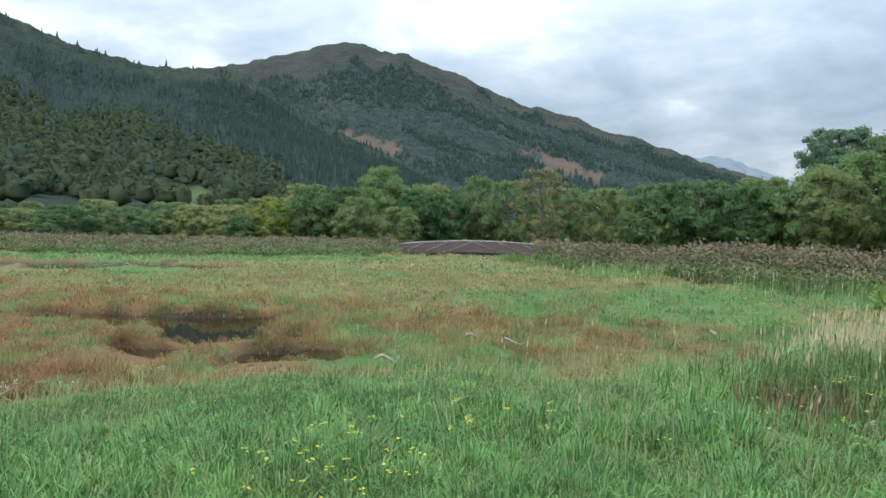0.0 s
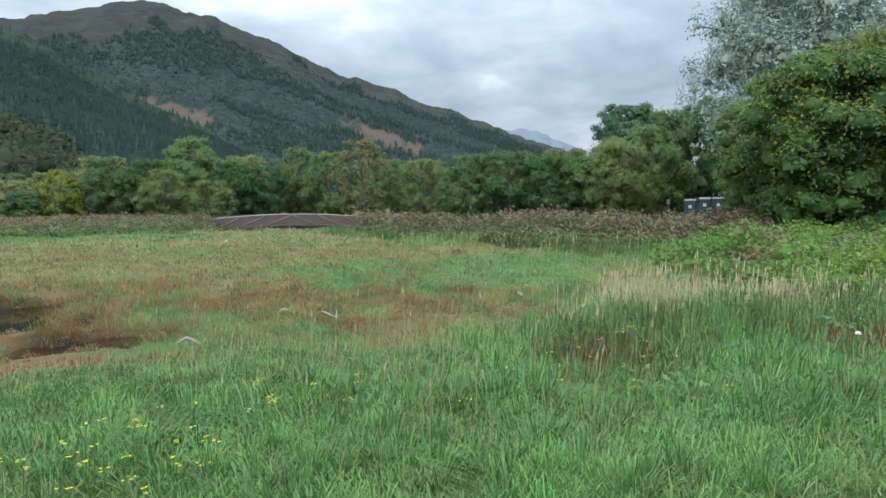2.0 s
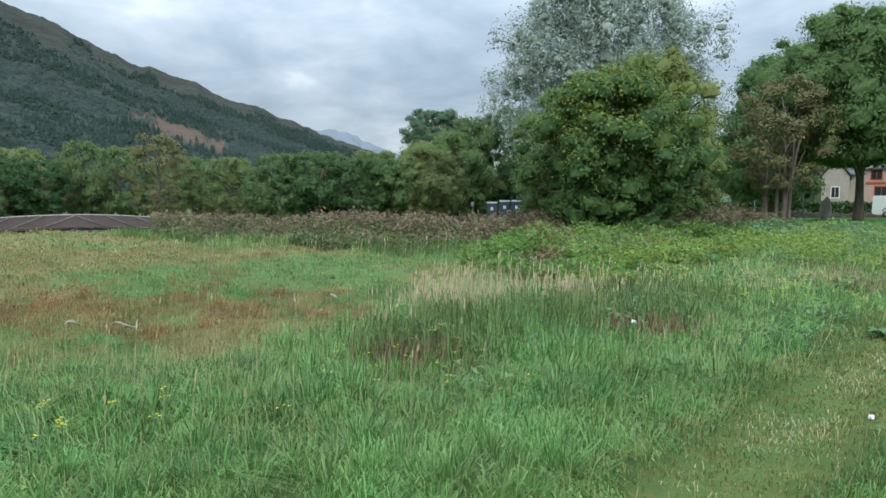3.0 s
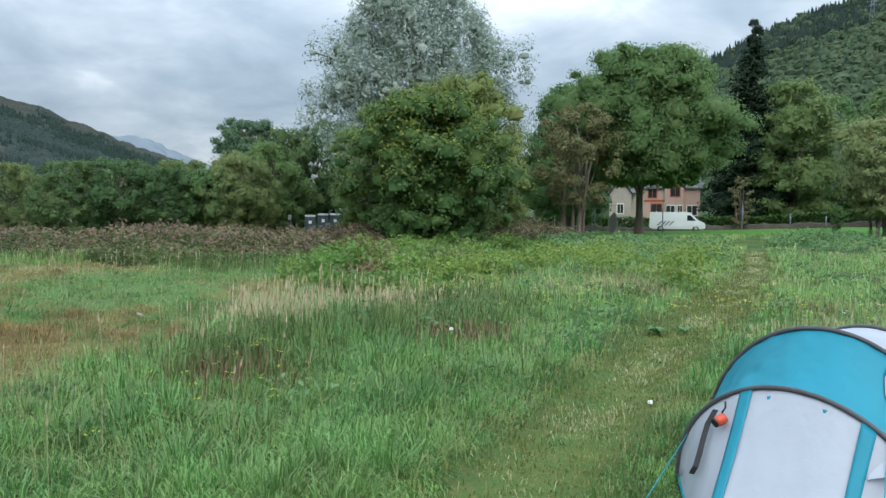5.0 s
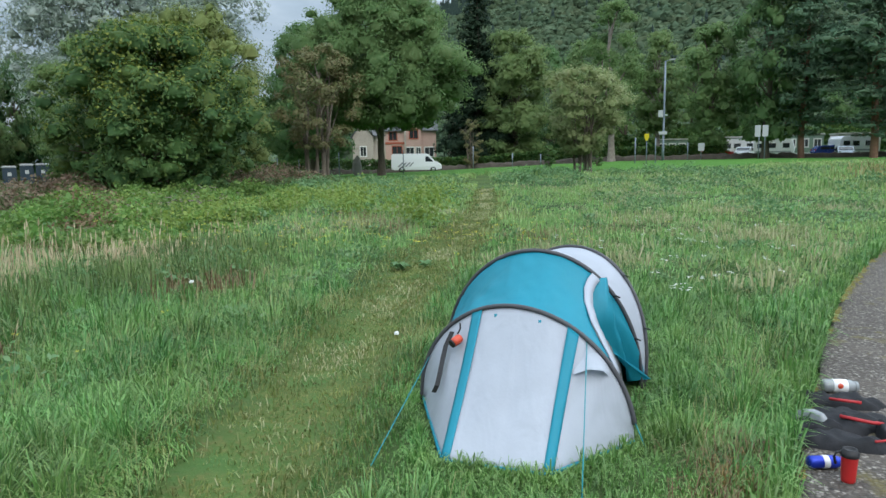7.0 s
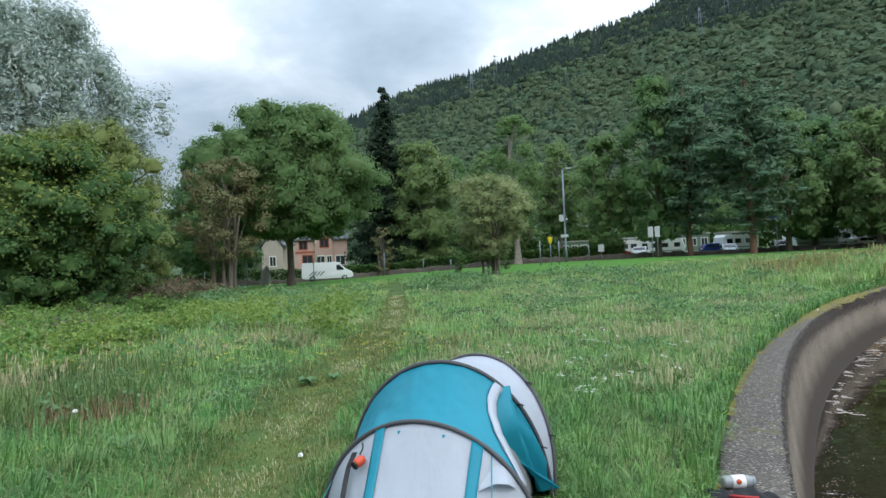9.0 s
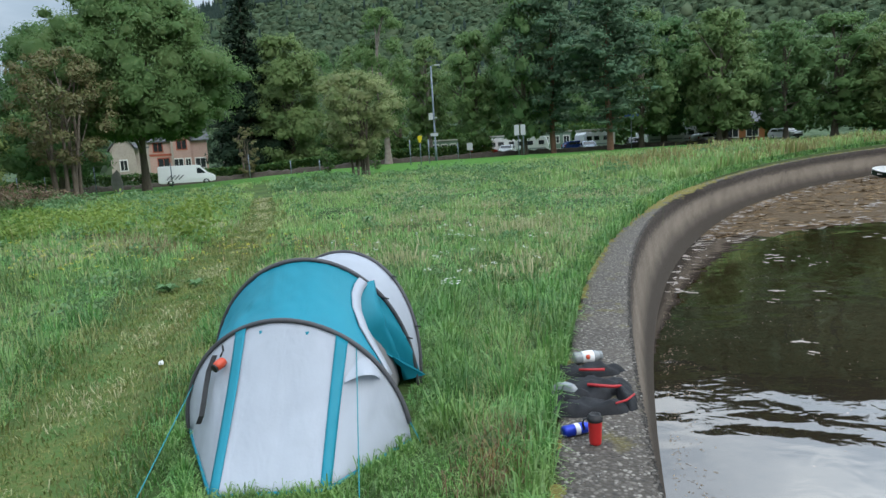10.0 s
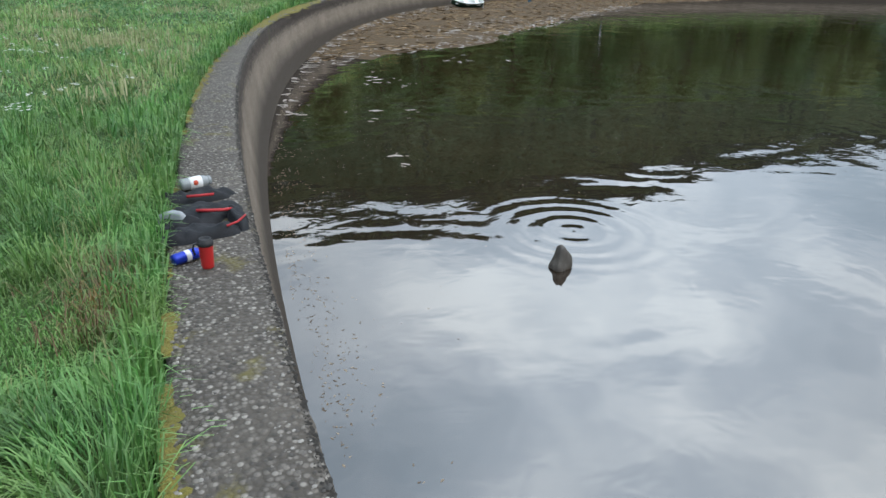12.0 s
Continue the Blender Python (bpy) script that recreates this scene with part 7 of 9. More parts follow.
def cloth_heap(name, outline, height, mat, parent, seed, label="", n=34):
    """A folded garment lying down: a rounded outline filled with creased cloth."""
    cx, cy, rx, ry, turn = outline
    bm = bmesh.new()
    rings = 12
    rows = []
    for k in range(rings + 1):
        q = k / rings
        row = []
        for j in range(n):
            a = 2 * math.pi * j / n
            edge = 1 + 0.16 * math.sin(2 * a + seed) + 0.10 * math.sin(3 * a + seed * 2.1) + 0.06 * math.sin(7 * a + seed)
            x, y = rx * q * edge * math.cos(a), ry * q * edge * math.sin(a)
            fold = float(hash_noise(x * 12 + seed, y * 20, 1.0, seed)) + 0.3 * float(hash_noise(x * 24, y * 34, 1.0, seed + 3))
            z = height * (1 - q ** 5) * (0.45 + 0.6 * fold)
            if k == rings:
                z = -0.004
            c, s = math.cos(turn), math.sin(turn)
            row.append(bm.verts.new((cx + x * c - y * s, cy + x * s + y * c, z)))
        rows.append(row)
    for r0, r1 in zip(rows, rows[1:]):
        for j in range(n):
            bm.faces.new((r0[j], r0[(j + 1) % n], r1[(j + 1) % n], r1[j]))
    bmesh.ops.remove_doubles(bm, verts=bm.verts, dist=0.0005)
    return part(name, bm, mat, parent, label, True)


def build_quay_things():
    mug = thing("travel_mug", "red plastic travel mug with a black lid", "mug", (3.24, -1.13, coping_z(3.2)))
    lathe("cup", [(0.030, 0.0), (0.033, 0.004), (0.034, 0.02), (0.040, 0.135), (0.041, 0.140)], M_RED, mug, 22)
    lathe("lid", [(0.042, 0.136), (0.044, 0.140), (0.044, 0.158), (0.036, 0.164), (0.034, 0.176), (0.026, 0.176), (0.024, 0.168)], M_BLACK, mug, 22, "black lid")
    tube("grip", [(-0.004, 0.040, 0.155), (-0.006, 0.064, 0.152), (-0.006, 0.070, 0.125), (-0.005, 0.062, 0.09)], 0.007, M_BLACK, mug, 6)
    can = thing("drink_can", "blue drink can lying on its side", "can", (3.37, -1.04, coping_z(3.4) + 0.034))
    body = lathe("body", [(0.024, -0.085), (0.031, -0.078), (0.034, -0.068), (0.034, 0.062), (0.027, 0.078), (0.026, 0.083)], M_BLUE, can, 20)
    body.matrix_local = pose(0, 0, 0, 90, 0, 20)
    body = lathe("printed_band", [(0.0345, -0.012), (0.0348, -0.011), (0.0348, 0.018), (0.0345, 0.019)], M_LABEL, can, 20, "white printed band")
    body.matrix_local = pose(0, 0, 0, 90, 0, 20)
    bottle = thing("glass_jar", "empty clear jar with a white and orange label", "jar", (4.70, -1.36, coping_z(4.7) + 0.045))
    prof = [(0.030, -0.125), (0.043, -0.12), (0.046, -0.105), (0.046, 0.055), (0.041, 0.070), (0.035, 0.078), (0.035, 0.104), (0.030, 0.108)]
    lathe("body", prof, M_CLEAR, bottle, 22).matrix_local = pose(0, 0, 0, 90, 0, 12)
    lathe("rim", [(0.035, 0.084), (0.038, 0.086), (0.038, 0.092), (0.035, 0.094)], M_CLEAR, bottle, 22).matrix_local = pose(0, 0, 0, 90, 0, 12)
    lathe("label_wrap", [(0.0462, -0.06), (0.0472, -0.059), (0.0472, 0.032), (0.0462, 0.033)], M_LABEL, bottle, 22, "white label").matrix_local = pose(0, 0, 0, 90, 0, 12)
    lathe("label_spot", [(0.018, 0.0), (0.019, 0.001), (0.019, 0.003), (0.002, 0.004)], M_ORANGE, bottle, 14, "orange round mark").matrix_local = pose(-0.046, 0.012, 0.012, 0, -80, 12)
    coat = thing("fleece_jacket", "folded charcoal fleece jacket with red zips", "jacket", (0, 0, coping_z(4.0)))
    cloth_heap("back", (4.05, -1.25, 0.19, 0.29, 0.15), 0.085, M_COAT, coat, 3)
    cloth_heap("hood", (4.42, -1.28, 0.105, 0.27, 0.12), 0.085, M_COAT, coat, 5)
    cloth_heap("sleeve", (3.72, -1.17, 0.095, 0.28, 0.16), 0.080, M_COAT, coat, 7)
    cloth_heap("sleeve", (3.92, -1.46, 0.20, 0.065, 0.10), 0.070, M_COAT, coat, 9)
    cloth_heap("collar", (3.90, -1.08, 0.10, 0.16, 0.5), 0.085, M_COAT, coat, 19)
    for pts, r in (([(3.97, -1.22, 0.084), (3.93, -1.30, 0.086), (3.92, -1.38, 0.080), (3.95, -1.44, 0.070)], 0.011), ([(3.66, -1.34, 0.066), (3.72, -1.42, 0.060), (3.84, -1.50, 0.052)], 0.007), ([(4.31, -1.22, 0.074), (4.29, -1.31, 0.076), (4.30, -1.40, 0.070)], 0.010)):
        tube("red_zip", pts, r, M_COAT_RED, coat, 6, "red zip lining")
    bag = thing("sandwich_bag", "crumpled clear plastic bag lying on the jacket", "bag", (0, 0, coping_z(4.0) + 0.03))
    cloth_heap("body", (3.96, -1.06, 0.045, 0.11, -0.6), 0.075, M_BAG, bag, 12)
    litter = thing("paper_scrap", "small crumpled white paper scrap on the path", "litter", (5.59, 2.47, float(land(5.59, 2.47)) + 0.03))
    cloth_heap("body", (0, 0, 0.035, 0.03, 0.4), 0.03, M_PAPER, litter, 14, n=10)
    litter = thing("paper_scrap", "small white paper scrap in the long grass", "litter", (6.15, 5.55, float(land(6.15, 5.55)) + 0.22))
    cloth_heap("body", (0, 0, 0.03, 0.03, 0.4), 0.03, M_PAPER, litter, 16, n=10)


def build_rock():
    bm = bmesh.new()
    bmesh.ops.create_icosphere(bm, subdivisions=4, radius=1.0)
    for v in bm.verts:
        c = v.co.copy()
        k = 1 + 0.22 * noise.noise(c * 1.3 + Vector((4, 2, 1))) + 0.10 * noise.noise(c * 3.7) + 0.04 * noise.noise(c * 9)
        v.co = Vector((c.x * 0.13 * k * (1 - 0.35 * max(c.z, 0)), c.y * 0.16 * k * (1 - 0.45 * max(c.z, 0)) - 0.03 * max(c.z, 0), c.z * 0.24 * k))
    rock = part("boulder", bm, rough_mat("wet_dark_stone", (0.045, 0.038, 0.030), (0.085, 0.072, 0.058), 9, 0.55, 0.6, 0.02), None, smooth_shade=True)
    rock.matrix_world = pose(5.0, -5.27, WATER_Z + 0.02, 0, 0, 30)
    tagged(rock, "dark wet pointed stone standing in the water", "stone")


M_TIMBER = rough_mat("weathered_timber", (0.095, 0.072, 0.070), (0.145, 0.112, 0.108), 6, 0.85, 0.5, 0.01, stretch=(1, 6, 6))
M_TIMBER_PALE = rough_mat("grey_pale_timber", (0.19, 0.165, 0.16), (0.25, 0.215, 0.205), 6, 0.85, 0.4, 0.01)
M_DRIFT = rough_mat("bleached_driftwood", (0.26, 0.21, 0.16), (0.34, 0.29, 0.23), 7, 0.85, 0.5, 0.01, stretch=(5, 1, 1))


def build_boat():
    boat = thing("dinghy", "small dinghy with a dark green hull and white inside", "boat", (42.6, -27.2, float(bed(42.6, -27.2)) + 0.10))
    boat.matrix_world = pose(42.6, -27.2, float(bed(42.6, -27.2)) + 0.08, -20, 0, 75)
    st = np.linspace(0, 1, 14)
    half = 0.60 * np.array([float(np.interp(q, [0, 0.15, 0.5, 0.8, 0.93, 1], [0.80, 0.92, 1.0, 0.74, 0.40, 0.05])) for q in st])
    sheer = 0.42 + 0.16 * np.abs(st - 0.35) ** 1.6 * 1.6
    keel = 0.03 + 0.28 * np.clip(st - 0.75, 0, 1) ** 1.5 * 4
    length = 2.25

    def skin(inset):
        rows = []
        for q, w, s, k in zip(st, half, sheer, keel):
            w = max(w - inset, 0.01)
            row = []
            for a in np.linspace(-1, 1, 13):
                z = k + inset + (s - k - inset * 0.4) * abs(a) ** 2.6
                row.append((length * (q - 0.5), w * math.copysign(abs(a) ** 0.55, a), z))
            rows.append(row)
        v = np.array(rows)
        i, j = np.meshgrid(np.arange(13), np.arange(12), indexing="ij")
        f = np.stack([i * 13 + j, i * 13 + j + 1, (i + 1) * 13 + j + 1, (i + 1) * 13 + j], -1).reshape(-1, 4)
        return v, f
    v, f = skin(0.0)
    part_mesh("hull", mesh_arrays("hull", v, f, smooth_shade=True), plain_mat("dark_green_gelcoat", (0.012, 0.05, 0.035), 0.35), boat, "dark green hull")
    vi, fi = skin(0.03)
    white = plain_mat("white_gelcoat", (0.78, 0.79, 0.78), 0.4)
    part_mesh("liner", mesh_arrays("liner", vi, fi[:, ::-1], smooth_shade=True), white, boat, "white inside")
    part("transom", box_bm(-length / 2 - 0.02, -0.50, 0.05, -length / 2 + 0.02, 0.50, 0.55, bevel=0.01), white, boat)
    for x in (-0.75, 0.05, 0.75):
        w = 0.56 if x < 0.5 else 0.40
        part("thwart", box_bm(x - 0.14, -w, 0.30, x + 0.14, w, 0.34, bevel=0.01), white, boat)
    for side in (0, 12):
        tube("gunwale", v[:, side] + np.array([0, 0, 0.01]), 0.028, white, boat, 6, "white gunwale")


def build_bridge():
    br = thing("footbridge", "low arched timber footbridge with boarded rails", "bridge", (3.17, 57.85, 0), turn=-0.95)
    L = 6.3
    xs = np.linspace(-L, L, 13)
    arc = lambda x: 0.32 * (1 - (x / L) ** 2) - 0.57
    for side, yy in (("near", -0.9), ("far", 0.9)):
        for x in xs:
            part("post", box_bm(x - 0.06, yy - 0.06, arc(x) - 0.15, x + 0.06, yy + 0.06, arc(x) + 0.98, bevel=0.01), M_TIMBER, br)
        for lift, r in ((0.95, 0.055), (0.08, 0.05)):
            tube("rail", [(x, yy, arc(x) + lift) for x in np.linspace(-L, L, 25)], r, M_TIMBER_PALE if lift > 0.5 else M_TIMBER, br, 4)
        for lift in (0.22, 0.37, 0.52, 0.67, 0.82):
            for x0, x1 in zip(xs[::2], xs[2::2]):
                v = []
                for x in (x0 + 0.03, (x0 + x1) / 2, x1 - 0.03):
                    for dz in (-0.06, 0.06):
                        for dy in (-0.015, 0.015):
                            v.append((x, yy + dy, arc(x) + lift + dz))
                f = []
                for s in (0, 4):
                    f += [(s, s + 1, s + 5, s + 4), (s + 2, s + 6, s + 7, s + 3), (s, s + 4, s + 6, s + 2), (s + 1, s + 3, s + 7, s + 5)]
                me = bpy.data.meshes.new("board")
                me.from_pydata(v, [], f + [(0, 2, 3, 1), (8, 9, 11, 10)])
                part_mesh("board", me, M_TIMBER, br)
        for n, (x0, x1) in enumerate(zip(xs[::2], xs[2::2])):
            a, b = (x0, x1) if n < 3 else (x1, x0)
            tube("brace", [(a, yy - 0.05, arc(a) + 0.10), (b, yy - 0.05, arc(b) + 0.92)], 0.035, M_TIMBER_PALE, br, 4)
    for k in range(48):
        x = -L + (k + 0.5) * 2 * L / 48
        part("deck_board", box_bm(x - 0.115, -0.95, arc(x) - 0.03, x + 0.115, 0.95, arc(x) + 0.02), M_TIMBER, br)
    for yy in (-0.7, 0.7):
        tube("beam", [(x, yy, arc(x) - 0.10) for x in np.linspace(-L, L, 17)], 0.09, M_TIMBER, br, 4)
    stone = rough_mat("dark_abutment_stone", (0.09, 0.075, 0.07), (0.15, 0.13, 0.12), 3, 0.9, 0.6, 0.05)
    for x0, x1 in ((-L - 0.6, -L + 2.4), (-0.9, 1.9), (L - 1.5, L + 1.0)):
        part("abutment", box_bm(x0, -1.1, -1.2, x1, 1.1, arc(max(abs(x0), abs(x1)) if abs(x0) > 3 else 0.0) - 0.20, bevel=0.06), stone, br)
    fence = thing("timber_fence", "low weathered fence running on from the footbridge", "fence", (0, 0, 0))
    for k in range(8):
        x, y = 10.0 + 1.6 * k, 58.9 + 0.5 * k
        part("post", box_bm(x - 0.05, y - 0.05, -0.5, x + 0.05, y + 0.05, 0.55, bevel=0.01), M_TIMBER, fence)
    for z in (0.1, 0.45):
        tube("rail", [(10.0, 58.85, z), (21.2, 62.35, z)], 0.05, M_TIMBER, fence, 4)


def build_driftwood():
    rng = random.Random(8)
    for x, y, ln, turn, r in ((0.11, 12.65, 0.34, 20, 0.028), (0.80, 11.9, 0.50, -30, 0.022), (-1.35, 9.9, 0.40, 15, 0.03), (-6.2, 7.6, 0.9, 25, 0.03), (4.9, 12.8, 0.4, 60, 0.03)):
        x, y = (float(q) for q in swing(x, y))
        z = float(land(x, y)) + 0.14
        pts = [(ln * (k / 6 - 0.5), 0.05 * math.sin(k * 1.3 + x), 0.05 * math.sin(k * 0.9) + (0.07 if k == 6 else 0)) for k in range(7)]
        ob = tube("driftwood", pts, [r * q for q in (0.5, 0.9, 1.0, 0.95, 0.8, 0.6, 0.3)], M_DRIFT, None, 8)
        ob.matrix_world = pose(x, y, z, 0, 0, turn)
        tagged(ob, "bleached driftwood branch lying on the marsh grass", "driftwood", group="driftwood on the marsh")


build_quay_things()
build_rock()
build_boat()
build_bridge()
build_driftwood()

# ---- road, vehicles and buildings behind the lawn ----
M_TYRE = plain_mat("black_tyre", (0.015, 0.015, 0.016), 0.85)
M_RIM = plain_mat("silver_rim", (0.45, 0.46, 0.47), 0.35, 0.7)
M_GLASS = glass_mat("dark_vehicle_glass")
M_LAMP_RED = plain_mat("red_tail_lamp", (0.35, 0.01, 0.01), 0.25)
M_LAMP_CLEAR = plain_mat("clear_head_lamp", (0.70, 0.72, 0.74), 0.15)


def prism(bm, prof, y0, y1, taper=0.0, z_mid=0.9):
    """A side profile (x, z) drawn across the width, pinched above the waist."""
    rows = []
    for y in (y0, y0 * 0.985, y1 * 0.985, y1):
        edge = abs(y) == abs(y0)
        row = []
        for x, z in prof:
            pin = 1 - taper * max(0.0, z - z_mid)
            row.append(bm.verts.new((x * (0.99 if edge else 1.0), y * pin, z + (-0.02 if edge and z > z_mid else 0))))
        rows.append(row)
    n = len(prof)
    for a, b in zip(rows, rows[1:]):
        for k in range(n):
            bm.faces.new((a[k], a[(k + 1) % n], b[(k + 1) % n], b[k]))
    bm.faces.new(rows[0][::-1])
    bm.faces.new(rows[-1])
    bmesh.ops.recalc_face_normals(bm, faces=bm.faces)


def pane_strip(bm, pts, y, off=0.012):
    """A flat side window: a thin slab over the profile's points."""
    s = 1 if y > 0 else -1
    a = [bm.verts.new((x, y + s * off - s * 0.16 * max(0, z - 0.9) * 1.0, z)) for x, z in pts]
    b = [bm.verts.new((x, y - s * 0.02 - s * 0.16 * max(0, z - 0.9) * 1.0, z)) for x, z in pts]
    n = len(pts)
    bm.faces.new(a if s < 0 else a[::-1])
    for k in range(n):
        bm.faces.new((a[k], a[(k + 1) % n], b[(k + 1) % n], b[k]))
    bmesh.ops.recalc_face_normals(bm, faces=bm.faces)


def wheel(car, x, y, r):
    w = thing("wheel", "", "")
    w.parent = car
    w.matrix_local = pose(x, y, r, 90, 0, 0)
    lathe("tyre", [(r * 0.62, -0.10), (r * 0.94, -0.11), (r, -0.07), (r, 0.07), (r * 0.94, 0.11), (r * 0.62, 0.10)], M_TYRE, w, 18)
    lathe("rim", [(0.03, -0.115), (r * 0.60, -0.105), (r * 0.64, -0.02), (r * 0.64, 0.02), (r * 0.60, 0.105), (0.03, 0.115)], M_RIM, w, 14)


def make_car(x, y, turn, paint, label, van=False, group="parked cars"):
    z = float(land(x, y))
    if van:
        car = thing("van", label, "van", (x, y, z), turn=turn)
        prof = [(-2.95, 0.42), (-2.98, 0.7), (-2.95, 2.42), (-2.85, 2.56), (1.15, 2.56), (1.45, 2.46), (2.15, 1.52), (2.72, 1.22), (2.93, 0.98), (2.96, 0.42), (2.4, 0.30), (-2.6, 0.30)]
        half, sides = 1.0, [[(1.05, 1.42), (1.05, 2.15), (1.38, 2.15), (1.92, 1.50), (1.92, 1.42)]]
        screen = [(1.52, 2.36), (2.10, 1.60)]
        axles, r = (-1.75, 1.95), 0.35
    else:
        car = thing("car", label, "car", (x, y, z), group=group, turn=turn)
        prof = [(-2.05, 0.40), (-2.10, 0.72), (-2.02, 0.92), (-1.72, 1.30), (-1.45, 1.44), (0.15, 1.48), (0.45, 1.40), (1.05, 1.00), (1.85, 0.84), (2.08, 0.66), (2.10, 0.40), (1.8, 0.24), (-1.8, 0.24)]
        half, sides = 0.88, [[(-1.55, 0.98), (-1.40, 1.34), (-0.45, 1.38), (-0.45, 0.98)], [(-0.38, 0.98), (-0.38, 1.38), (0.30, 1.36), (0.80, 1.00)]]
        screen = [(0.52, 1.38), (1.00, 1.06)]
        axles, r = (-1.25, 1.32), 0.31
    bm = bmesh.new()
    prism(bm, prof, -half, half, 0.16, 0.95)
    body = part("body", bm, paint, car)
    body.modifiers.new("round", "BEVEL").width = 0.03
    for pts in sides:
        for s in (-1, 1):
            bm = bmesh.new()
            pane_strip(bm, pts, s * half)
            part("side_window", bm, M_GLASS, car, "dark glass")
    (xa, za), (xb, zb) = screen
    bm = bmesh.new()
    wa = half * 0.80
    vs = [bm.verts.new(q) for q in ((xa + 0.03, -wa, za), (xa + 0.03, wa, za), (xb + 0.04, wa * 1.08, zb), (xb + 0.04, -wa * 1.08, zb))]
    ws = [bm.verts.new(v.co - Vector((0.04, 0, 0.03))) for v in vs]
    bm.faces.new(vs)
    for k in range(4):
        bm.faces.new((vs[k], vs[(k + 1) % 4], ws[(k + 1) % 4], ws[k]))
    bmesh.ops.recalc_face_normals(bm, faces=bm.faces)
    part("windscreen", bm, M_GLASS, car, "dark glass")
    front, rear = prof[-3][0], prof[0][0]
    for s in (-1, 1):
        part("headlight", box_bm(front - 0.12, s * half * 0.78 - 0.14, 0.68, front + 0.01, s * half * 0.78 + 0.14, 0.84, bevel=0.02), M_LAMP_CLEAR, car)
        part("tail_light", box_bm(rear - 0.06, s * half * 0.86 - 0.08, 0.80, rear + 0.05, s * half * 0.86 + 0.08, 1.05, bevel=0.02), M_LAMP_RED, car)
        for ax in axles:
            wheel(car, ax, s * (half - 0.10), r)
    part("bumper", box_bm(front - 0.12, -half * 0.92, 0.30, front + 0.05, half * 0.92, 0.52, bevel=0.03), M_TYRE, car)
    if van:
        car.scale = (1.0, 1.0, 0.84)
        for k in range(3):
            part("roof_bar", box_bm(-2.3 + 1.3 * k, -0.85, 2.60, -2.25 + 1.3 * k, 0.85, 2.66, bevel=0.01), M_RIM, car)
        grey = plain_mat("grey_livery", (0.20, 0.21, 0.23), 0.4)
        for k in range(4):
            bm = bmesh.new()
            x0 = -2.2 + 0.42 * k
            vs = [bm.verts.new((x0 + dx, -half - off, z)) for off in (0.0, 0.014) for dx, z in ((0.0, 0.75), (0.16, 0.75), (0.66, 1.35), (0.50, 1.35))]
            bm.faces.new(vs[4:])
            for q in range(4):
                bm.faces.new((vs[q], vs[(q + 1) % 4], vs[4 + (q + 1) % 4], vs[4 + q]))
            part("side_stripe", bm, grey, car, "grey slanting livery mark")
    return car


M_PAINT_WHITE = plain_mat("white_car_paint", (0.74, 0.76, 0.78), 0.25, 0.0, 0.06)
M_PAINT_SILVER = plain_mat("silver_blue_car_paint", (0.42, 0.48, 0.54), 0.25, 0.3, 0.08)
M_PAINT_DARK = plain_mat("black_blue_car_paint", (0.02, 0.025, 0.04), 0.2, 0.2, 0.08)
M_PAINT_RED = plain_mat("red_car_paint", (0.36, 0.03, 0.025), 0.25, 0.1, 0.08)
M_PAINT_BLUE = plain_mat("blue_car_paint", (0.02, 0.05, 0.25), 0.25, 0.2, 0.08)


def build_vehicles():
    make_car(73.35, 30.5, -68, M_PAINT_WHITE, "white panel van parked on the road", van=True)
    make_car(43.9, 34.2, -40, M_PAINT_DARK, "dark car parked behind the maple")
    make_car(91.4, -6.3, 168, M_PAINT_WHITE, "white car parked at the edge of the lawn")
    make_car(91.0, -17.2, 176, M_PAINT_SILVER, "pale silver car parked at the edge of the lawn")
    make_car(95.5, -3.6, -100, M_PAINT_RED, "red car parked before the caravans")
    make_car(94.2, -16.3, -80, M_PAINT_BLUE, "blue car parked between the caravans")
    make_car(90.7, -23.3, 172, M_PAINT_DARK, "dark car parked under the trees")
    make_car(91.0, -32.8, -62, M_PAINT_WHITE, "white car parked beneath the trees")
    make_car(90.3, 5.7, -84, M_PAINT_DARK, "dark grey car parked beside the lamp post")
    make_car(90.5, -43.0, -160, M_PAINT_WHITE, "white car standing by the café")
    make_car(92.0, -33.5, -70, M_PAINT_DARK, "dark car parked by the café")


M_STONE_WALL = rough_mat("brown_rubble_stone", (0.060, 0.050, 0.042), (0.11, 0.092, 0.078), 1.6, 0.9, 0.9, 0.08, c3=(0.06, 0.05, 0.04))
M_RENDER = rough_mat("pink_cream_render", (0.46, 0.30, 0.255), (0.52, 0.35, 0.30), 0.8, 0.85, 0.15, 0.01)
M_CREAM = rough_mat("cream_render", (0.36, 0.32, 0.28), (0.42, 0.37, 0.32), 0.8, 0.85, 0.15, 0.01)
M_SLATE = rough_mat("grey_slate", (0.085, 0.09, 0.10), (0.13, 0.135, 0.145), 2.5, 0.6, 0.5, 0.03)
M_TRIM_RED = plain_mat("brick_red_trim", (0.36, 0.085, 0.045), 0.6)
M_FRAME_WHITE = plain_mat("white_window_frame", (0.75, 0.75, 0.73), 0.45)
M_PANE = glass_mat("dark_window_pane", (0.03, 0.035, 0.04))


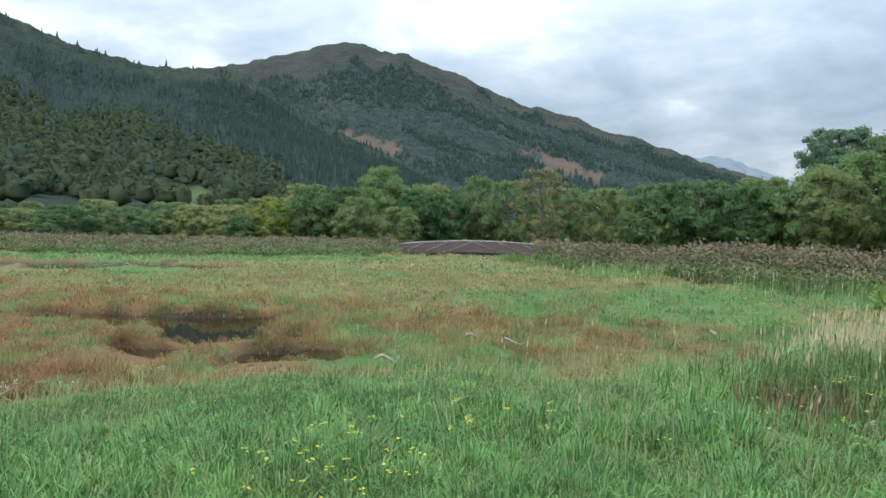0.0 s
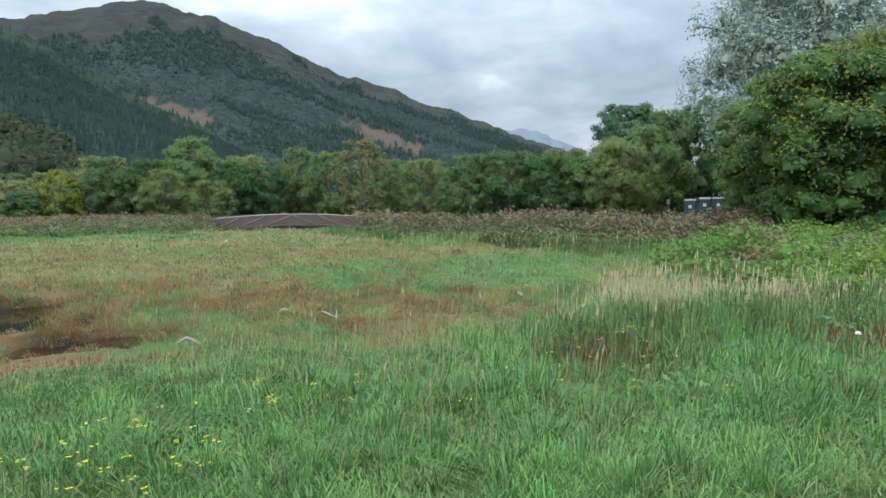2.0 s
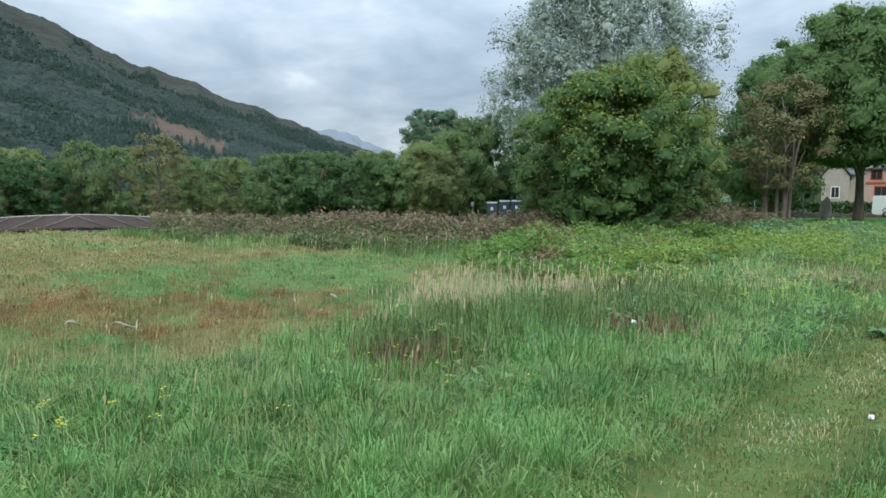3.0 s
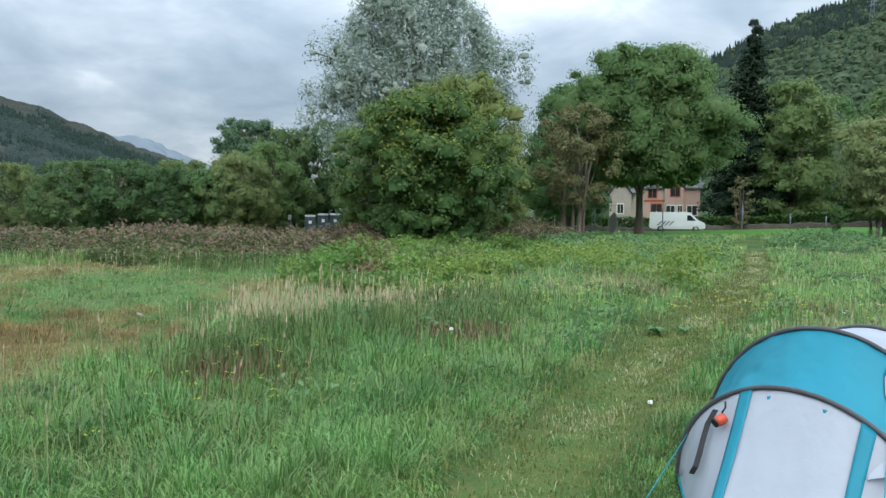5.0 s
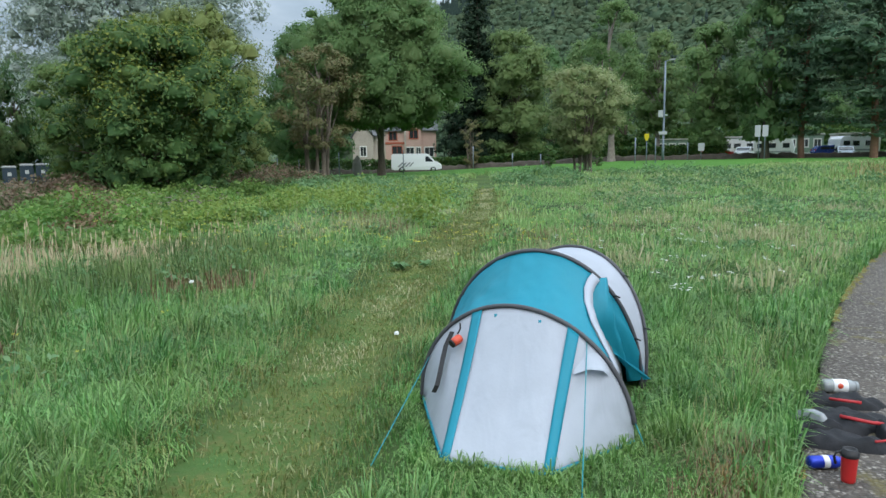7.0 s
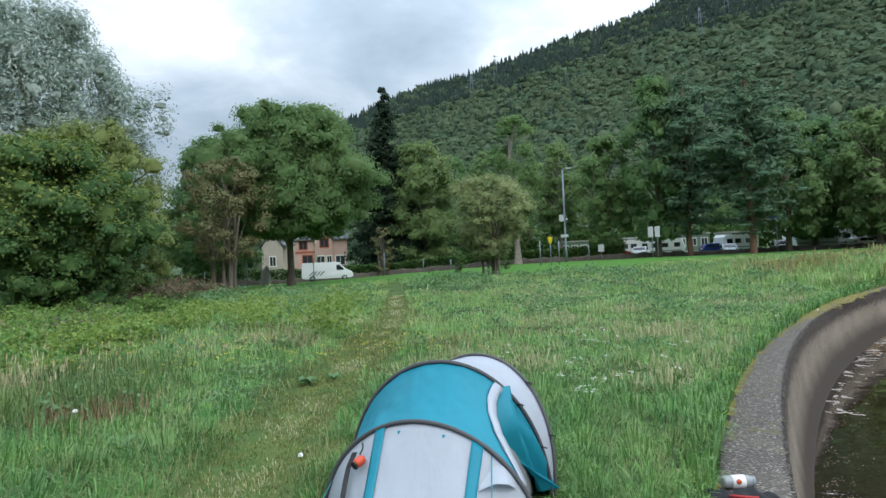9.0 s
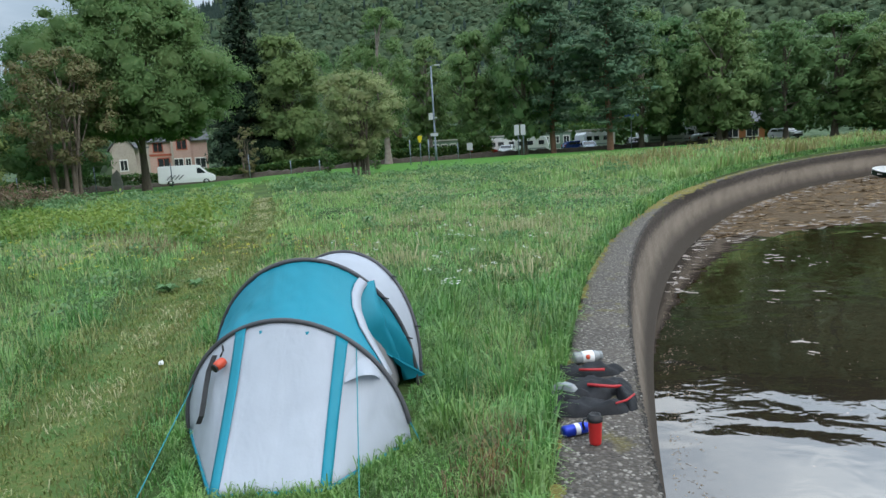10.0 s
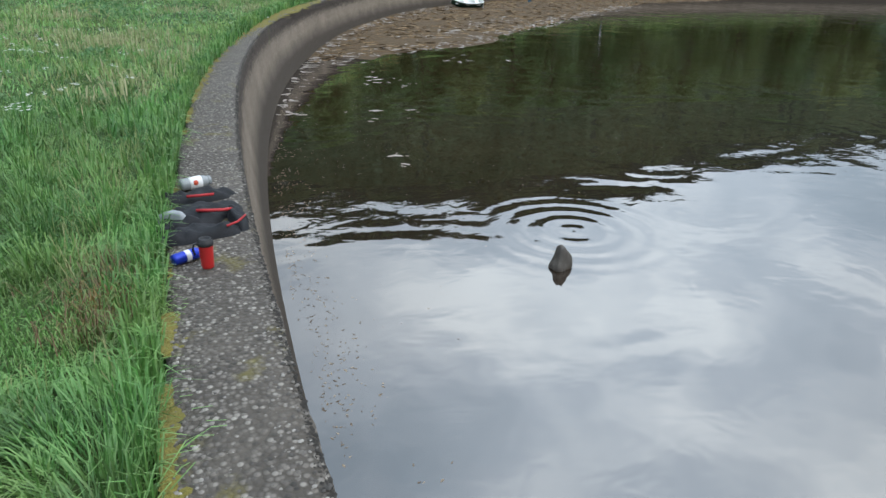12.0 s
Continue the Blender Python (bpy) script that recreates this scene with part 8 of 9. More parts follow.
def window(house, x, z, w, h, y, trim):
    win = part("window", box_bm(x - w / 2, y - 0.02, z, x + w / 2, y + 0.10, z + h), M_PANE, house, "dark pane")
    for a in ((x - w / 2 - 0.09, z - 0.09, x - w / 2 + 0.03, z + h + 0.09), (x + w / 2 - 0.03, z - 0.09, x + w / 2 + 0.09, z + h + 0.09), (x - 0.03, z, x + 0.03, z + h),
              (x - w / 2 - 0.09, z + h - 0.03, x + w / 2 + 0.09, z + h + 0.12), (x - w / 2 - 0.12, z - 0.14, x + w / 2 + 0.12, z)):
        part("frame_bar", box_bm(a[0], y - 0.06, a[1], a[2], y + 0.0, a[3]), trim, win)


def gable_block(house, x0, x1, y0, y1, eaves, ridge, wall_mat, along="x"):
    part("wall", box_bm(x0, y0, -0.5, x1, y1, eaves), wall_mat, house)
    bm = bmesh.new()
    if along == "x":
        ym = (y0 + y1) / 2
        tri = [[bm.verts.new((x, y, z)) for y, z in ((y0 - 0.35, eaves - 0.2), (ym, ridge), (y1 + 0.35, eaves - 0.2), (y1 + 0.35, eaves - 0.05), (ym, ridge + 0.2), (y0 - 0.35, eaves - 0.05))] for x in (x0 - 0.3, x1 + 0.3)]
    else:
        xm = (x0 + x1) / 2
        tri = [[bm.verts.new((x, y, z)) for x, z in ((x0 - 0.35, eaves - 0.2), (xm, ridge), (x1 + 0.35, eaves - 0.2), (x1 + 0.35, eaves - 0.05), (xm, ridge + 0.2), (x0 - 0.35, eaves - 0.05))] for y in (y0 - 0.3, y1 + 0.3)]
    for k in range(6):
        bm.faces.new((tri[0][k], tri[0][(k + 1) % 6], tri[1][(k + 1) % 6], tri[1][k]))
    bm.faces.new(tri[0][::-1])
    bm.faces.new(tri[1])
    bmesh.ops.recalc_face_normals(bm, faces=bm.faces)
    part("roof", bm, M_SLATE, house, "grey slate roof")
    xm, ym = (x0 + x1) / 2, (y0 + y1) / 2
    for end in (0, 1):
        bm = bmesh.new()
        if along == "x":
            x = (x0 + 0.06, x1 - 0.06)[end]
            tri = ((x, y0, eaves), (x, y1, eaves), (x, ym, ridge))
        else:
            y = (y0 + 0.06, y1 - 0.06)[end]
            tri = ((x0, y, eaves), (x1, y, eaves), (xm, y, ridge))
        bm.faces.new([bm.verts.new(q) for q in tri])
        part("gable", bm, wall_mat, house).modifiers.new("thickness", "SOLIDIFY").thickness = 0.1


def build_house():
    h = thing("house", "pink-cream rendered house with red trim and slate roof", "house", (95.0, 43.0, 1.4), turn=-65.5)
    gable_block(h, -1.8, 6.3, 0, 7, 4.9, 7.6, M_RENDER)
    gable_block(h, -6.6, -3.4, -0.6, 7, 3.9, 6.2, M_CREAM, "y")
    gable_block(h, 1.6, 4.0, -0.5, 3.5, 5.6, 7.7, M_RENDER, "y")
    gable_block(h, -3.4, -1.8, 0.2, 6.5, 4.2, 6.4, M_CREAM)
    for x, z, w, hh, y, t in ((2.8, 3.6, 1.3, 1.3, -0.5, M_TRIM_RED), (-0.4, 3.4, 1.2, 1.2, 0, M_TRIM_RED), (0.2, 0.9, 1.5, 1.5, 0, M_TRIM_RED), (2.2, 0.8, 1.2, 1.4, -0.5, M_FRAME_WHITE), (3.5, 0.8, 0.7, 1.4, -0.5, M_FRAME_WHITE), (5.2, 0.8, 1.4, 1.4, 0, M_FRAME_WHITE), (-5.0, 1.0, 0.9, 1.4, -0.6, M_FRAME_WHITE)):
        window(h, x, z, w, hh, y, t)
    part("string_course", box_bm(-1.8, -0.08, 2.75, 1.6, 0.02, 3.05), M_TRIM_RED, h, "brick-red band")
    part("quoin", box_bm(-1.95, -0.1, -0.3, -1.6, 0.05, 4.9), M_CREAM, h, "pale corner stones")
    part("quoin", box_bm(1.35, -0.58, -0.3, 1.62, -0.4, 5.6), M_CREAM, h, "pale corner stones")
    for x in (-1.2, 5.6):
        part("chimney", box_bm(x - 0.4, 3.0, 7.0, x + 0.4, 4.0, 8.9, bevel=0.03), M_CREAM, h)
    b = thing("cottage", "low cottage with a steep slate roof among trees", "house", (100.0, 31.5, 0.9), turn=-62)
    gable_block(b, -3.5, 3.5, 0, 6, 2.6, 5.6, M_CREAM)
    window(b, 0, 0.9, 1.2, 1.1, 0, M_FRAME_WHITE)
    c = thing("cafe", "low orange timber-clad café beneath the trees", "building", (99.0, -39.5, float(land(98, -39))), turn=-112)
    wood = rough_mat("orange_stained_boards", (0.40, 0.15, 0.055), (0.47, 0.19, 0.075), 1.5, 0.7, 0.3, 0.01, stretch=(1, 1, 8))
    gable_block(c, -4.2, 4.2, 0, 6, 2.7, 4.0, wood)
    for x in (-2.6, 0.0, 2.6):
        window(c, x, 0.6, 1.5, 1.6, 0, M_FRAME_WHITE)
    v = thing("white_trailer", "white box trailer standing behind the trees", "trailer", (98.0, -28.8, float(land(95, -29))), turn=-75)
    part("box", box_bm(-3.2, -1.2, 0.6, 3.2, 1.2, 3.1, bevel=0.06), M_PAINT_WHITE, v)
    part("chassis", box_bm(-3.0, -1.0, 0.35, 3.3, 1.0, 0.6), M_TYRE, v)
    for x in (-0.6, 0.6):
        for s in (-1, 1):
            wheel(v, x, s * 1.05, 0.34)


def build_caravans():
    green = rough_mat("pale_green_panel", (0.17, 0.25, 0.20), (0.21, 0.29, 0.24), 2.0, 0.5, 0.05, 0.01, stretch=(1, 1, 10))
    cream = rough_mat("cream_panel", (0.42, 0.43, 0.39), (0.48, 0.48, 0.44), 2.0, 0.5, 0.05, 0.01)
    for x, y, turn, ln, wall_mat, label in ((102, -5.2, -88, 4.0, green, "pale green static caravan seen end on"), (101.5, -13.2, -82, 6.2, green, "pale green static caravan behind the stone wall"), (100.5, -20.0, -82, 5.0, cream, "cream static caravan under the trees"), (104, 2.5, -90, 4.0, green, "green static caravan half hidden by trees")):
        c = thing("static_caravan", label, "caravan", (x, y, float(land(x, y)) + 0.1), group="static caravans", turn=turn)
        part("body", box_bm(-ln / 2, -1.5, 0.45, ln / 2, 1.5, 2.75, bevel=0.05), wall_mat, c)
        part("roof", box_bm(-ln / 2 - 0.12, -1.62, 2.74, ln / 2 + 0.12, 1.62, 2.95, bevel=0.06), cream, c, "pale curved roof")
        part("skirt", box_bm(-ln / 2 + 0.05, -1.45, 0.0, ln / 2 - 0.05, 1.45, 0.45), M_FRAME_WHITE, c)
        n = max(2, int(ln / 1.3))
        for k in range(n):
            window(c, -ln / 2 + (k + 0.5) * ln / n, 1.25, 0.85, 0.95, -1.5, M_FRAME_WHITE)


def build_tourers():
    """Small white touring caravans drawn up under the trees."""
    grey = plain_mat("pale_grey_band", (0.30, 0.33, 0.36), 0.4)
    prof = [(-2.3, 0.45), (-2.42, 1.1), (-2.25, 2.2), (-1.9, 2.52), (1.9, 2.55), (2.2, 2.3), (2.45, 1.3), (2.35, 0.45)]
    for x, y, turn in ((98.4, -5.6, -70), (98.0, -10.3, -100), (94.8, -18.5, -60), (93.5, -28.1, -95), (94.5, -31.6, -75)):
        c = thing("touring_caravan", "small white touring caravan parked under the trees", "caravan", (x, y, float(land(x, y))), group="touring caravans", turn=turn)
        bm = bmesh.new()
        prism(bm, prof, -1.05, 1.05)
        part("body", bm, M_PAINT_WHITE, c).modifiers.new("round", "BEVEL").width = 0.05
        part("band", box_bm(-2.1, -1.075, 0.75, 2.1, -1.045, 0.95), grey, c, "grey band")
        for x0, x1 in ((-1.9, -1.0), (-0.6, 0.3), (1.1, 1.9)):
            part("side_window", box_bm(x0, -1.08, 1.35, x1, -1.05, 1.95, bevel=0.01), M_GLASS, c, "dark glass")
        part("hitch", box_bm(2.3, -0.08, 0.42, 3.3, 0.08, 0.52), M_TYRE, c)
        for s in (-1, 1):
            wheel(c, 0.0, s * 0.95, 0.31)


def build_boundary():
    """The low stone wall and clipped hedge along the road."""
    rng = np.random.default_rng(31)
    line = [(60, 58), (69.8, 47.6), (77, 33.5), (82, 20), (84.5, 8), (86, -4), (87.5, -18), (88.5, -30), (88, -38)]
    wall = thing("road_wall", "low brown rubble wall along the road", "wall", kind="structure")
    for (ax, ay), (bx, by) in zip(line, line[1:]):
        ln = math.hypot(bx - ax, by - ay)
        n = int(ln / 0.5)
        u = np.array([bx - ax, by - ay]) / ln
        nv = np.array([-u[1], u[0]])
        rows = []
        for k in range(n + 1):
            c = np.array([ax, ay]) + u * ln * k / n
            z = float(land(*c))
            t = z + 0.62 + 0.10 * rng.uniform(-1, 1)
            rows.append([(*(c - nv * 0.22), z - 0.4), (*(c - nv * (0.2 + 0.03 * rng.uniform(-1, 1))), t - 0.12), (*(c - nv * 0.1), t), (*(c + nv * 0.1), t), (*(c + nv * 0.2), t - 0.12), (*(c + nv * 0.22), z - 0.4)])
        v = np.array(rows)
        i, j = np.meshgrid(np.arange(n), np.arange(5), indexing="ij")
        f = np.stack([i * 6 + j, i * 6 + j + 1, (i + 1) * 6 + j + 1, (i + 1) * 6 + j], -1).reshape(-1, 4)
        part_mesh("stretch", mesh_arrays("stretch", v, f), M_STONE_WALL, wall)
    pts = np.array(line)
    k = rng.uniform(0, 5, 22000)
    i = k.astype(int)
    x = pts[i, 0] + (pts[i + 1, 0] - pts[i, 0]) * (k - i) + 1.2 + rng.uniform(-0.7, 0.7, len(k))
    y = pts[i, 1] + (pts[i + 1, 1] - pts[i, 1]) * (k - i) + rng.uniform(-0.5, 0.5, len(k))
    v, f = herb_cloud(x, y, 1.5 + 0.5 * hash_noise(x, y, 3, 40), 0.16, rng)
    tagged(part_mesh("hedge", mesh_arrays("hedge", v, f), LEAVES["dark"]), "dark green clipped hedge behind the road wall", "hedge", kind="stuff")


def build_understorey():
    """Dark shrubs that close the view under the roadside trees."""
    rng = np.random.default_rng(33)
    line = np.array([(108, 34), (109, 16), (110, 0), (109, -20), (106, -40), (101, -58), (95, -74), (87, -90), (77, -105), (64, -118)], float)
    k = rng.uniform(0, 9, 30000)
    i = k.astype(int)
    q = (k - i)[:, None]
    p = line[i] * (1 - q) + line[i + 1] * q + rng.normal(size=(len(k), 2)) * 1.3
    x, y = p.T
    v, f = herb_cloud(x, y, 2.6 + 3.2 * hash_noise(x, y, 5, 41), 0.32, rng)
    tagged(part_mesh("roadside_shrubs", mesh_arrays("roadside_shrubs", v, f), LEAVES["dark"]), "dark shrubs under the roadside trees", "shrub", kind="stuff")


def post_with(name, label, category, x, y, height, radius, boards):
    z = float(land(x, y)) - 0.05
    p = thing(name, label, category, (x, y, z))
    tube("post", [(0, 0, 0), (0, 0, height / 2), (0, 0, height)], radius, M_STEEL, p, 8)
    for (y0, z0, y1, z1, mat, lab) in boards:
        part("board", box_bm(-radius - 0.05, y0, z0, -radius - 0.01, y1, z1, bevel=0.008), mat, p, lab)
    return p


def build_posts():
    yellow = plain_mat("yellow_sign_paint", (0.60, 0.48, 0.015), 0.45)
    white = plain_mat("white_sign_back", (0.45, 0.47, 0.49), 0.45)
    blue = plain_mat("blue_sign", (0.02, 0.07, 0.30), 0.45)
    lamp = thing("street_lamp", "tall grey steel lamp post with camera and control boxes", "street lamp", (71.6, 2.55, float(land(71.6, 2.55)) - 0.05))
    tube("post", [(0, 0, 0), (0, 0, 1.6), (0, 0, 1.65), (0, 0, 6), (0, 0, 9.9)], [0.14, 0.13, 0.11, 0.10, 0.08], M_STEEL, lamp, 10)
    tube("arm", [(0, 0, 9.8), (0, -0.25, 9.95), (0, -0.5, 9.97)], 0.04, M_STEEL, lamp, 6)
    part("lantern_head", box_bm(-0.14, -0.95, 9.90, 0.14, -0.35, 10.05, bevel=0.03), white, lamp)
    part("control_box", box_bm(-0.20, 0.10, 4.35, 0.15, 0.55, 5.05, bevel=0.02), white, lamp, "white control box")
    part("camera_bracket", box_bm(-0.18, -0.35, 4.45, 0.12, -0.10, 4.62, bevel=0.02), white, lamp)
    part("notice_board", box_bm(-0.18, -0.35, 2.62, -0.12, 0.45, 2.92, bevel=0.01), white, lamp, "small white notice")
    post_with("road_sign", "yellow shield-shaped road sign on a steel post", "road sign", 62.5, 3.6, 2.75, 0.045, [(-0.20, 2.30, 0.20, 2.70, yellow, "yellow board"), (-0.12, 2.08, 0.12, 2.30, yellow, "yellow board")])
    s = post_with("road_sign", "backs of two white road signs on posts", "road sign", 75.4, -6.6, 3.5, 0.055, [(-0.12, 2.35, 0.42, 3.50, white, "white board"), (-0.82, 2.35, -0.28, 3.50, white, "white board")])
    tube("post", [(0, -0.55, 0), (0, -0.55, 3.5)], 0.055, M_STEEL, s, 8)
    post_with("small_sign", "small white notice on a post by the toilets", "sign", 36.9, 53.0, 2.2, 0.04, [(-0.22, 1.85, 0.22, 2.3, white, "white board")])
    post_with("small_sign", "white notice on a post behind the far quay", "sign", 56.5, -53.0, 1.6, 0.04, [(-0.2, 1.2, 0.2, 1.7, white, "white board")])
    post_with("small_sign", "white notice behind the road wall", "sign", 83.5, -1.2, 2.0, 0.04, [(-0.35, 1.1, 0.35, 2.0, white, "white board")])
    post_with("blue_banner_sign", "long blue sign hung under the pines", "sign", 83, -21.0, 4.4, 0.05, [(-0.9, 3.95, 0.8, 4.3, blue, "blue board")])
    for x, y, hh in ((62.8, 4.6, 2.4), (64, 2.9, 2.3), (73.5, 0.2, 1.9), (70.5, 22.5, 2.6), (66.5, 17.0, 1.4), (60, 33.5, 2.6), (61.5, 27.0, 2.4), (69, 44, 2.2), (67.5, 46, 2.2), (68.5, 14.5, 1.2)):
        post_with("marker_post", "thin grey steel post at the edge of the lawn", "post", x, y, hh, 0.05, [])
    bm = bmesh.new()
    bmesh.ops.create_icosphere(bm, subdivisions=3, radius=1.0)
    for v in bm.verts:
        k = 1 + 0.16 * noise.noise(v.co * 1.7) + 0.06 * noise.noise(v.co * 5)
        t4 = 1 / max(abs(v.co.x), abs(v.co.y), 0.55 + 0.45 * abs(v.co.z)) ** 0.7
        v.co = Vector((v.co.x * 0.30 * k * t4, v.co.y * 0.45 * k, (v.co.z + 0.85) * 1.15 * k))
    st = part("standing_stone", bm, rough_mat("grey_standing_stone", (0.34, 0.32, 0.29), (0.42, 0.39, 0.36), 3, 0.9, 0.6, 0.03), None, smooth_shade=True)
    st.matrix_world = pose(58.0, 30.4, float(land(58, 30.4)) - 0.1, 0, 0, 25)
    tagged(st, "rough grey upright stone on the lawn", "stone")
    tube_ob = post_with("mooring_post", "short dull blue post standing against the far quay", "post", 47.4, -36.4, 0.5, 0.05, [])
    tube_ob.location.z = float(bed(47.4, -36.4)) - 0.03
    part("cover", box_bm(-0.11, -0.11, 0.0, 0.11, 0.11, 0.75, bevel=0.03), plain_mat("dull_teal_plastic", (0.03, 0.09, 0.14), 0.6), tube_ob, "blue sleeve")


def build_toilets():
    hull = plain_mat("slate_blue_plastic", (0.045, 0.075, 0.11), 0.45)
    roof = plain_mat("white_translucent_roof", (0.70, 0.73, 0.75), 0.4)
    for x, y, hgt in ((38.4, 51.9, 2.1), (39.4, 51.2, 2.1), (40.3, 50.5, 2.1), (39.5, 47.0, 1.9)):
        t = thing("portable_toilet", "slate-blue portable toilet with a white domed roof" if hgt > 2 else "slate-blue plastic cabin without a white roof", "toilet", (x, y, float(land(x, y)) - 0.05), group="portable toilets", turn=-38)
        part("cabin", box_bm(-0.5, -0.5, 0.0, 0.5, 0.5, hgt, bevel=0.05), hull, t)
        part("door", box_bm(-0.40, -0.54, 0.12, 0.40, -0.49, hgt - 0.12, bevel=0.01), hull, t)
        part("door_sign", box_bm(-0.14, -0.56, hgt - 0.65, 0.14, -0.535, hgt - 0.35), roof, t, "white sign")
        if hgt > 2:
            bm = bmesh.new()
            box(bm, -0.54, -0.54, hgt, 0.54, 0.54, hgt + 0.18, bevel=0.07)
            part("roof", bm, roof, t, "white roof")


build_vehicles()
build_house()
build_caravans()
build_tourers()
build_boundary()
build_understorey()
build_posts()
build_toilets()

# ---- flowers, pebbles and floating scraps ----
M_YELLOW = leaf_mat("yellow_petals", (0.62, 0.55, 0.03), (0.70, 0.62, 0.04), (0.75, 0.68, 0.10), 3.0, trans=0.3)
M_PETAL = leaf_mat("white_petals", (0.70, 0.70, 0.68), (0.75, 0.75, 0.73), (0.80, 0.80, 0.78), 3.0, trans=0.3)
M_PURPLE = leaf_mat("dull_purple_petals", (0.25, 0.10, 0.20), (0.30, 0.14, 0.24), (0.35, 0.20, 0.28), 3.0, trans=0.3)
M_STEM = leaf_mat("flower_stems", (0.08, 0.15, 0.04), (0.10, 0.17, 0.05), (0.14, 0.19, 0.06), 1.0)


def flowers(name, label, x, y, tall, size, mat, rng, heads=5):
    """Stems with small heads of petals."""
    n = len(x)
    z = land(x, y) + tall
    bits, petals = [], []
    stem_v, stem_f, stem_uv = blades(x, y, land(x, y), tall, np.full(n, 0.006), rng, 0.05, (0.0, 0.0))
    for k in range(heads):
        a = rng.uniform(0, 2 * np.pi, n)
        r = rng.uniform(0.2, 1.0, n) * size * 1.6
        px, py, pz = x + r * np.cos(a), y + r * np.sin(a), z + rng.uniform(-0.4, 0.4, n) * size
        for q in range(3):
            b = q * np.pi / 3 + a
            dx, dy = np.cos(b) * size * 0.5, np.sin(b) * size * 0.5
            t = 0.35 * size
            petals.append(np.stack([np.stack([px + dx, py + dy, pz + t * 0.4], -1), np.stack([px - dy * 0.4, py + dx * 0.4, pz + t * 0.1], -1), np.stack([px - dx, py - dy, pz + t * 0.4], -1), np.stack([px + dy * 0.4, py - dx * 0.4, pz + t * 0.1], -1)], 1).reshape(-1, 3))
    v = np.concatenate(petals)
    ob = tagged(part_mesh(name, mesh_arrays(name, v, np.arange(len(v)).reshape(-1, 4)), mat), label, "flowers", kind="stuff")
    st = part_mesh("stems", mesh_arrays("stems", stem_v, stem_f, uv=stem_uv), M_STEM, ob)
    tagged(st, kind="stuff")
    return ob


def build_flowers():
    rng = np.random.default_rng(77)
    x, y = cluster([(-1.35, 3.9, 0.28), (-1.0, 4.2, 0.25), (-0.2, 4.6, 0.5), (-0.9, 3.6, 0.2), (2.6, 5.2, 0.5), (3.5, 6.0, 0.3)], 70, rng)
    flowers("yellow_flowers", "small yellow flowers in the bank grass", x, y, rng.uniform(0.30, 0.42, len(x)), 0.028, M_YELLOW, rng, 3)
    x, y = cluster([(9.5, 3.0, 0.8), (10.5, 2.4, 0.8), (12, 3.0, 1.0), (8.8, 5.5, 0.7), (10.5, 6.5, 0.8), (9.6, 8.2, 0.9), (22, 9.5, 1.2)], 260, rng)
    flowers("ragwort", "yellow ragwort beside the path", x, y, rng.uniform(0.4, 0.75, len(x)), 0.032, M_YELLOW, rng, 4)
    x, y = cluster([(8.3, 0.2, 0.6), (7.2, -0.5, 0.5), (9.6, -0.7, 0.7), (10.5, 0.5, 0.7), (23, 0.8, 1.4), (27, 0.2, 1.8), (18, -3, 1.5), (30, 4, 2.0), (14, -1.5, 1.5)], 70, rng)
    flowers("white_umbels", "flat white flower heads in the meadow", x, y, rng.uniform(0.35, 0.55, len(x)), 0.04, M_PETAL, rng, 4)
    x, y = cluster([(-5.1, 8.0, 0.16), (-4.6, 8.4, 0.18), (-5.6, 7.4, 0.14), (-4.2, 8.7, 0.12)], 26, rng)
    flowers("white_daisies", "white daisies at the edge of the marsh", x, y, rng.uniform(0.18, 0.28, len(x)), 0.026, M_PETAL, rng, 3)
    x, y = cluster([(11.5, 11.0, 0.6), (13.5, 11.5, 0.7), (10.5, 10.0, 0.5)], 46, rng)
    flowers("knapweed", "dull purple flower heads before the brambles", x, y, rng.uniform(0.8, 1.15, len(x)), 0.06, M_PURPLE, rng, 3)
    for cx, cy, n, k in ((9.3, 4.05, 18, 0.62), (9.7, 3.8, 12, 0.5), (13.5, 6.6, 14, 0.9), (17.0, 2.2, 16, 1.0)):
        build_dock(cx, cy, n, k, rng)


def build_dock(cx, cy, count, size, rng):
    """A rosette of broad leaves that arch out from the root."""
    pieces = []
    for k in range(count):
        a, ln = rng.uniform(0, 2 * np.pi), size * rng.uniform(0.18, 0.34)
        s = np.linspace(0, 1, 6)
        rise = rng.uniform(0.9, 1.9)
        mid = np.stack([np.cos(a) * ln * s, np.sin(a) * ln * s, ln * (rise * s - 0.75 * rise * s ** 2)], 1)
        wd = 0.32 * ln * np.sin(np.pi * (0.05 + 0.92 * s))[:, None] * np.array([-np.sin(a), np.cos(a), 0.0])
        v = np.stack([mid - wd + np.array([0, 0, 0.02]), mid, mid + wd + np.array([0, 0, 0.02])], 1).reshape(-1, 3)
        f = [(3 * i + j, 3 * i + j + 1, 3 * i + j + 4, 3 * i + j + 3) for i in range(5) for j in range(2)]
        pieces.append((v, np.array(f)))
    dock = thing("dock_plant", "broad-leaved dock beside the path", "plant", (cx, cy, float(land(cx, cy)) + 0.02), group="docks")
    for v, f in pieces:
        part_mesh("leaf", mesh_arrays("leaf", v, f[:, ::-1]), M_WEED, dock)


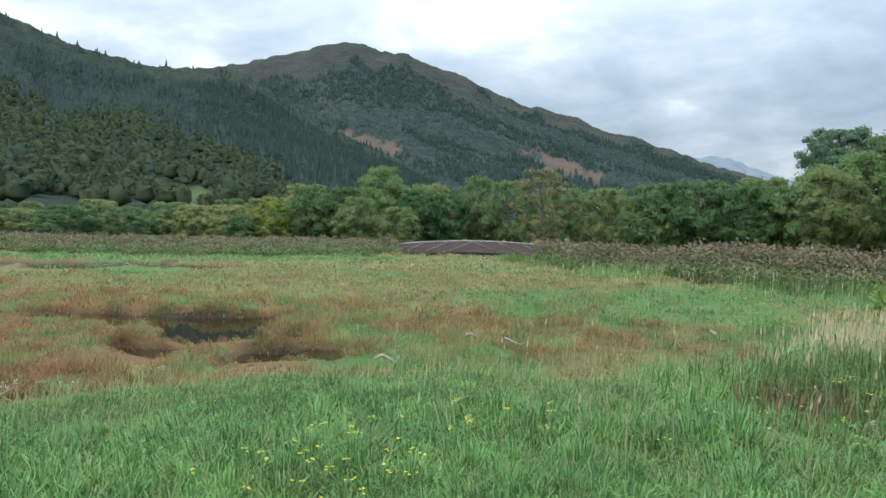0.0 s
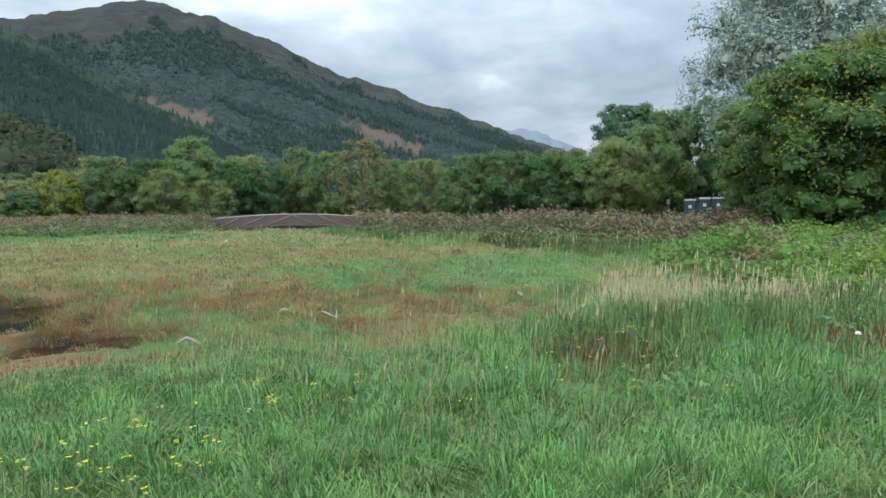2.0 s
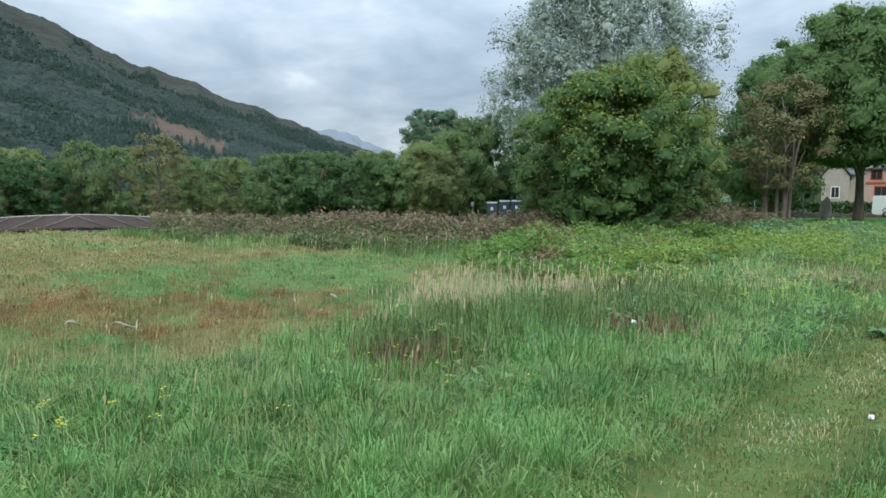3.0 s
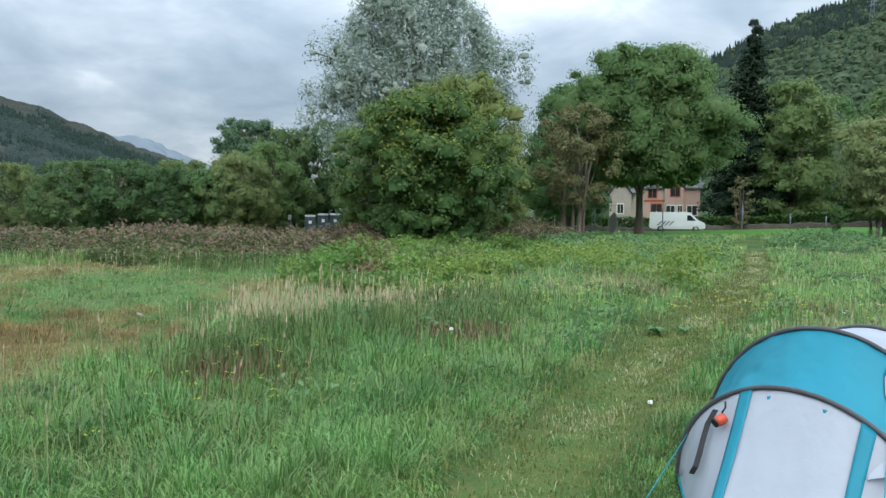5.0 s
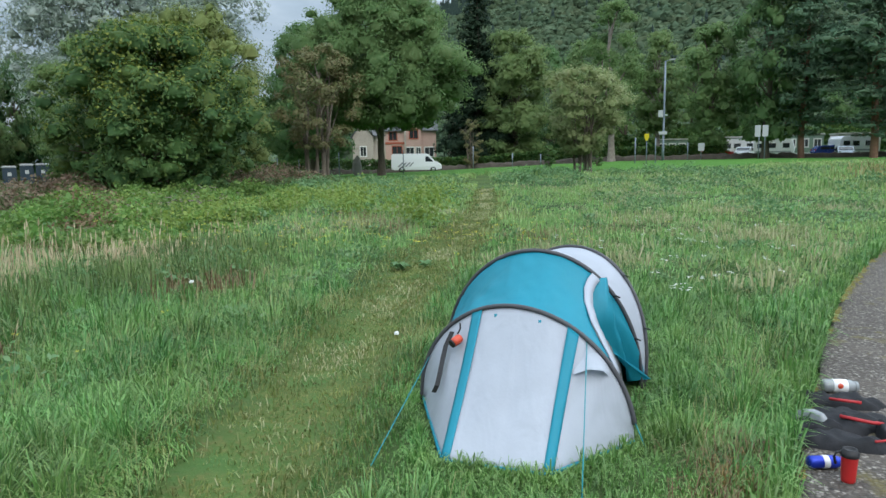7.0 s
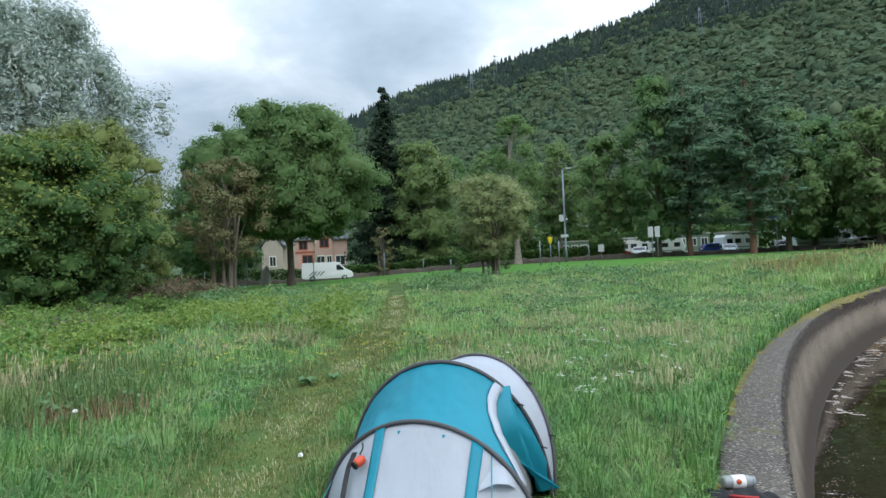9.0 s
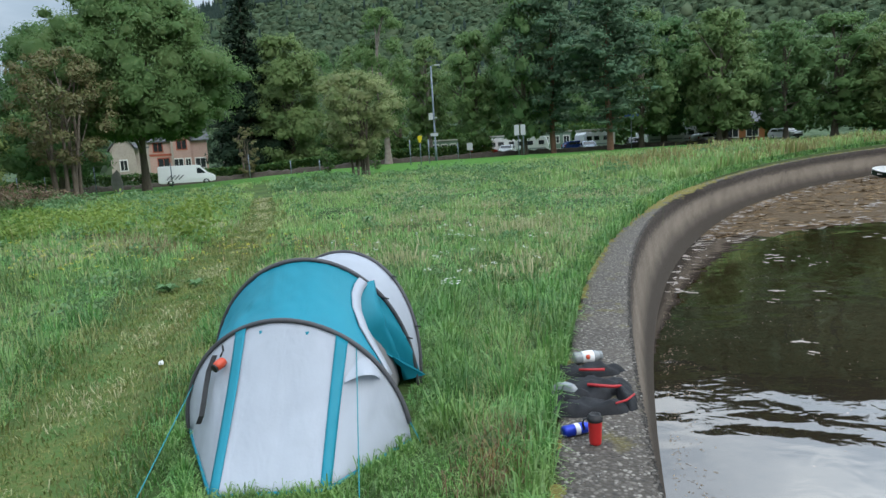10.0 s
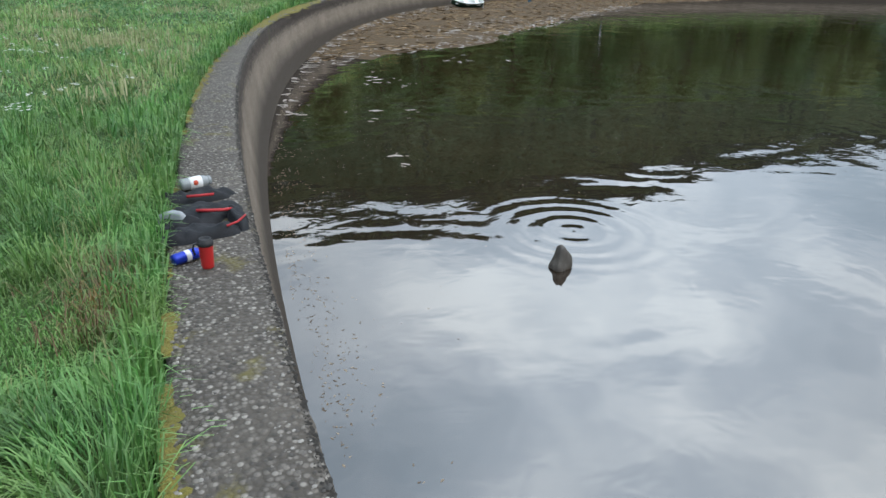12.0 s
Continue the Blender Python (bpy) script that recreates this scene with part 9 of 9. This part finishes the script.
def build_pebbles():
    """Pebbles bare in the coping, where one stands nearest."""
    rng = np.random.default_rng(78)
    a = np.radians(rng.uniform(77.5, 84.5, 3600))
    off = rng.uniform(0.01, 0.50, len(a))
    x, y = CX + (RW + off) * np.cos(a), CY + (RW + off) * np.sin(a)
    s = rng.uniform(0.004, 0.013, len(a))
    dome = np.array([(math.cos(q), 0.8 * math.sin(q), 0) for q in np.arange(6) * math.pi / 3] + [(0.5 * math.cos(q + 0.4), 0.45 * math.sin(q + 0.4), 0.55) for q in np.arange(3) * 2.1] )
    fs = np.array([(0, 1, 6), (1, 7, 6), (1, 2, 7), (2, 3, 7), (3, 8, 7), (3, 4, 8), (4, 5, 8), (5, 6, 8), (5, 0, 6), (6, 7, 8)])
    v, f = scatter([(dome, fs)], x, y, wall_top(x) + 0.001, s * 0.8, s, rng)
    m, nt, b = shader("mixed_pebbles")
    geo = node(nt, "ShaderNodeNewGeometry")
    cr = ramp(nt, [(0.0, (0.05, 0.045, 0.04)), (0.5, (0.12, 0.105, 0.092)), (0.85, (0.19, 0.172, 0.152)), (1.0, (0.33, 0.31, 0.28))])
    nt.links.new(geo.outputs["Random Per Island"], cr.inputs[0])
    nt.links.new(cr.outputs[0], b.inputs["Base Color"])
    b.inputs["Roughness"].default_value = 0.75
    tagged(part_mesh("pebbles", mesh_arrays("pebbles", v, f), m, QUAY, "mixed pebbles bare in the concrete"), kind="stuff")


M_SCUM = rough_mat("pale_dried_scum", (0.36, 0.32, 0.29), (0.24, 0.205, 0.18), 3.0, 0.8, 0.3, 0.01)


def build_floating():
    rng = np.random.default_rng(79)
    a = np.radians(rng.uniform(60, 84, 2600))
    off = -0.36 - np.abs(rng.normal(size=len(a))) * 0.30
    lie = hash_noise(np.degrees(a) * 3, off * 3, 1.0, 50) > 0.42
    a, off = a[lie], off[lie]
    x, y = CX + (RW + off) * np.cos(a), CY + (RW + off) * np.sin(a)
    xx, yy = rng.uniform(4, 26, 260), rng.uniform(-22, -3, 260)
    m = wall_distance(xx, yy) < -0.5
    x, y = np.concatenate([x, xx[m]]), np.concatenate([y, yy[m]])
    s = rng.uniform(0.006, 0.024, len(x))
    leaf = np.array([(-1, 0, 0), (-0.2, 0.45, 0.1), (1, 0.05, 0.02), (-0.1, -0.4, 0.12)])
    v, f = scatter([(leaf, np.array([[0, 3, 2, 1]]))], x, y, np.full(len(x), WATER_Z + 0.0015), s * 0.05, s, rng)
    tagged(part_mesh("floating_leaves", mesh_arrays("floating_leaves", v, f), leaf_mat("wet_floating_scraps", (0.10, 0.07, 0.045), (0.16, 0.12, 0.08), (0.35, 0.28, 0.2), 2.0, trans=0.0)), "dead leaves and scum floating on the water", "leaves", kind="stuff")
    # pale flecks of scum drifting over the dark water
    x, y = rng.uniform(4, 40, 9000), rng.uniform(-30, -3, 9000)
    far = -wall_distance(x, y)
    m = (far > 0.5) & (x < shore_line(y) - 0.3) & (rng.uniform(0, 1, len(x)) < 0.12 + 0.88 * smooth(0.50, 0.68, 0.6 * hash_noise(x, y, 3.2, 51) + 0.4 * hash_noise(x, y, 0.9, 52)) * smooth(14, 3, far))
    x, y = x[m], y[m]
    s = rng.uniform(0.004, 0.015, len(x)) * (0.7 + 0.06 * x)
    v, f = scatter([(leaf, np.array([[0, 3, 2, 1]]))], x, y, np.full(len(x), WATER_Z + 0.002), s * 0.05, s, rng)
    tagged(part_mesh("scum_flecks", mesh_arrays("scum_flecks", v, f), M_SCUM), "pale flecks of scum scattered over the dark water", "scum", kind="stuff")
    # rafts of scum along the wall's foot and the strand
    a = np.radians(rng.uniform(36, 70, 260))
    off = -0.34 - np.abs(rng.normal(size=260)) * (0.25 + 0.5 * smooth(66, 50, np.degrees(a)))
    y2 = -rng.uniform(5, 46, 520)
    x2 = shore_line(y2) + rng.normal(size=520) * 0.55 - 0.1
    y3 = -rng.uniform(14, 26, 90)
    x3 = shore_line(y3) + 2.8 + rng.normal(size=90) * 0.7
    xo, yo = cluster([(13.0, -6.8, 0.5), (17.5, -9.0, 0.6), (9.6, -5.6, 0.3), (20, -13.5, 0.7)], 36, rng)
    x, y = np.concatenate([CX + (RW + off) * np.cos(a), x2, x3, xo]), np.concatenate([CY + (RW + off) * np.sin(a), y2, y3, yo])
    m = wall_distance(x, y) < -0.33
    x, y = x[m], y[m]
    s = rng.uniform(0.05, 0.20, len(x)) * (0.5 + 0.03 * x)
    raft = np.array([(math.cos(q) * (0.75 + 0.25 * math.sin(3 * q + 1)), math.sin(q) * (0.45 + 0.2 * math.cos(2 * q)), 0) for q in np.arange(9) * 2 * math.pi / 9] + [(0.1, 0.02, 0.12)])
    v, f = scatter([(raft, np.array([(k, (k + 1) % 9, 9) for k in range(9)]))], x, y, np.maximum(WATER_Z + 0.002, bed(x, y) + 0.02), s * 0.10, s, rng)
    tagged(part_mesh("scum_rafts", mesh_arrays("scum_rafts", v, f), M_SCUM), "pale dried scum along the edge of the water", "scum", kind="stuff")
    # straw, twigs and weed thrown up on the strand
    x, y = rng.uniform(18, 62, 52000), rng.uniform(-72, -4, 52000)
    d = x - shore_line(y)
    m = (wall_distance(x, y) < -0.45) & (d > -0.4) & (hash_noise(x, y, 2.2, 33) + 0.5 * hash_noise(x, y, 0.7, 34) > 0.42)
    x, y = x[m], y[m]
    s = rng.uniform(0.05, 0.30, len(x))
    twig = np.array([(-1, -0.05, 0.02), (-0.3, 0.10, 0.10), (0.4, -0.02, 0.14), (1, 0.06, 0.03), (0.4, -0.14, 0.05), (-0.4, -0.12, 0.04)])
    v, f = scatter([(twig, np.array([(0, 5, 1), (5, 4, 1), (1, 4, 2), (4, 3, 2)]))], x, y, np.maximum(bed(x, y), WATER_Z) - 0.004, s * rng.uniform(0.5, 1.6, len(x)), s, rng)
    tagged(part_mesh("seaweed_wrack", mesh_arrays("seaweed_wrack", v, f), leaf_mat("dry_brown_wrack", (0.095, 0.058, 0.026), (0.17, 0.105, 0.045), (0.30, 0.205, 0.115), 0.5, trans=0.0, rough=0.85)), "brown seaweed, straw and twigs thrown up on the strand", "seaweed", kind="stuff")


build_flowers()
build_pebbles()
build_floating()


# ---- pylons on the hill ----
def build_pylons():
    for b, sd, tall in ((80.3, 0.80, 26), (82.4, 0.90, 30), (99.2, 0.80, 30), (101.2, 0.86, 34)):
        x, y, z = (float(q) for q in EAST_HILL.point(np.array(b), np.array(sd)))
        p = thing("pylon", "grey steel lattice pylon on the wooded hill", "pylon", (x, y, z), group="pylons on the hill", turn=-b)
        for sx in (-1, 1):
            for sy in (-1, 1):
                tube("leg", [(2.6 * sx, 2.6 * sy, -1), (1.2 * sx, 1.2 * sy, tall * 0.6), (0.4 * sx, 0.4 * sy, tall)], 0.16, M_STEEL, p, 4)
        for k in range(5):
            z0, z1 = tall * k / 5, tall * (k + 1) / 5
            w0, w1 = 2.6 - 2.2 * k / 5, 2.6 - 2.2 * (k + 1) / 5
            tube("brace", [(-w0, -w0, z0), (w1, -w1, z1)], 0.09, M_STEEL, p, 4)
            tube("brace", [(w0, -w0, z0), (-w1, -w1, z1)], 0.09, M_STEEL, p, 4)
        for zz, w in ((0.68, 5.0), (0.80, 4.2), (0.92, 3.4)):
            tube("cross_arm", [(-w, 0, tall * zz), (0, 0, tall * (zz + 0.03)), (w, 0, tall * zz)], 0.13, M_STEEL, p, 4)


build_pylons()
